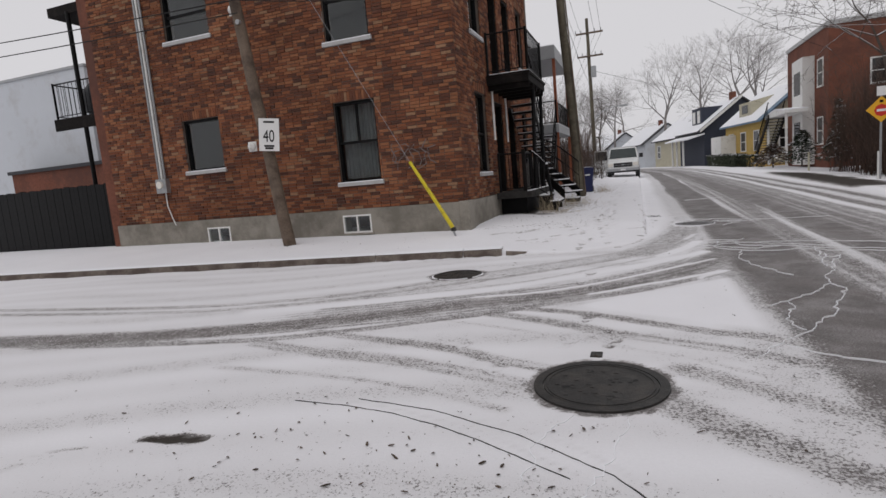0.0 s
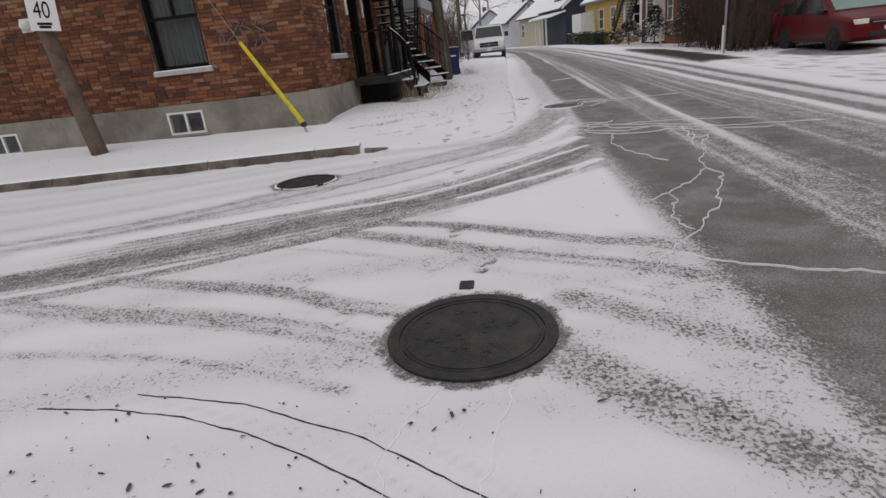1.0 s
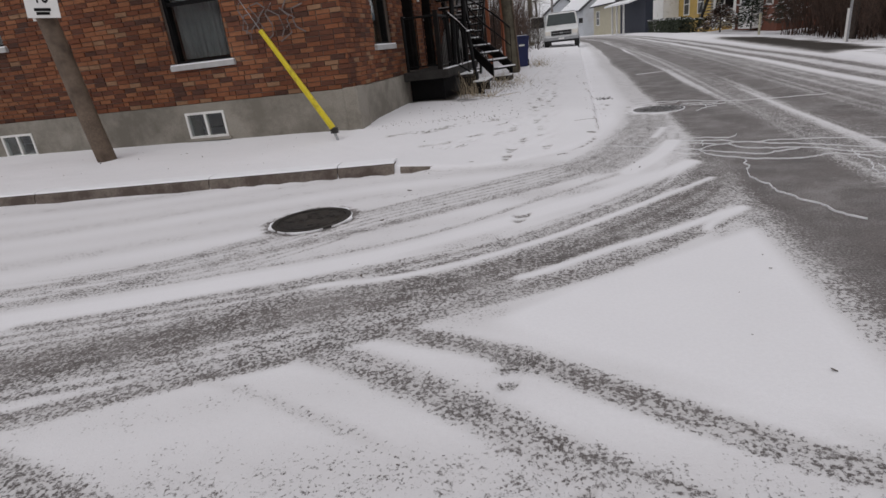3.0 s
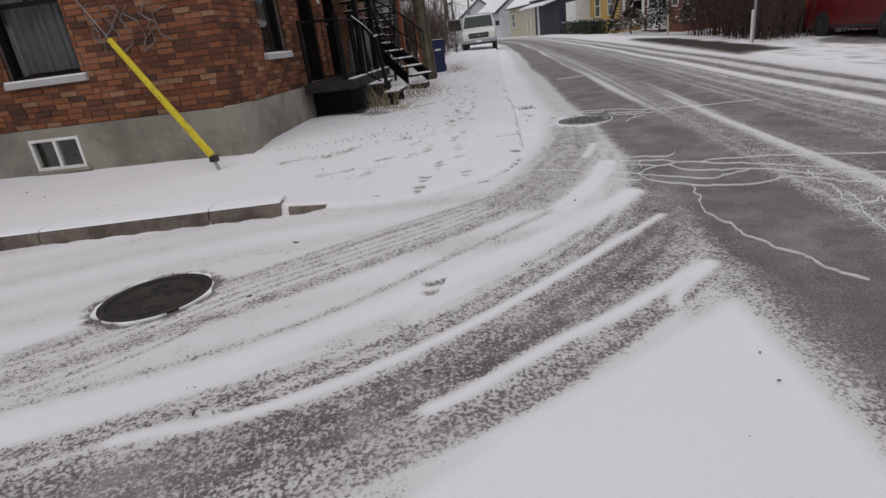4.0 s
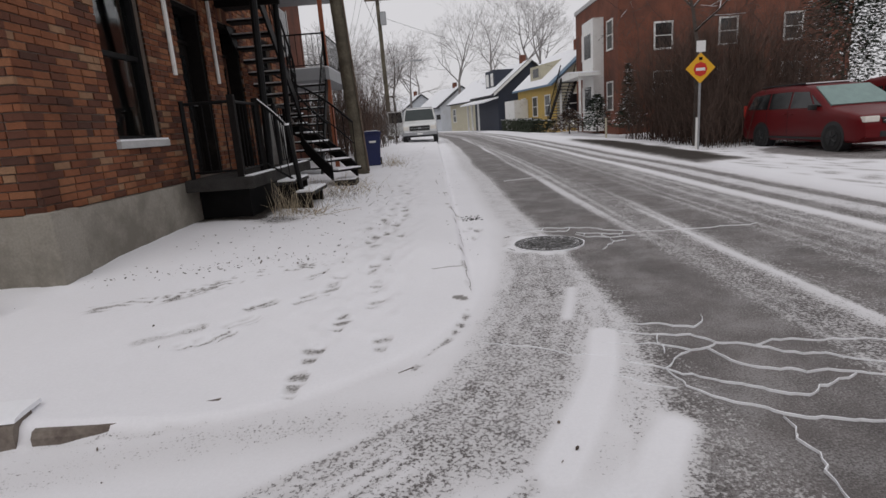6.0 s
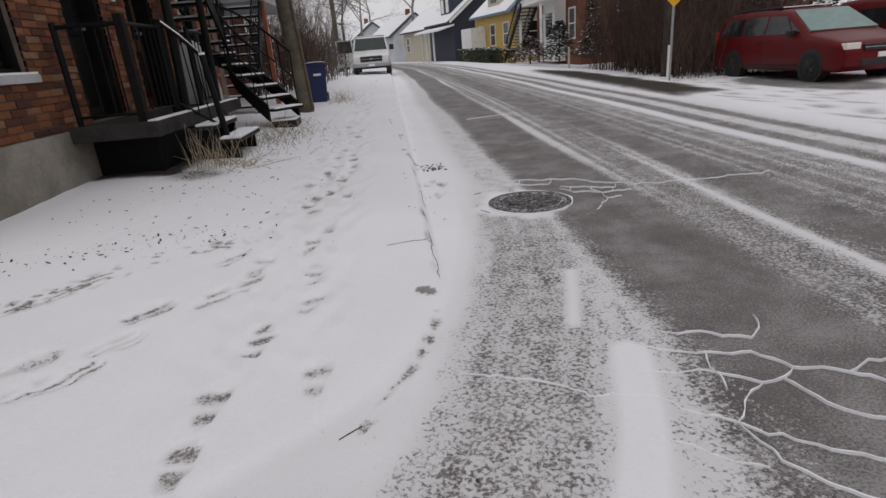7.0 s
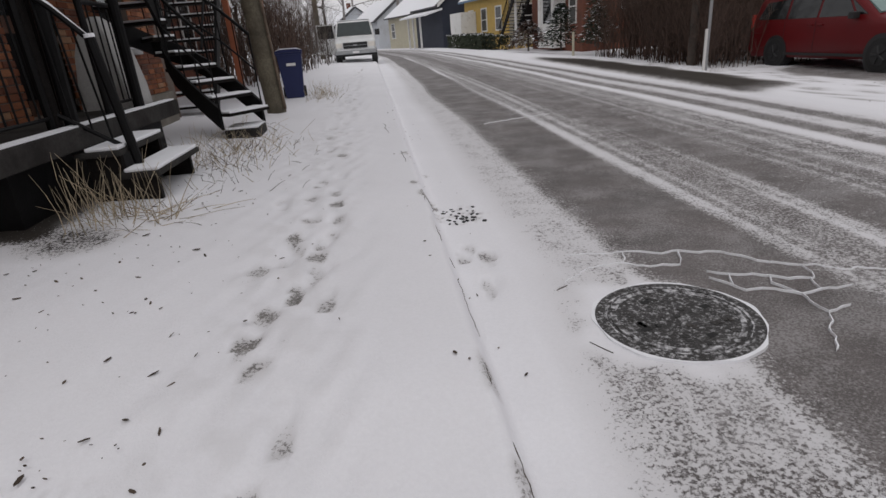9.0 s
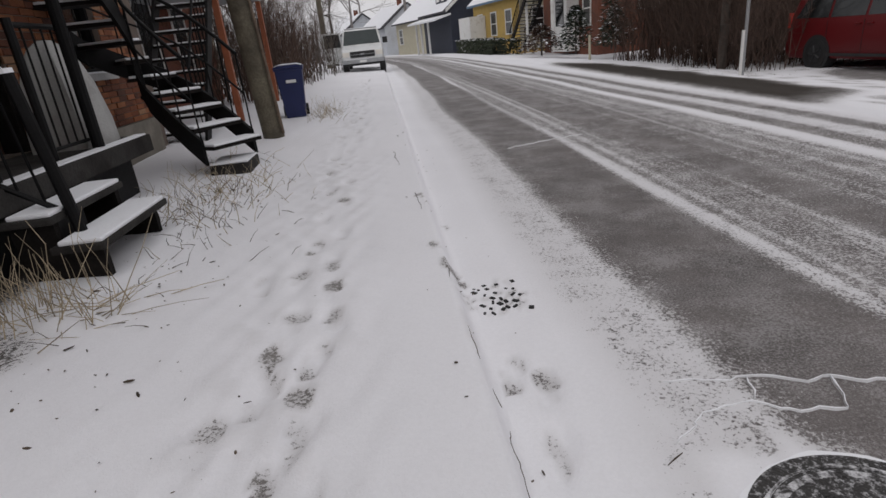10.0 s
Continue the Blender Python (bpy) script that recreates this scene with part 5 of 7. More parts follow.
def segment_mesh(name, segs, material, parent=None, sides=3):
    """Many thin tapered twigs as one mesh."""
    P = np.array([[*a, *b] for a, b, _, _ in segs], float)
    r0, r1 = np.array([s[2] for s in segs]), np.array([s[3] for s in segs])
    a, b = P[:, :3], P[:, 3:]
    d = b - a
    d /= np.maximum(np.linalg.norm(d, axis=1, keepdims=True), 1e-9)
    ref = np.where(np.abs(d[:, 2:3]) > 0.9, np.array([[1.0, 0, 0]]), np.array([[0, 0, 1.0]]))
    u = np.cross(d, ref)
    u /= np.linalg.norm(u, axis=1, keepdims=True)
    v = np.cross(d, u)
    verts = []
    for k in range(sides):
        c, s = math.cos(2 * math.pi * k / sides), math.sin(2 * math.pi * k / sides)
        o = c * u + s * v
        verts += [a + o * r0[:, None], b + o * r1[:, None]]
    n = len(segs)
    V = np.stack(verts, 1).reshape(-1, 3)
    base = np.arange(n)[:, None] * 2 * sides
    faces = []
    for k in range(sides):
        j = (k + 1) % sides
        faces.append(base + np.array([2 * k, 2 * j, 2 * j + 1, 2 * k + 1]))
    F = np.stack(faces, 1).reshape(-1, 4)
    mesh = bpy.data.meshes.new(name)
    mesh.from_pydata(V.tolist(), [], F.tolist())
    mesh.materials.append(material)
    ob = new(name, mesh)
    if parent:
        ob.parent = parent
    return ob

wet_lines = [[(-2.0, 2.96), (-1.65, 2.94), (-1.3, 2.88), (-1.0, 2.78), (-0.72, 2.65), (-0.27, 2.40)], [(-1.6, 3.04), (-1.08, 2.95), (-0.55, 2.74), (-0.1, 2.46), (0.2, 2.1)]]
tagged(ribbon(wet_lines, 0.004, 0.002, IRON, "tyre_mark", 0.003, 9), "thin wet tyre lines curving over the snow", "tyre mark", kind="structure")


def stalks(name, label, cx, cy, sx, sy, count, hmin, hmax, material, seed, lean=0.5, bent=0.3):
    rr = random.Random(seed)
    segs = []
    for _ in range(count):
        x, y = rr.gauss(cx, sx), rr.gauss(cy, sy)
        if x < -2.2 and 12.9 < y < 15.7:
            x = -2.1 + rr.uniform(0, 0.5)
        if -2.25 < x < -1.68 and 13.8 < y < 14.8:
            continue
        p = Vector((x, y, ground_z(x, y) - 0.02))
        h = rr.uniform(hmin, hmax)
        d = Vector((rr.gauss(0, lean), rr.gauss(0, lean * 0.5), 1)).normalized()
        thick = rr.uniform(0.5, 1.0)
        for k in range(3):
            q = p + d * h / 3
            segs.append((p, q, (0.0045 - 0.001 * k) * thick, (0.0035 - 0.001 * k) * thick))
            p = q
            d = (d + Vector((rr.gauss(0, bent), rr.gauss(0, bent), -0.6 * bent * k))).normalized()
    tagged(segment_mesh(name, segs, material), label, "dry stalks", kind="stuff")


stalks("dry_stalks", "pale dead perennial stalks by the porch steps", -1.99, 13.62, 0.07, 0.14, 34, 0.18, 0.38, STRAW, 21, 0.14, 0.12)
stalks("dry_stalks", "tall pale dead stalks against the dark porch skirt", -2.2, 13.42, 0.12, 0.16, 44, 0.25, 0.55, STRAW, 29, 0.3, 0.2)
stalks("dry_stalks", "flattened dead stems on the snow before the steps", -1.72, 13.50, 0.13, 0.12, 46, 0.15, 0.5, STRAW, 27, 4.0, 0.12)
stalks("dry_stalks", "pale dead stalks and stubble in the little front bed", -1.75, 15.7, 0.30, 0.6, 210, 0.06, 0.35, STRAW, 22, 0.9)
stalks("dry_stalks", "bent brown stalks lying on the snow by the bed", -1.7, 15.0, 0.28, 0.9, 260, 0.04, 0.2, DEAD_LEAF, 23, 1.6)
stalks("dry_stalks", "dry weeds beside the blue bin", -1.15, 21.2, 0.15, 0.6, 110, 0.1, 0.4, STRAW, 24, 0.9)


# ---- poles, guy, signs ----
def wood_pole(name, label, base, top, r0, r1, material):
    p = thing(name, label, "utility pole", base)
    a, b = Vector((0, 0, -0.3)), Vector(top) - Vector(base)
    bm = bmesh.new()
    k = 24
    rings = []
    for i in range(k + 1):
        c = a.lerp(b, i / k)
        r = r0 + (r1 - r0) * i / k
        rings.append([bm.verts.new(c + Vector(((r + 0.006 * math.sin(3 * q + i)) * math.cos(q), (r + 0.006 * math.sin(3 * q + i)) * math.sin(q), 0))) for q in [2 * math.pi * j / 14 for j in range(14)]])
    for s, t in zip(rings, rings[1:]):
        for j in range(14):
            bm.faces.new((s[j], s[(j + 1) % 14], t[(j + 1) % 14], t[j]))
    bm.faces.new(rings[-1])
    part("shaft", bm, material, p, smooth=True)
    return p


P1 = Vector((-6.74, 9.72, 0.24))
pole_one = wood_pole("utility_pole", "leaning weathered wooden utility pole beside the brick house", P1, (-7.83, 9.70, 9.0), 0.13, 0.095, POLE_WOOD)
part("band", rod((-0.275, -0.0, 2.35), (-0.28, 0.0, 2.41), 0.126, n=16), STEEL, pole_one)
part("bracket", rod((-0.52, -0.08, 4.45), (-0.52, -0.14, 4.45), 0.05, n=10), STEEL, pole_one)
speed = thing("speed_sign", "white rectangular speed limit sign reading 40", "road sign", (-6.86, 9.555, 2.45), rz=0)
sm = pose(0, 0, 0, 0, 5.5, 22)
bm = box(-0.17, 0.23, -0.004, 0.004, -0.32, 0.32)
bmesh.ops.transform(bm, matrix=sm, verts=bm.verts)
plate = part("plate", bm, SIGN_WHITE, speed, bevel=0.002)


def lettering(text, size, at, material, parent, name="number", turn=None):
    cu = bpy.data.curves.new("text", 'FONT')
    cu.body, cu.size, cu.align_x, cu.align_y, cu.extrude = text, size, 'CENTER', 'CENTER', 0.001
    tmp = bpy.data.objects.new("text", cu)
    scene.collection.objects.link(tmp)
    dg = bpy.context.evaluated_depsgraph_get()
    mesh = bpy.data.meshes.new_from_object(tmp.evaluated_get(dg))
    bpy.data.objects.remove(tmp)
    mesh.transform((turn or Matrix.Identity(4)) @ Matrix.Translation(at) @ pose(0, 0, 0, 90, 0, 0))
    mesh.materials.clear()
    mesh.materials.append(material)
    ob = new(name, mesh)
    ob.parent = parent
    return ob


lettering("40", 0.27, (0.03, -0.0065, -0.03), BLACK, speed, turn=sm @ Matrix.Diagonal((0.85, 1, 1.25, 1)))
for z, hw in ((0.25, 0.105), (-0.22, 0.10), (-0.265, 0.08)):
    bm = box(0.03 - hw, 0.03 + hw, -0.0075, -0.0045, z - 0.018, z + 0.018)
    bmesh.ops.transform(bm, matrix=sm, verts=bm.verts)
    part("text_bar", bm, BLACK, speed)

guard = thing("guy_guard", "bright yellow plastic guy wire guard on its ground anchor", "guy wire", (-3.26, 9.92, 0.24))
a, b = Vector((0, 0, 0.12)), Vector((-0.74, -0.02, 1.41))
bm = rod(a, b, 0.042, 0.03, n=12)
part("guard", bm, YELLOW, guard, smooth=True)
part("anchor_rod", rod((0.06, 0, -0.1), (-0.02, 0, 0.16), 0.02, n=8), STEEL, guard)
part("clamp", box(-0.03, 0.06, -0.03, 0.03, 0.05, 0.12), IRON, guard, bevel=0.006)
part("guy_wire", rod(b, (-4.35, -0.22, 8.2), 0.004, n=5), STEEL, guard)

pole_two = wood_pole("utility_pole", "tall dark treated wooden utility pole by the walk", (-1.72, 18.85, ground_z(-1.72, 18.85)), (-2.36, 18.85, 12.0), 0.15, 0.11, POLE_GREEN)
part("cable_guard", tube([(0.14, -0.09, 0.05), (-0.02, -0.09, 3.0), (-0.33, -0.07, 9.0)], 0.022, 8), POLE_WOOD, pole_two, smooth=True)
pole_three = wood_pole("utility_pole", "tall wooden utility pole with crossarms and a street lamp", (-3.0, 45.0, 0.4), (-3.15, 45.0, 12.4), 0.16, 0.11, POLE_GREEN)
for z, hw in ((9.2, 0.95), (10.9, 1.0)):
    part("crossarm", box(-0.1 - hw * 0.9, -0.1 + hw * 1.1, -0.18, -0.06, z - 0.06, z + 0.06), POLE_WOOD, pole_three)
    for x in (-0.9, -0.5, 0.5, 0.95):
        part("insulator", rod((-0.1 + x * hw, -0.12, z + 0.06), (-0.1 + x * hw, -0.12, z + 0.28), 0.04, 0.03, n=8), STEEL, pole_three)
for x in (0.2, -0.25):
    part("transformer", rod((x, -0.25, 7.6), (x, -0.25, 8.4), 0.2, n=14), STEEL, pole_three) if x > 0 else None
part("lamp_arm", tube([(0.0, 0, 4.5), (0.7, -0.05, 5.0), (1.5, -0.1, 5.25), (2.1, -0.1, 5.25)], 0.035, 8), STEEL, pole_three, smooth=True)
part("lamp_head", box(1.95, 2.55, -0.22, 0.02, 5.17, 5.30), GREY_PAINT, pole_three, bevel=0.04)


def cable(points, r, name="overhead_cable", label="black overhead service cable"):
    pts = []
    for a, b in zip(points, points[1:]):
        a, b = Vector(a), Vector(b)
        k = 14
        sag = 0.012 * (b - a).length
        for i in range(k):
            f = i / k
            pts.append(a.lerp(b, f) - Vector((0, 0, 4 * sag * f * (1 - f))))
    pts.append(Vector(points[-1]))
    return tagged(part(name, tube(pts, r, 5), RUBBER, smooth=True), label, "cable")


cable([(-42, 8.4, 6.9), (-7.22, 9.57, 4.85)], 0.012)
cable([(-42, 8.8, 7.6), (-7.25, 9.57, 5.1), (-4.82, 10.63, 4.95)], 0.012)
cable([(-7.7, 9.7, 8.6), (-2.2, 18.3, 11.5)], 0.012)
for x, z in ((-0.95, 11.2), (-0.5, 11.2), (0.5, 11.2), (0.95, 11.2), (0.0, 7.4)):
    cable([(x - 2.3, 18.3, z), (x - 3.1, 45.0, z), (x - 12, 90.0, z - 1)], 0.01)
cable([(-3.1, 45.0, 8.6), (9.9, 52.0, 5.2)], 0.010)
cable([(-2.2, 18.3, 8.8), (11.0, 38.5, 6.6)], 0.009)

tab = thing("stop_ahead_sign", "yellow diamond warning sign with a red octagon", "road sign", (7.65, 22.4, ground_z(7.65, 22.4) - 0.08))
part("post", box(-0.03, 0.03, 0.0, 0.03, -0.2, 3.1), STEEL, tab)
bm = box(-0.30, 0.30, -0.006, 0.0, -0.30, 0.30)
bmesh.ops.rotate(bm, verts=bm.verts, matrix=Matrix.Rotation(radians(45), 3, 'Y'))
bmesh.ops.translate(bm, verts=bm.verts, vec=(0, 0, 2.36))
part("diamond", bm, SIGN_YELLOW, tab)
bm = rod((0, -0.0065, 2.33), (0, -0.0105, 2.33), 0.2, n=8)
part("octagon", bm, SIGN_RED, tab)
part("text_bar", box(-0.13, 0.13, -0.0135, -0.0107, 2.29, 2.37), SIGN_WHITE, tab)
part("arrow_bar", box(-0.05, 0.05, -0.0105, -0.0065, 2.58, 2.66), BLACK, tab)
part("small_plate", box(-0.13, 0.13, -0.006, 0.0, 2.8, 3.1), SIGN_WHITE, tab)
part("post_guard", box(-0.09, -0.04, -0.02, 0.02, -0.1, 1.0), WHITE_PAINT, tab)
marker = thing("hydrant_marker", "short cream marker post in the far yard", "marker post", (8.4, 33.5, ground_z(8.4, 33.5)))
part("post", rod((0, 0, -0.1), (0, 0, 0.95), 0.05, n=10), CREAM_WALL, marker)

# blue wheeled bin
bin_z = ground_z(-1.72, 21.2)
bin_ob = thing("wheeled_bin", "dark blue plastic wheeled recycling bin with snow on its lid", "bin", (-1.72, 21.2, bin_z), rz=6)
secs = []
for z, hx, hy in ((0.0, 0.17, 0.20), (0.12, 0.18, 0.21), (0.5, 0.21, 0.24), (0.82, 0.235, 0.27)):
    secs.append([(-hx, -hy, z), (hx, -hy, z), (hx, hy, z), (-hx, hy, z)])
part("tub", loft(secs), BLUE_PLASTIC, bin_ob, bevel=0.02)
part("rim", box(-0.25, 0.25, -0.285, 0.285, 0.80, 0.84), BLUE_PLASTIC, bin_ob, bevel=0.012)
part("lid", prism([(-0.26, 0.842), (0.26, 0.842), (0.255, 0.87), (0.15, 0.90), (-0.15, 0.90), (-0.255, 0.87)], -0.30, 0.30), BLUE_PLASTIC, bin_ob, bevel=0.01)
part("lid_snow", prism([(-0.24, 0.880), (0.24, 0.880), (0.14, 0.915), (-0.14, 0.915)], -0.28, 0.28), SNOW, bin_ob, bevel=0.01)
part("handle", rod((-0.2, 0.32, 0.86), (0.2, 0.32, 0.86), 0.018, n=8), BLUE_PLASTIC, bin_ob)
part("emblem", box(-0.07, 0.10, -0.290, -0.262, 0.60, 0.65), SIGN_WHITE, bin_ob)
for x in (-0.2, 0.2):
    wl_ = part("wheel", rod((x - 0.025, 0.2, 0.1), (x + 0.025, 0.2, 0.1), 0.1, n=16), RUBBER, bin_ob)


# ---- parked vehicles ----
DARK_SCREEN = mat("damp_dark_glass", (0.035, 0.045, 0.045), 0.2, var=0.2, scale=4, bump=0.0)
def vehicle(name, label, at, rz, outline, width, tumble_from, tumble_to, tumble, paint, glassmat, spec):
    """A van from its side outline, with glass, lamps, wheels and trim of its own."""
    v = thing(name, label, "van", at, rz)
    hw = width / 2

    def inset(z):
        return 1 - tumble * min(1.0, max(0.0, (z - tumble_from) / (tumble_to - tumble_from)))

    ymax = max(o[0] for o in outline)
    top = [o for o in outline if o[1] > 0.5]
    ys = sorted({round(v, 3) for v in (*[o[0] for o in top], *np.linspace(0.25, ymax - 0.25, 16))})
    sections = []
    for y in ys:
        zt = float(np.interp(y, [o[0] for o in top], [o[1] for o in top]))
        zb = spec["floor"] + (0.12 if y < 0.1 or y > ymax - 0.1 else 0.0)
        ends = 1 - 0.10 * max(0.0, 1 - y / 0.35) ** 2 - 0.06 * max(0.0, 1 - (ymax - y) / 0.3) ** 2
        side = []
        for f, k in ((0.0, 0.94), (0.07, 0.99), (0.3, 1.0), (0.5, 1.0), (0.68, 1.0), (0.82, 1.0), (0.92, 0.985), (0.975, 0.94), (1.0, 0.82)):
            z = zb + (zt - zb) * f
            side.append((hw * inset(z) * k * ends, y, z))
        sections.append(side + [(0.0, y, zt + 0.012)] + [(-x, yy, z) for x, yy, z in side[::-1]])
    part("body", loft(sections), paint, v, smooth=True)

    def panel(nm, poly, thick, material, off=0.006):
        for sgn in (-1, 1):
            bm = bmesh.new()
            a = [bm.verts.new((sgn * (hw * inset(z) + off), y, z)) for y, z in poly]
            b = [bm.verts.new((sgn * (hw * inset(z) + off - thick), y, z)) for y, z in poly]
            bm.faces.new(a)
            bm.faces.new(b[::-1])
            for i in range(len(a)):
                j = (i + 1) % len(a)
                bm.faces.new((a[i], a[j], b[j], b[i]))
            bmesh.ops.recalc_face_normals(bm, faces=bm.faces)
            part(nm, bm, material, v)

    for poly in spec["side_glass"]:
        panel("side_window", poly, 0.03, spec.get("side_mat", CAR_GLASS))
    for poly in spec["trim"]:
        panel("side_moulding", poly, 0.03, spec["trim_mat"], 0.012)
    # windscreen and tail glass on the slopes
    for nm, (y0, z0), (y1, z1), k0, k1, material in spec["screens"]:
        bm = bmesh.new()
        n = Vector((0, -(z1 - z0), (y1 - y0))).normalized() * (1 if y0 < y1 else -1)
        n = n if n.y < 0 or y0 > ymax / 2 else -n
        if y0 > ymax / 2:
            n = Vector((0, abs(z1 - z0), abs(y1 - y0))).normalized()
        rows = []
        for (y, z, k) in ((y0, z0, k0), (y1, z1, k1)):
            rows.append([Vector((x, y, z)) for x in (-hw * inset(z) * k, hw * inset(z) * k)])
        q = [rows[0][0], rows[0][1], rows[1][1], rows[1][0]]
        a = [bm.verts.new(p + n * 0.035) for p in q]
        b = [bm.verts.new(p - n * 0.02) for p in q]
        bm.faces.new(a)
        bm.faces.new(b[::-1])
        for i in range(4):
            bm.faces.new((a[i], a[(i + 1) % 4], b[(i + 1) % 4], b[i]))
        bmesh.ops.recalc_face_normals(bm, faces=bm.faces)
        part(nm, bm, material, v)
    for y in spec["wheels"]:
        for sgn in (-1, 1):
            r = spec["wheel_r"]
            x = sgn * (hw - 0.10)
            part("wheel_arch", rod((sgn * (hw - 0.25), y, r + 0.01), (sgn * (hw + 0.004), y, r + 0.01), r + 0.075, n=28), TRIM, v)
            wh = part("wheel", rod((x - sgn * 0.12, y, r), (x + sgn * 0.118, y, r), r, n=28), RUBBER, v, bevel=0.02)
            part("rim", rod((x + sgn * 0.10, y, r), (x + sgn * 0.128, y, r), r * 0.62, n=20), spec["rim"], wh)
            for k in range(5):
                a = 2 * math.pi * k / 5
                part("spoke", rod((x + sgn * 0.132, y, r), (x + sgn * 0.128, y + r * 0.55 * math.cos(a), r + r * 0.55 * math.sin(a)), 0.028, n=6), spec["rim"], wh)
    for nm, x0, x1, y0, y1, z0, z1, material, both in spec["boxes"]:
        for sgn in ((-1, 1) if both else (1,)):
            lo, hi = sorted((sgn * x0, sgn * x1))
            part(nm, box(lo, hi, y0, y1, z0, z1), material, v, bevel=min(0.025, (z1 - z0) * 0.3, (y1 - y0) * 0.3))
    return v


mini_outline = [(0.10, 0.22), (0.02, 0.40), (0.0, 0.58), (0.03, 0.74), (0.16, 0.86), (0.55, 0.97), (1.02, 1.05), (1.22, 1.10), (1.62, 1.36), (2.02, 1.59), (2.22, 1.66), (2.9, 1.73), (3.8, 1.745), (4.6, 1.70), (4.9, 1.62), (5.02, 1.30), (5.10, 0.98), (5.13, 0.60), (5.08, 0.34), (4.98, 0.22)]
mini = dict(
    floor=0.22,
    side_glass=[[(1.75, 1.10), (2.12, 1.52), (2.75, 1.55), (2.75, 1.10)], [(2.82, 1.10), (2.82, 1.555), (3.75, 1.555), (3.75, 1.10)], [(3.82, 1.10), (3.82, 1.55), (4.62, 1.50), (4.84, 1.12)], [(1.45, 1.12), (1.70, 1.12), (1.98, 1.44)]],
    trim=[[(1.1, 0.28), (4.0, 0.28), (4.0, 0.34), (1.1, 0.34)]], trim_mat=TRIM,
    screens=[("windscreen", (1.26, 1.12), (2.10, 1.62), 0.90, 0.84, MIST), ("tail_window", (5.07, 1.08), (4.91, 1.58), 0.85, 0.8, CAR_GLASS)],
    wheels=(0.95, 4.03), wheel_r=0.33, rim=TRIM,
    boxes=[("headlight", 0.58, 0.93, 0.0, 0.32, 0.70, 0.84, GLAZE_LAMP, True), ("grille", -0.5, 0.5, -0.02, 0.08, 0.66, 0.80, TRIM, False), ("grille_bar", -0.5, 0.5, -0.028, 0.02, 0.72, 0.74, CHROME, False),
           ("grille_bar", -0.018, 0.018, -0.03, 0.02, 0.66, 0.80, CHROME, False), ("lower_intake", -0.55, 0.55, -0.015, 0.1, 0.34, 0.48, TRIM, False), ("fog_lamp", 0.66, 0.82, 0.03, 0.14, 0.38, 0.48, TRIM, True), ("number_plate", -0.16, 0.16, -0.03, 0.0, 0.50, 0.61, SIGN_WHITE, False),
           ("mirror", 0.97, 1.14, 1.62, 1.76, 1.04, 1.18, TRIM, True), ("door_handle", 0.98, 1.02, 2.55, 2.72, 0.93, 0.96, RED_CAR, True), ("door_handle", 0.98, 1.02, 2.86, 3.02, 0.93, 0.96, RED_CAR, True), ("tail_lamp", 0.80, 0.97, 4.98, 5.10, 0.9, 1.25, SIGN_RED, True),
           ("roof_rail", 0.72, 0.76, 2.5, 4.5, 1.735, 1.775, TRIM, True), ("roof_snow", -0.7, 0.7, 2.6, 4.4, 1.735, 1.765, SNOW, False), ("bonnet_gap", 0.995, 1.0, 2.78, 2.79, 0.35, 1.05, TRIM, True), ("bonnet_gap", 0.995, 1.0, 3.78, 3.79, 0.35, 1.05, TRIM, True)])
vehicle("minivan", "dark red minivan parked on the snow with a misted windscreen", (11.0, 19.25, ground_z(10.8, 21)), 0, mini_outline, 1.99, 0.95, 1.72, 0.17, RED_CAR, CAR_GLASS, mini)
vehicle("minivan", "second red van parked beyond in the same yard", (14.2, 19.0, ground_z(13.5, 21)), 0, [(y, z * 1.06) for y, z in mini_outline], 1.99, 0.95, 1.8, 0.15, RED_CAR, CAR_GLASS, mini)

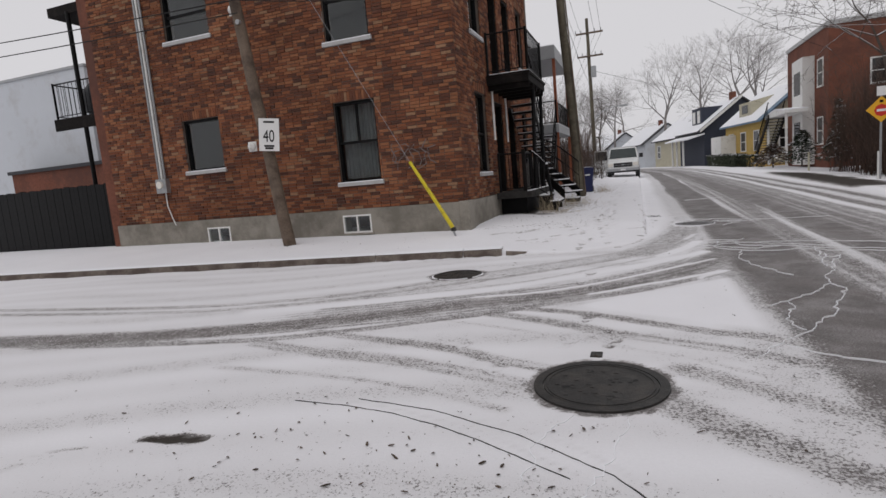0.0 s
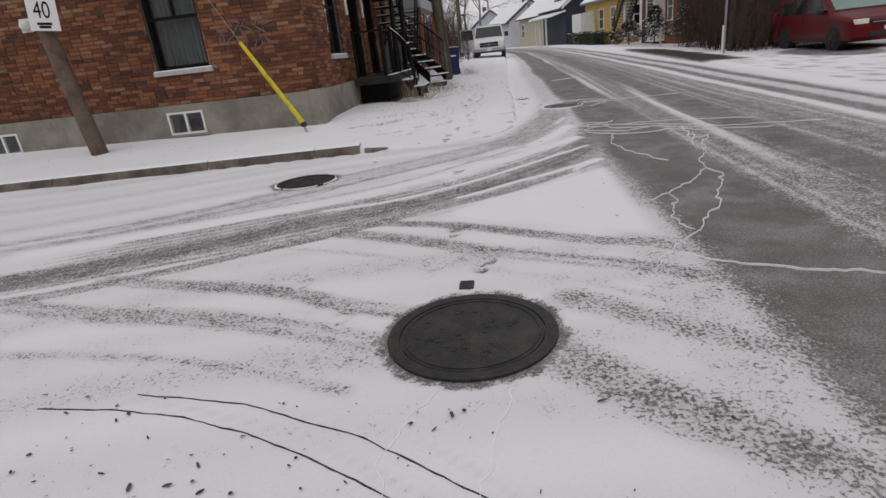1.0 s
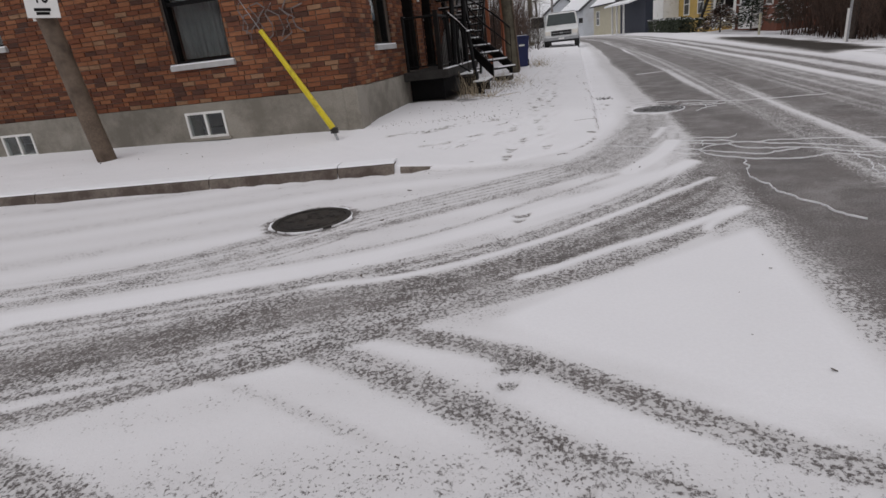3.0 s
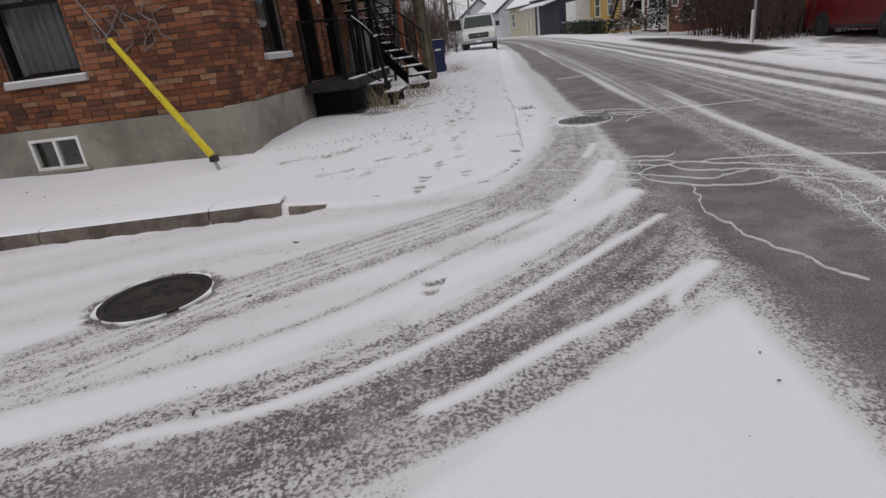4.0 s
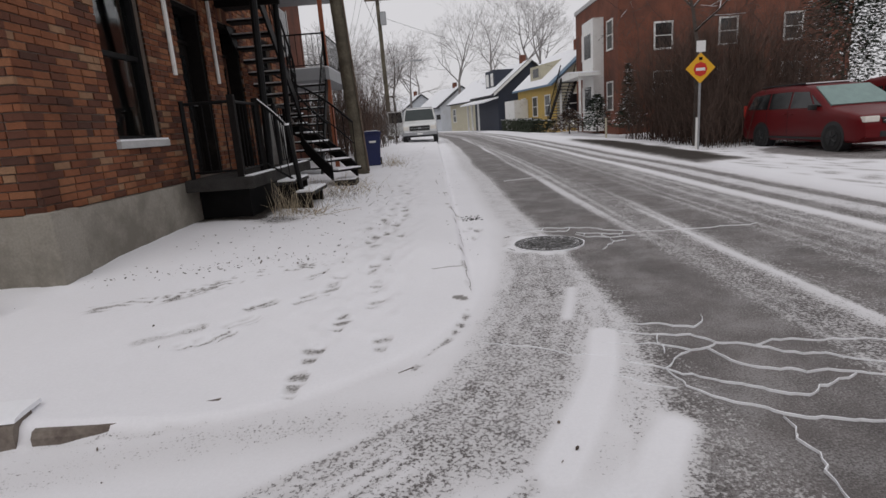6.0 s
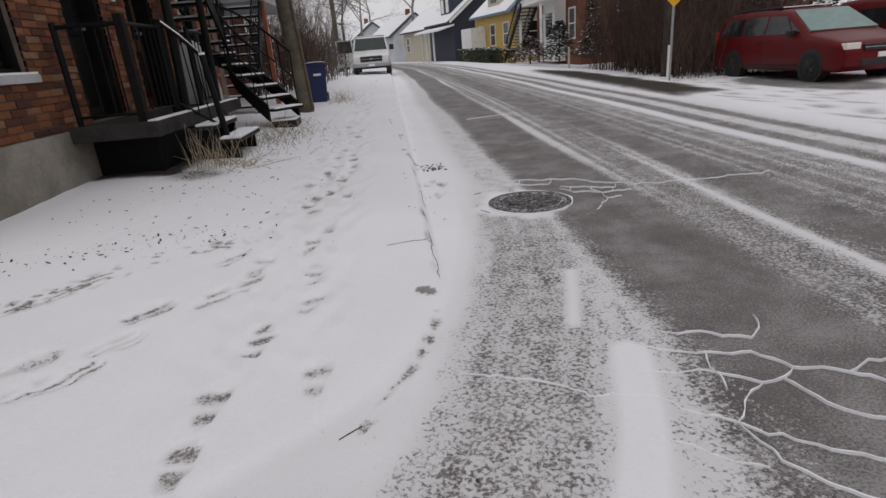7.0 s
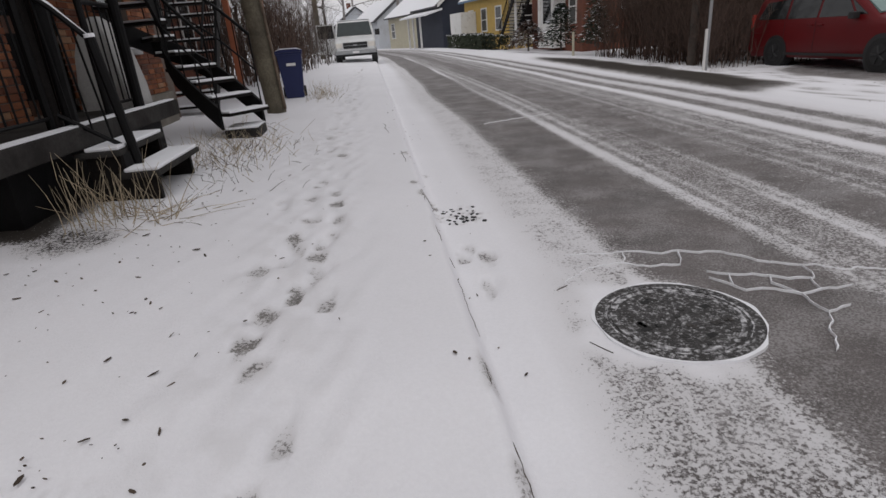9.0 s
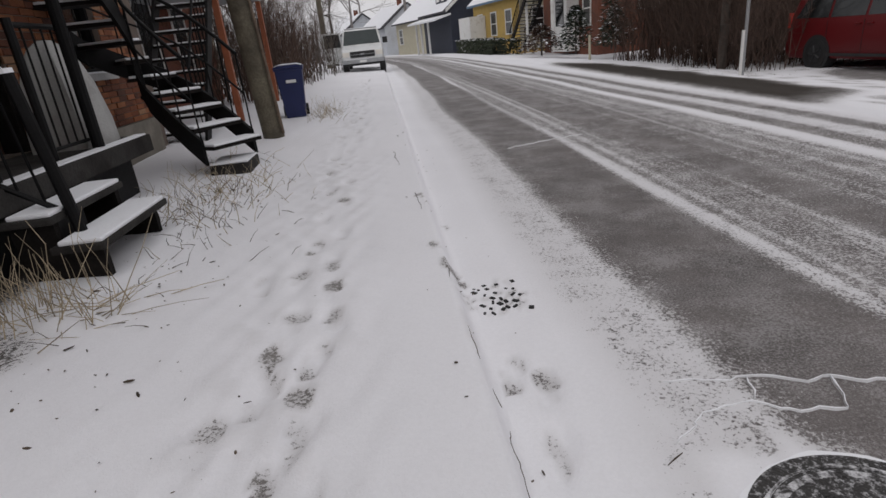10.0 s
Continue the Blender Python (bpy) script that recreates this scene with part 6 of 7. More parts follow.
cargo_outline = [(0.05, 0.38), (0.0, 0.52), (0.0, 0.80), (0.04, 1.05), (0.12, 1.14), (0.75, 1.26), (0.86, 1.30), (1.20, 1.66), (1.48, 1.95), (1.70, 2.04), (2.6, 2.09), (5.2, 2.09), (5.42, 2.0), (5.5, 1.5), (5.5, 0.5), (5.4, 0.38)]
cargo = dict(
    floor=0.50,
    side_glass=[[(1.25, 1.28), (1.62, 1.80), (2.15, 1.82), (2.15, 1.28)]], side_mat=CAR_GLASS,
    trim=[[(1.3, 0.5), (4.2, 0.5), (4.2, 0.58), (1.3, 0.58)]], trim_mat=GREY_PAINT,
    screens=[("windscreen", (0.90, 1.33), (1.50, 1.95), 0.90, 0.87, DARK_SCREEN)],
    wheels=(0.95, 4.45), wheel_r=0.36, rim=STEEL,
    boxes=[("grille", -0.58, 0.58, -0.045, 0.06, 0.76, 1.03, TRIM, False), ("grille_bar", -0.56, 0.56, -0.06, -0.04, 0.88, 0.90, STEEL, False), ("badge", -0.09, 0.09, -0.065, -0.04, 0.86, 0.93, STEEL, False),
           ("headlight", 0.62, 0.94, -0.005, 0.12, 0.80, 1.02, GLAZE_LAMP, True), ("bumper", -0.99, 0.99, -0.09, 0.10, 0.50, 0.68, STEEL, False), ("valance", -0.9, 0.9, -0.02, 0.2, 0.40, 0.50, TRIM, False), ("number_plate", -0.16, 0.16, -0.10, -0.08, 0.53, 0.63, SIGN_WHITE, False),
           ("mirror", 1.02, 1.26, 1.15, 1.27, 1.30, 1.58, TRIM, True), ("roof_snow", -0.8, 0.8, 1.9, 5.2, 2.085, 2.115, SNOW, False), ("bumper_snow", -0.8, 0.5, -0.085, 0.0, 0.68, 0.70, SNOW, False)])
cvan = vehicle("cargo_van", "white cargo van parked half on the walk, side door open", (-0.83, 38.2, 0.30), 0, cargo_outline, 2.0, 1.1, 2.05, 0.12, WHITE_CAR, CAR_GLASS, cargo)
door = part("open_door", box(-1.86, -0.98, 1.18, 1.25, 0.55, 1.28), WHITE_CAR, cvan, "front side door standing open", bevel=0.02)
part("door_frame", box(-1.86, -1.80, 1.19, 1.24, 1.28, 1.95), WHITE_CAR, door)
part("door_frame", box(-1.80, -0.98, 1.19, 1.24, 1.88, 1.95), WHITE_CAR, door)
part("door_frame", box(-1.04, -0.98, 1.19, 1.24, 1.28, 1.88), WHITE_CAR, door)
part("door_window", box(-1.80, -1.04, 1.21, 1.22, 1.28, 1.88), CAR_GLASS, door)


# ---- behind the fence beside the corner house ----
fence = thing("board_fence", "black board fence beside the brick house", "fence")
for k in range(34):
    x0 = -12.86 - 0.16 * (k + 1)
    part("board", box(x0, x0 + 0.152, 10.90 + 0.004 * (k % 2), 10.93 + 0.004 * (k % 2), 0.12, 1.93 + 0.012 * math.sin(k * 2.1)), BLACK, fence)
for z in (0.5, 1.6):
    part("rail", box(-18.3, -12.86, 10.94, 11.0, z, z + 0.09), BLACK, fence)
for k in range(4):
    part("post", box(-12.95 - 1.78 * k, -12.86 - 1.78 * k, 10.94, 11.04, 0, 1.95), BLACK, fence)
garage = thing("garage", "low orange brick garage behind the fence", "garage", kind="structure")
part("wall", box(-24.0, -16.5, 15.6, 20.0, 0, 2.95), FAR_BRICK, garage)
part("roof", box(-24.1, -16.4, 15.5, 20.1, 2.95, 3.08), ROOF_DARK, garage)
part("door", box(-18.6, -17.5, 15.55, 15.6, 0.2, 2.2), BROWN_DOOR, garage)
annex = thing("pale_building", "tall pale grey rendered building with a blank wall", "building", kind="structure")
part("wall", box(-34.0, -20.3, 16.6, 26.0, 0, 6.9), GREY_WALL, annex)
part("parapet", box(-34.05, -20.25, 16.55, 26.05, 6.9, 7.0), GREY_PAINT, annex)
gallery = thing("rear_gallery", "dark iron rear balcony with a covered barbecue on it", "balcony")
part("deck", box(-15.9, WX0 - 0.31, 11.9, 14.2, 3.86, 3.96), GREY_PAINT, gallery)
part("fascia", box(-15.9, WX0 - 0.31, 11.86, 11.9, 3.62, 3.95), BLACK_WOOD, gallery)
part("deck", box(-15.5, WX0 - 0.31, 11.9, 14.2, 6.75, 7.0), BLACK_WOOD, gallery)
railing(gallery, (-15.85, 11.95, 0), (-12.9, 11.95, 0), 3.96, 4.95, 0.15)
railing(gallery, (-15.85, 11.95, 0), (-15.85, 14.1, 0), 3.96, 4.95, 0.15)
part("column", rod((-14.75, 11.92, 0), (-14.75, 11.92, 6.8), 0.06, n=10), BLACK, gallery)
grill = thing("covered_barbecue", "barbecue under a sagging black cover on the rear balcony", "barbecue", (-14.7, 12.6, 3.96))
bm = bmesh.new()
bmesh.ops.create_uvsphere(bm, u_segments=20, v_segments=12, radius=0.6)
for v in bm.verts:
    v.co.z = max(-0.5, v.co.z) + 0.5
    v.co.x *= 1.15 + 0.06 * math.sin(7 * v.co.z + 4 * v.co.y)
    v.co.y *= 0.8
part("cover", bm, COVER_CLOTH, grill, smooth=True)

# ---- the next house along, with its own stair and galleries ----
nb = thing("neighbour_house", "brick house with stacked galleries behind the utility pole", "house", kind="structure")
part("wall", box(-13.0, -4.6, 19.6, 27.5, -0.2, 6.9), FAR_BRICK, nb)
part("roof", box(-13.1, -4.5, 19.5, 27.6, 6.9, 7.1), ROOF_DARK, nb)
for y in (20.6, 22.6, 24.6):
    for z in (0.9, 3.3):
        w = part("window", box(-4.605, -4.585, y, y + 0.8, z + 0.5, z + 1.9), CAR_GLASS, nb)
        part("frame", box(-4.60, -4.57, y - 0.06, y, z + 0.44, z + 1.96), WHITE_PAINT, w)
        part("frame", box(-4.60, -4.57, y + 0.8, y + 0.86, z + 0.44, z + 1.96), WHITE_PAINT, w)
for z, t in ((2.62, 0.3), (5.25, 0.45)):
    part("gallery_deck", box(-4.58, -2.6, 20.9, 24.8, z, z + t), GREY_PAINT, nb)
    part("gallery_snow", box(-4.5, -2.62, 20.92, 24.78, z + t, z + t + 0.03), SNOW, nb)
for y in (20.98, 24.7):
    part("gallery_post", box(-2.72, -2.62, y, y + 0.1, 0.2, 5.25), ORANGE_WOOD, nb)
gal = thing("gallery_railing", "thin pale railing on the neighbour gallery", "railing")
railing(gal, (-4.5, 20.95, 0), (-2.67, 20.95, 0), 2.92, 3.75, 0.14)
railing(gal, (-2.67, 20.95, 0), (-2.67, 24.75, 0), 2.92, 3.75, 0.14)
flight = thing("straight_stair", "dark straight outside stair with snowy treads", "stairs")
for k in range(11):
    y, z = 18.95 + 0.19 * k, 0.52 + 0.2 * k
    part("tread", box(-3.5, -2.72, y, y + 0.25, z - 0.035, z), BLACK_WOOD, flight)
    part("tread_snow", box(-3.48, -2.74, y + 0.01, y + 0.2, z, z + 0.02), SNOW, flight)
for x in (-3.53, -2.70):
    part("stringer", prism([(18.9, 0.30), (19.1, 0.30), (21.0, 2.45), (21.0, 2.75)], x - 0.02, x + 0.02, axis="x"), BLACK, flight)
    part("handrail", tube([(x, 18.98, 1.35), (x, 21.0, 3.5)], 0.02, 8), BLACK, flight)
    for k in range(12):
        part("baluster", rod((x, 19.0 + 0.17 * k, 0.45 + 0.18 * k), (x, 19.0 + 0.17 * k, 1.36 + 0.18 * k), 0.009, n=5), BLACK, flight)

# thing under a pale sheet at the end of the porch
sheet = thing("covered_furniture", "garden furniture under a pale snow-dusted sheet", "covered furniture", (-2.74, 15.78, PZ))
secs = []
for z, hx, hy in ((0.0, 0.28, 0.30), (0.2, 0.27, 0.29), (0.5, 0.22, 0.25), (0.66, 0.17, 0.2), (0.78, 0.11, 0.13), (0.84, 0.04, 0.05)):
    ring = []
    for k in range(28):
        a = 2 * math.pi * k / 28
        e = 1 + (0.05 * math.sin(6 * a + 1) + 0.03 * math.sin(11 * a)) * (1.2 - z * 0.6)
        c, s = math.cos(a), math.sin(a)
        f = 1 / max(abs(c), abs(s)) ** 0.7
        ring.append((hx * c * f * e, hy * s * f * e, z))
    secs.append(ring)
part("sheet", loft(secs), GREY_SHEET, sheet, smooth=True)


# ---- trees and shrubs ----
def branch(segs, rr, p, d, length, r, level, spread, droop=0.0, most=6):
    """Grow a bare limb and its twigs."""
    k = 4 if level < 2 else 3
    q = p
    for i in range(k):
        nxt = q + d * (length / k)
        ra, rb = r * (1 - 0.5 * i / k), r * (1 - 0.5 * (i + 1) / k)
        segs.append((q, nxt, ra, rb))
        q = nxt
        d = (d + Vector((rr.gauss(0, 0.13), rr.gauss(0, 0.13), rr.gauss(0.03 - droop, 0.09)))).normalized()
        if level < most and i > 0:
            for _ in range(1 if level > 2 else rr.choice((1, 2))):
                side = Vector((rr.gauss(0, 1), rr.gauss(0, 1), rr.gauss(0.15, 0.6))).normalized()
                nd = (d * (1 - spread) + side * spread).normalized()
                branch(segs, rr, q, nd, length * rr.uniform(0.5, 0.78), rb * rr.uniform(0.5, 0.7), level + 1, spread, droop, most)
    if level < most:
        branch(segs, rr, q, d, length * 0.6, rb * 0.8, level + 1, spread, droop, most)


def bare_tree(label, at, high, seed, thick=0.16, spread=0.5, material=None, snow=False, most=4, droop=0.0, clear=0.3):
    rr = random.Random(seed)
    t = thing("bare_tree", label, "tree", (at[0], at[1], at[2] - 0.05))
    segs = []
    branch(segs, rr, Vector((0, 0, high * clear)), Vector((0, 0, 1)), high * 0.36, thick * 0.8, 0, spread, droop, most)
    tr = tube([(0, 0, -0.2), (0.02 * high * 0.1, 0, high * clear * 0.5), (0, 0, high * clear)], thick * 1.15, 10, r_end=thick * 0.82)
    part("trunk", tr, material or BARK, t, smooth=True)
    segment_mesh("crown", [(a, b, max(c, 0.006), max(e, 0.005)) for a, b, c, e in segs], material or BARK, t)
    if snow:
        up = []
        for a, b, c, e in segs:
            d = (b - a).normalized()
            if abs(d.z) < 0.8 and c > 0.004:
                c2 = max(c, 0.008)
                up.append((a + Vector((0, 0, c2 * 0.75)), b + Vector((0, 0, c2 * 0.7)), c2 * 0.75, c2 * 0.65))
        tagged(segment_mesh("snow_layer", up, SNOW, t), kind="stuff")
    return t


def thicket(name, label, x0, x1, y0, y1, high, count, seed, material, forks=5, thick=0.012, keep=None):
    """A dense bare shrub: many stems with fine side twigs."""
    rr = random.Random(seed)
    segs = []
    for _ in range(count):
        x, y = rr.uniform(x0, x1), rr.uniform(y0, y1)
        if keep and not keep(x, y):
            continue
        p = Vector((x, y, ground_z(x, y) - 0.05))
        h = high * rr.uniform(0.55, 1.05)
        d = Vector((rr.gauss(0, 0.13), rr.gauss(0, 0.13), 1)).normalized()
        for k in range(5):
            q = p + d * h / 5
            r = thick * (1 - k / 6)
            segs.append((p, q, r, r * 0.85))
            p = q
            d = (d + Vector((rr.gauss(0, 0.14), rr.gauss(0, 0.14), 0))).normalized()
            for _ in range(forks if k else 2):
                e = (d + Vector((rr.gauss(0, 0.6), rr.gauss(0, 0.6), rr.gauss(0, 0.3)))).normalized()
                m = p + e * rr.uniform(0.2, 0.5)
                segs.append((p, m, r * 0.45, r * 0.3))
                segs.append((m, m + (e + Vector((rr.gauss(0, 0.5), rr.gauss(0, 0.5), rr.gauss(0.1, 0.3)))).normalized() * rr.uniform(0.12, 0.35), r * 0.3, r * 0.15))
    t = thing(name, label, "shrub")
    tagged(segment_mesh("twig_mass", segs, material, t), kind="stuff")
    return t


bare_tree("bare street tree with snow along its spreading limbs", (8.9, 25.2, ground_z(8.9, 25.2)), 8.2, 11, 0.12, 0.62, BARK, True, 5, 0.02, 0.28)
thicket("tall_thicket", "tall dense reddish-brown bare thicket before the brick building", 9.1, 13.5, 24.8, 33.0, 4.7, 1000, 31, TWIG_RED, 6, 0.015, lambda x, y: x - 9.1 > (y - 33) * -0.02)
thicket("tall_thicket", "leafless brown shrubs at the foot of the thicket", 8.6, 11.5, 23.6, 27.5, 2.2, 260, 32, TWIG_RED, 5, 0.012)
thicket("bare_shrub", "dark bare shrubs behind the utility pole", -5.2, -2.4, 24.5, 33.0, 3.1, 330, 33, TWIG_RED, 5, 0.014)
thicket("bare_shrub", "low tangled shrub by the parked van", -4.0, -2.0, 33.0, 42.0, 2.6, 120, 34, BARK, 5, 0.014)
bare_tree("bare tree beyond the parked van", (-2.9, 50.0, 0.45), 7.5, 41, 0.14, 0.6, BARK, True, 4, 0.02, 0.25)
bare_tree("bare garden tree behind the pole", (-4.6, 31.0, 0.35), 4.6, 42, 0.10, 0.6, BARK, True, 4, 0.03, 0.22)
# these far trees take the bark colour that imitates haze
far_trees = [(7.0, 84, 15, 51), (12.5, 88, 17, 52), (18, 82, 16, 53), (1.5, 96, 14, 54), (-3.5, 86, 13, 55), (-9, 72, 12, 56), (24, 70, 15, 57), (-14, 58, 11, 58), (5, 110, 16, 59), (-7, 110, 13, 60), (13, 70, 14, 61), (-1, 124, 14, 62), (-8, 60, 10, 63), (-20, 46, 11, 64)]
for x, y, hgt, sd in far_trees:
    bare_tree("leafless far tree, its bark paled for haze", (x + float(bend(y)) * 0.6, y, 0.4), hgt, sd, 0.02 * hgt, 0.5, BARK_HAZED, False, 5, 0.0, 0.25)


def evergreen(label, at, high, wide, seed, count=900, material=None):
    """A conifer or bush of many small needled sprays with dustings of snow."""
    rr = random.Random(seed)
    t = thing("evergreen_bush", label, "bush", at)
    part("trunk", tube([(0, 0, -0.1), (0, 0, high * 0.9)], 0.05, 7, r_end=0.015), BARK, t)
    bm, bs = bmesh.new(), bmesh.new()
    for _ in range(count):
        f = rr.random() ** 0.8
        z = high * (0.05 + 0.95 * f)
        rad = wide * (1 - f) ** 0.7 * math.sqrt(rr.random()) * rr.uniform(0.8, 1.12) + 0.03
        a = rr.uniform(0, 6.28)
        c = Vector((rad * math.cos(a), rad * math.sin(a), z))
        s = rr.uniform(0.07, 0.17)
        d = Vector((math.cos(a), math.sin(a), rr.uniform(-0.35, 0.3))).normalized()
        n = d.cross(Vector((rr.gauss(0, 0.3), rr.gauss(0, 0.3), 1))).normalized()
        up = n.cross(d)
        b = bs if rr.random() < 0.13 and up.z > 0 else bm
        w = c + (up * 0.015 if b is bs else Vector())
        vs = [b.verts.new(w - n * s * 0.45), b.verts.new(w + d * s * 1.3 - n * 0.1 * s), b.verts.new(w + n * s * 0.45), b.verts.new(w - d * s * 0.3 + up * 0.03)]
        b.faces.new(vs[:3])
        b.faces.new((vs[0], vs[2], vs[3]))
    tagged(part("foliage", bm, material or EVERGREEN, t), kind="stuff")
    tagged(part("snow_dusting", bs, SNOW, t), kind="stuff")
    return t


evergreen("large dark evergreen with snow on its sprays", (16.6, 29.0, -0.1), 7.2, 3.2, 71, 10000)
evergreen("snow-dusted evergreen bush before the brick porch", (8.7, 36.0, 0.35), 1.9, 0.95, 72, 1300)
evergreen("snow-dusted evergreen bush before the brick porch", (9.9, 34.5, 0.35), 1.7, 0.85, 73, 1100)
evergreen("rounded leafless mound shrub by the wooden stair", (7.7, 38.0, 0.35), 1.3, 1.2, 74, 1200, TWIG_RED)
evergreen("small dark conifer against the far brick wall", (10.6, 36.6, 0.35), 3.4, 0.6, 75, 1000)


def clipped_hedge(label, p, q, high, deep, seed, count):
    rr = random.Random(seed)
    t = thing("clipped_hedge", label, "hedge")
    p, q = Vector((*p, 0)), Vector((*q, 0))
    d = (q - p)
    n = Vector((-d.y, d.x, 0)).normalized()
    bm, bs = bmesh.new(), bmesh.new()
    for _ in range(count):
        f, u, z = rr.random(), rr.uniform(-1, 1), rr.random()
        if rr.random() < 0.5:
            u = math.copysign(1, u) * rr.uniform(0.85, 1.05)
        elif rr.random() < 0.5:
            z = rr.uniform(0.9, 1.03)
        c = p + d * f + n * (u * deep / 2)
        c.z = ground_z(c.x, c.y) + z * high
        s = rr.uniform(0.04, 0.09)
        a = Vector((rr.gauss(0, 1), rr.gauss(0, 1), rr.gauss(0, 0.7))).normalized()
        b = a.cross(Vector((rr.gauss(0, 1), rr.gauss(0, 1), rr.gauss(0, 1)))).normalized()
        k = bs if z > 0.92 and rr.random() < 0.35 else bm
        k.faces.new([k.verts.new(c + a * s), k.verts.new(c + b * s * 0.7), k.verts.new(c - a * s), k.verts.new(c - b * s * 0.7)])
    tagged(part("foliage", bm, HEDGE, t), kind="stuff")
    tagged(part("snow_dusting", bs, SNOW, t), kind="stuff")


clipped_hedge("low clipped dark hedge before the yellow house", (7.1, 45.0), (6.5, 56.0), 0.95, 0.9, 81, 5200)
clipped_hedge("low clipped hedge by the front path", (6.6, 47.0), (9.0, 47.2), 0.9, 0.6, 82, 1600)


# ---- houses across the street ----
def simple_window(parent, at, w, h, rz, frame_mat=None):
    """Framed window, seen from far: frame, glass and sill as parts. at: centre; rz: way that it faces."""
    m = Matrix.Translation(at) @ pose(0, 0, 0, 0, 0, rz)

    def put(nm, b, material, par):
        bmesh.ops.transform(b, matrix=m, verts=b.verts)
        return part(nm, b, material, par)

    win = put("window", box(-w / 2, w / 2, -0.02, 0.05, -h / 2, h / 2), CAR_GLASS, parent)
    f = 0.09
    fm = frame_mat or WHITE_PAINT
    put("frame", box(-w / 2 - f, -w / 2, -0.05, 0.05, -h / 2 - f, h / 2 + f), fm, win)
    put("frame", box(w / 2, w / 2 + f, -0.05, 0.05, -h / 2 - f, h / 2 + f), fm, win)
    put("frame", box(-w / 2, w / 2, -0.05, 0.05, h / 2, h / 2 + f), fm, win)
    put("sill", box(-w / 2, w / 2, -0.09, 0.05, -h / 2 - f, -h / 2), fm, win)
    put("meeting_rail", box(-w / 2, w / 2, -0.04, 0.05, -0.03, 0.03), fm, win)
    return win


flats = thing("brick_apartments", "long red brick apartment building behind the thicket", "apartment building", kind="structure")
part("wall", box(10.5, 23.5, 38.0, 47.0, -0.2, 8.0), FAR_BRICK, flats)
part("cornice", box(10.42, 23.58, 37.92, 47.08, 8.0, 8.25), STONE_SILL, flats)
part("roof_snow", box(10.5, 23.5, 38.0, 47.0, 8.25, 8.3), SNOW, flats)
for x in (13.0, 16.6, 20.2):
    for z in (2.6, 5.2):
        simple_window(flats, (x, 38.0, z), 0.9, 1.3, 0)
for y in (39.4, 44.8):
    for z in (2.2, 5.6):
        simple_window(flats, (10.5, y, z), 0.95, 1.5, -90)
bay = part("bay", box(9.85, 10.495, 40.6, 43.0, 0.2, 6.8), WHITE_PAINT, flats, "pale boarded bay window")
for z in (2.2, 5.3):
    part("glass", box(9.835, 9.85, 41.1, 42.5, z - 0.7, z + 0.7), CAR_GLASS, bay)
canopy = thing("porch_roof", "pale porch roof with snow over the apartment entrance", "porch roof")
part("roof", prism([(39.2, 3.45), (44.6, 3.45), (44.6, 3.62), (41.9, 3.85), (39.2, 3.62)], 8.6, 9.84, axis="x"), WHITE_PAINT, canopy)
part("roof_snow", prism([(39.2, 3.625), (41.9, 3.855), (44.6, 3.625), (44.6, 3.68), (41.9, 3.91), (39.2, 3.68)], 8.58, 9.84, axis="x"), SNOW, canopy)
for y in (39.4, 44.3):
    part("post", box(8.66, 8.78, y, y + 0.12, 0.3, 3.45), WHITE_PAINT, canopy)
steps2 = thing("wooden_stair", "brown wooden outside stair up to the porch roof", "stairs")
for k in range(16):
    y, z = 48.2 - 0.3 * k, 0.55 + 0.19 * k
    part("tread", box(8.6, 9.5, y - 0.3, y, z - 0.04, z), BLACK_WOOD, steps2)
    part("tread_snow", box(8.62, 9.48, y - 0.27, y - 0.02, z, z + 0.02), SNOW, steps2)
for x in (8.56, 9.54):
    part("stringer", prism([(48.4, 0.3), (48.6, 0.6), (43.4, 3.7), (43.4, 3.3)], x - 0.03, x + 0.03, axis="x"), BLACK_WOOD, steps2)
    part("handrail", tube([(x, 48.3, 1.45), (x, 43.5, 4.5)], 0.035, 6), BLACK_WOOD, steps2)
    for k in range(14):
        part("baluster", rod((x, 48.2 - 0.34 * k, 0.55 + 0.21 * k), (x, 48.2 - 0.34 * k, 1.48 + 0.215 * k), 0.02, n=5), BLACK_WOOD, steps2)


def gable_house(name, label, at, rz, wide, deep, eave, ridge, wall_mat, roof_mat, snow_front=True, dormer=False):
    """A small house: x along the street front, y back from it; the ridge runs along x."""
    hs = thing(name, label, "house", at, rz, kind="structure")
    part("wall", prism([(0, -0.3), (deep, -0.3), (deep, eave), (deep / 2, ridge), (0, eave)], 0, wide, axis="x"), wall_mat, hs)
    for k, (a, b) in enumerate((((-0.45, eave - 0.42), (deep / 2, ridge)), ((deep + 0.4, eave - 0.38), (deep / 2, ridge)))):
        part("roof", prism([(a[0], a[1] + 0.02), (b[0], b[1] + 0.02), (b[0], b[1] + 0.16), (a[0], a[1] + 0.16)], -0.25, wide + 0.25, axis="x"), roof_mat, hs)
        part("roof_snow", prism([(a[0] + 0.02, a[1] + 0.165), (b[0], b[1] + 0.165), (b[0], b[1] + 0.20), (a[0] + 0.02, a[1] + 0.20)], -0.2, wide + (0.2 if k else -0.6), axis="x"), SNOW, hs)
    part("chimney", box(wide * 0.7, wide * 0.7 + 0.5, deep / 2 - 0.25, deep / 2 + 0.25, ridge - 0.4, ridge + 0.8), FAR_BRICK, hs)
    return hs


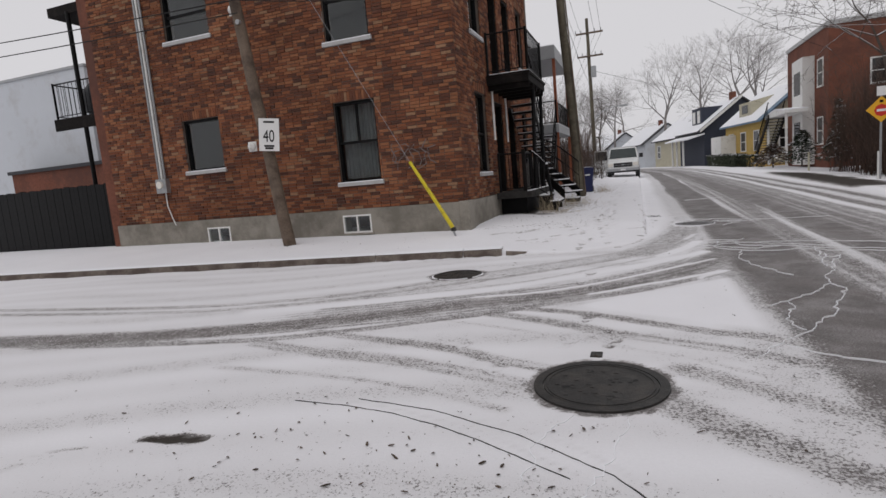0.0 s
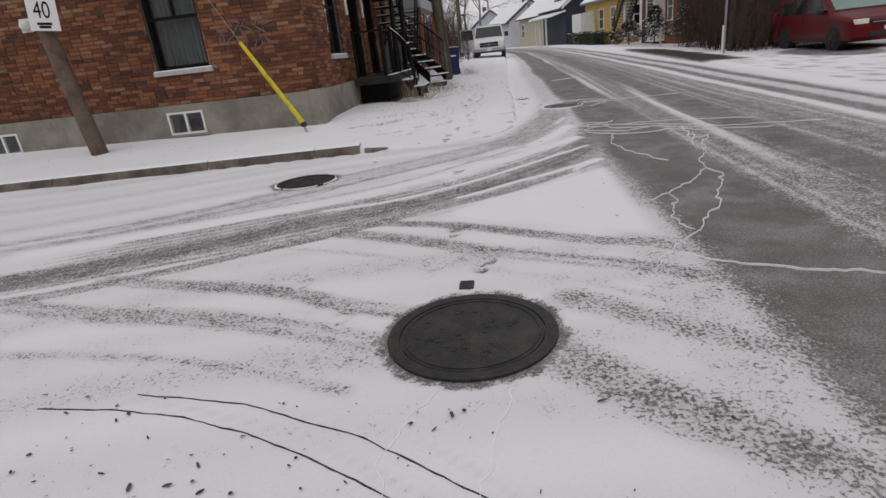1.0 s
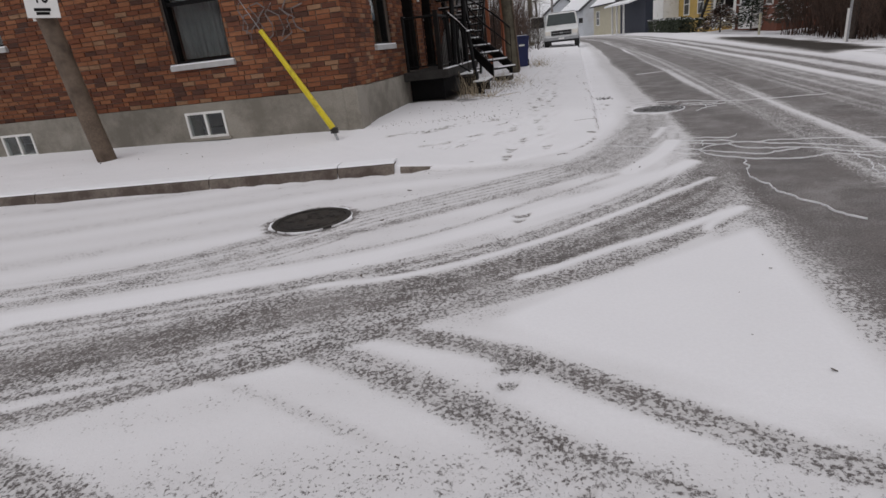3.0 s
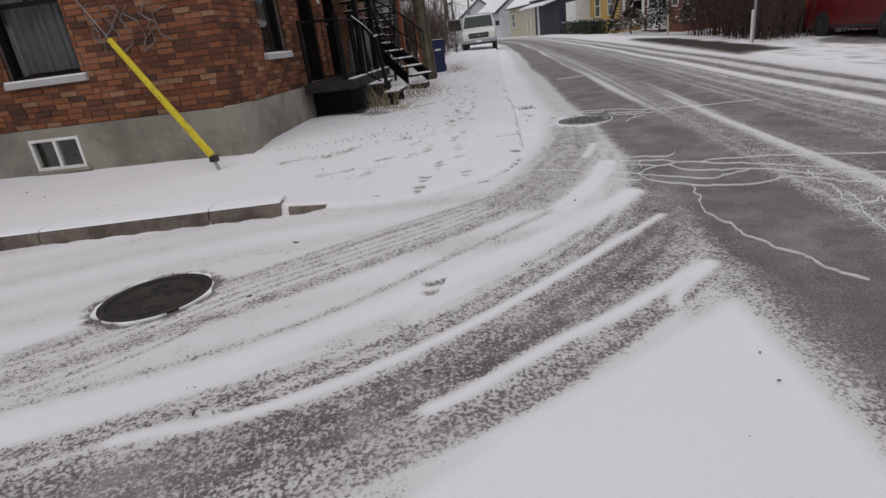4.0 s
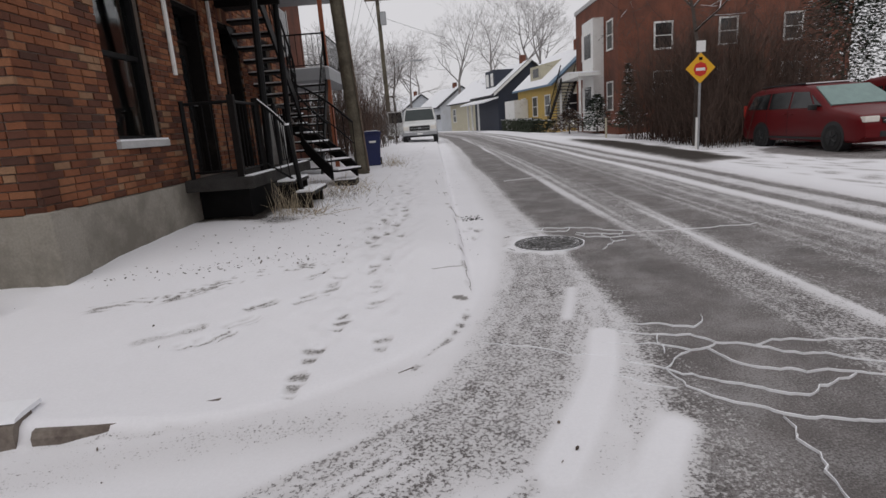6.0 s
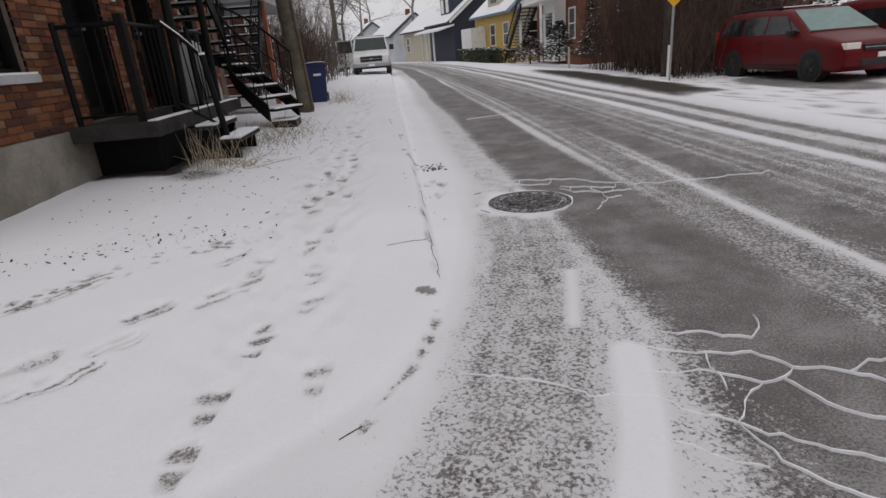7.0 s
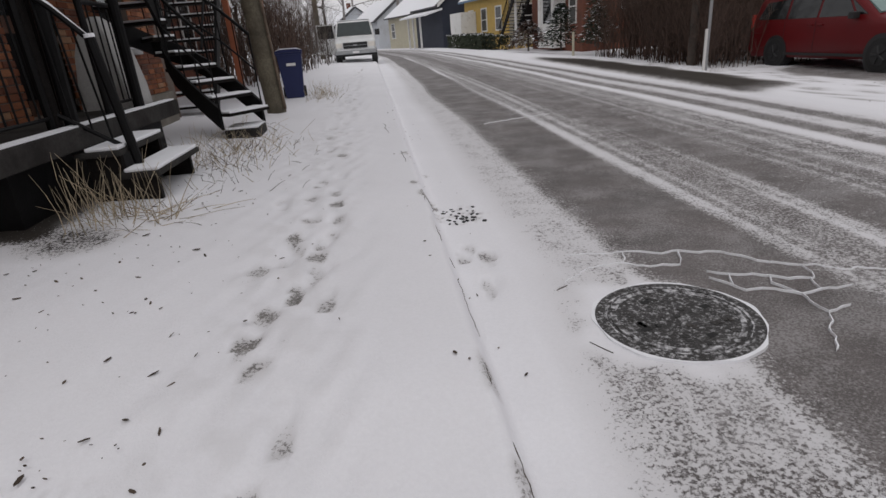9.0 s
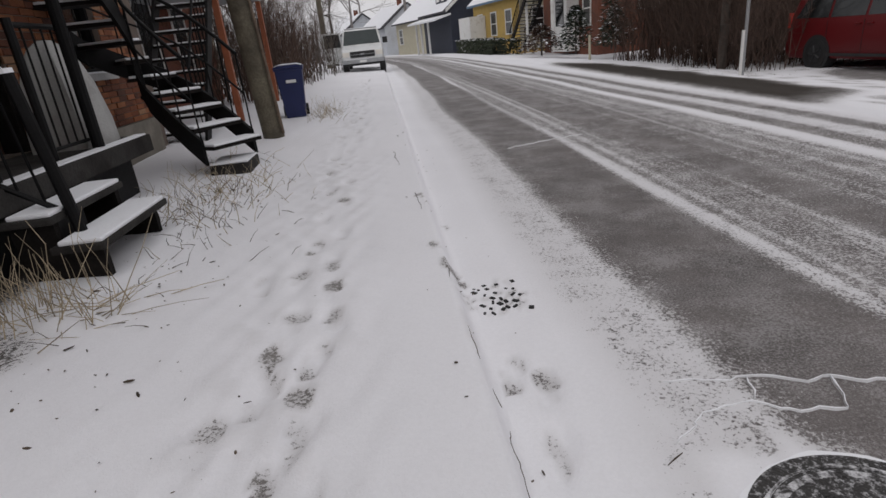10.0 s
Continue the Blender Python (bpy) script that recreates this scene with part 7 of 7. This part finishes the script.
# yellow cottage, turned a little with the street
yel = gable_house("yellow_house", "small yellow cottage with a blue metal roof under snow", (7.9, 57.8, 0.3), -78, 8.2, 6.0, 3.7, 6.1, YELLOW_WALL, BLUE_ROOF)
# its gable end towards the camera carries a paler board face
part("gable_boards", prism([(0.05, 0.0), (5.95, 0.0), (5.95, 3.68), (3.0, 6.0), (0.05, 3.68)], 8.204, 8.245, axis="x"), CREAM_WALL, yel, "cream boarded gable")
for x in (1.4, 4.0, 6.6):
    simple_window(yel, (x, 0.0, 1.9), 0.9, 1.5, 0)
simple_window(yel, (8.25, 1.4, 1.9), 0.8, 1.4, 90)
part("porch_wall", box(0.0, 2.4, -1.3, -0.02, 0.0, 2.6), WHITE_PAINT, yel)
dorm = part("dormer", prism([(0.3, 4.0), (2.6, 4.0), (2.6, 5.7), (0.3, 5.2)], 2.4, 4.8, axis="x"), CREAM_WALL, yel)
part("dormer_glass", box(3.0, 4.2, 0.28, 0.305, 4.3, 5.0), CAR_GLASS, dorm)
navy = gable_house("navy_house", "dark navy clapboard house with a snowy verge and white porch", (4.6, 66.8, 0.4), -76, 7.0, 7.0, 3.6, 6.2, NAVY, ROOF_DARK)
simple_window(navy, (7.0, 2.4, 1.8), 1.0, 1.6, 90)
for x in (1.2, 2.6, 4.6):
    part("porch_post", box(x, x + 0.14, -1.3, -1.16, 0, 2.7), WHITE_PAINT, navy)
part("porch_roof", prism([(-1.6, 2.6), (0.0, 3.0), (0.0, 3.15), (-1.6, 2.75)], -0.2, 7.2, axis="x"), SNOW, navy)
part("verge_board", prism([(-0.45, 3.2), (3.5, 6.22), (3.5, 6.5), (-0.45, 3.48)], 7.26, 7.32, axis="x"), WHITE_PAINT, navy)
part("dormer", box(2.2, 4.8, 0.6, 3.4, 3.8, 5.8), NAVY, navy)
for x in (2.8, 4.1):
    part("dormer_glass", box(x - 0.35, x + 0.35, 0.56, 0.60, 4.3, 5.5), WHITE_PAINT, navy)
# pale wall colours here stand in for haze over the far street
for k, (x, y, rz, wm) in enumerate(((2.4, 80.0, -72, CREAM_WALL), (-2.0, 94.0, -68, GREY_WALL), (-8.5, 107.0, -64, GREY_WALL))):
    hs = gable_house("far_house", "far house along the bending street, walls paled for haze", (x, y, 0.4), rz, 8.5, 7.0, 3.6, 6.0, wm, ROOF_DARK)
    simple_window(hs, (1.5, 0.0, 1.9), 1.0, 1.5, 0)
    simple_window(hs, (8.5, 3.0, 1.9), 1.0, 1.5, 90)
for k, (x, y, wm) in enumerate(((-14.0, 33.0, FAR_BRICK), (-15.0, 46.0, CREAM_WALL), (-19.0, 62.0, GREY_WALL))):
    hs = gable_house("far_house", "far house behind the shrubs on the near side", (x, y, 0.4), 60 + 8 * k, 9.0, 7.0, 4.2, 6.4, wm, ROOF_DARK)
    simple_window(hs, (2.0, 0.0, 2.0), 1.0, 1.5, 0)
# unseen plain brick blocks, added behind the first camera place
back = thing("unseen_block", "unseen plain brick blocks added behind the camera", "building", kind="structure")
part("wall", box(-22, -3.5, -16, -8, -0.2, 8), FAR_BRICK, back)
part("wall", box(11.5, 24, -14, 8, -0.2, 7.5), FAR_BRICK, back)
part("wall", box(-3, 11, -40, -34, -0.2, 7), FAR_BRICK, back)


# ---- the bricks of the corner house ----
def brick_walls():
    """Running bond laid over mortar: the nearest bricks as single objects, the rest joined."""
    rr = random.Random(99)
    L, G = 0.213, 0.011
    h = CH - 0.010
    proud = 0.016
    singles, rest = [], []
    for side in (False, True):
        u0, u1 = (WX0, WX1) if not side else (WY0, WY1)
        holes = side_holes if side else front_holes
        rows = int((WTOP - FND) / CH)
        for j in range(rows):
            z0 = FND + 0.005 + CH * j
            z1 = z0 + h
            u = u0 - (L / 2 if (j + side) % 2 else 0) + rr.uniform(-0.01, 0.01)
            while u < u1 - 0.02:
                length = L if rr.random() > 0.10 else L / 2
                a, b = max(u + G / 2, u0), min(u + length - G / 2, u1 + (proud if not side else 0))
                u += length
                pieces = [(a, b)]
                for ha, hb, hc, hd in holes:
                    if z1 > hc and z0 < hd:
                        cut = []
                        for p, q in pieces:
                            if q <= ha or p >= hb:
                                cut.append((p, q))
                            else:
                                if p < ha - 0.02:
                                    cut.append((p, ha))
                                if q > hb + 0.02:
                                    cut.append((hb, q))
                        pieces = cut
                for p, q in pieces:
                    if q - p < 0.025:
                        continue
                    if side and p < WY0 + 0.02:
                        p = WY0 + 0.001
                    d = proud + rr.uniform(-0.008, 0.005)
                    near = (side and 10.6 < p < 12.3 and z0 < 2.1) or (not side and p > -4.3 and z0 < 1.5)
                    (singles if near and len(singles) < 300 else rest).append((side, p, q, z0 + rr.uniform(-0.002, 0.002), z1 + rr.uniform(-0.002, 0.002), d, rr.uniform(-0.002, 0.002)))
    # heads over the openings: soldiers standing
    for side, holes in ((False, front_holes), (True, side_holes)):
        for ha, hb, hc, hd in holes:
            k = int((hb - ha + 0.1) / 0.068)
            for i in range(k):
                p = ha - 0.05 + 0.068 * i
                rest.append((side, p + 0.004, p + 0.062, hd + 0.006, hd + 0.19, proud + 0.006, 0.0))

    def corners(side, p, q, z0, z1, d, tilt):
        c = 0.0035
        out = []
        for depth, s in ((-0.02, 0.0), (d - c, 0.0), (d, c)):
            for u, z in ((p + s, z0 + s), (q - s, z0 + s), (q - s, z1 - s), (p + s, z1 - s)):
                dd = depth + (tilt if depth > 0 and u > (p + q) / 2 else 0)
                out.append((u, WY0 - dd, z) if not side else (WX1 + dd, u, z))
        return out

    def faces(o, side):
        f = []
        for r in (0, 4):
            for i in range(4):
                f.append((o + r + i, o + r + (i + 1) % 4, o + r + 4 + (i + 1) % 4, o + r + 4 + i))
        f.append((o + 8, o + 9, o + 10, o + 11))
        return f

    for side, parent in ((False, wall_front), (True, wall_side)):
        V, F = [], []
        for b in rest:
            if b[0] == side:
                F += faces(len(V), side)
                V += corners(*b)
        mesh = bpy.data.meshes.new("brickwork")
        mesh.from_pydata(V, [], F)
        mesh.materials.append(BRICK)
        ob = new("brickwork", mesh)
        ob.parent = parent
        tagged(ob, kind="stuff")
    shared = {}
    for b in singles:
        side, p, q, z0, z1, d, tilt = b
        length = round((q - p) / 0.02) * 0.02 or 0.02
        key = (side, length)
        if key not in shared:
            mesh = bpy.data.meshes.new("brick")
            hz = h / 2
            vs = corners(side, -length / 2, length / 2, -hz, hz, 0.0, 0.0)
            off = Vector((0, WY0, 0)) if not side else Vector((WX1, 0, 0))
            mesh.from_pydata([Vector(v) - off for v in vs], [], faces(0, side))
            mesh.materials.append(BRICK_ONE)
            shared[key] = mesh
        ob = new("brick", shared[key])
        cu, cz = (p + q) / 2, (z0 + z1) / 2
        ob.location = (cu, WY0 - d, cz) if not side else (WX1 + d, cu, cz)
        ob.scale = ((q - p) / length, 1, 1) if not side else (1, (q - p) / length, 1)
        ob.parent = wall_side if side else wall_front


brick_walls()
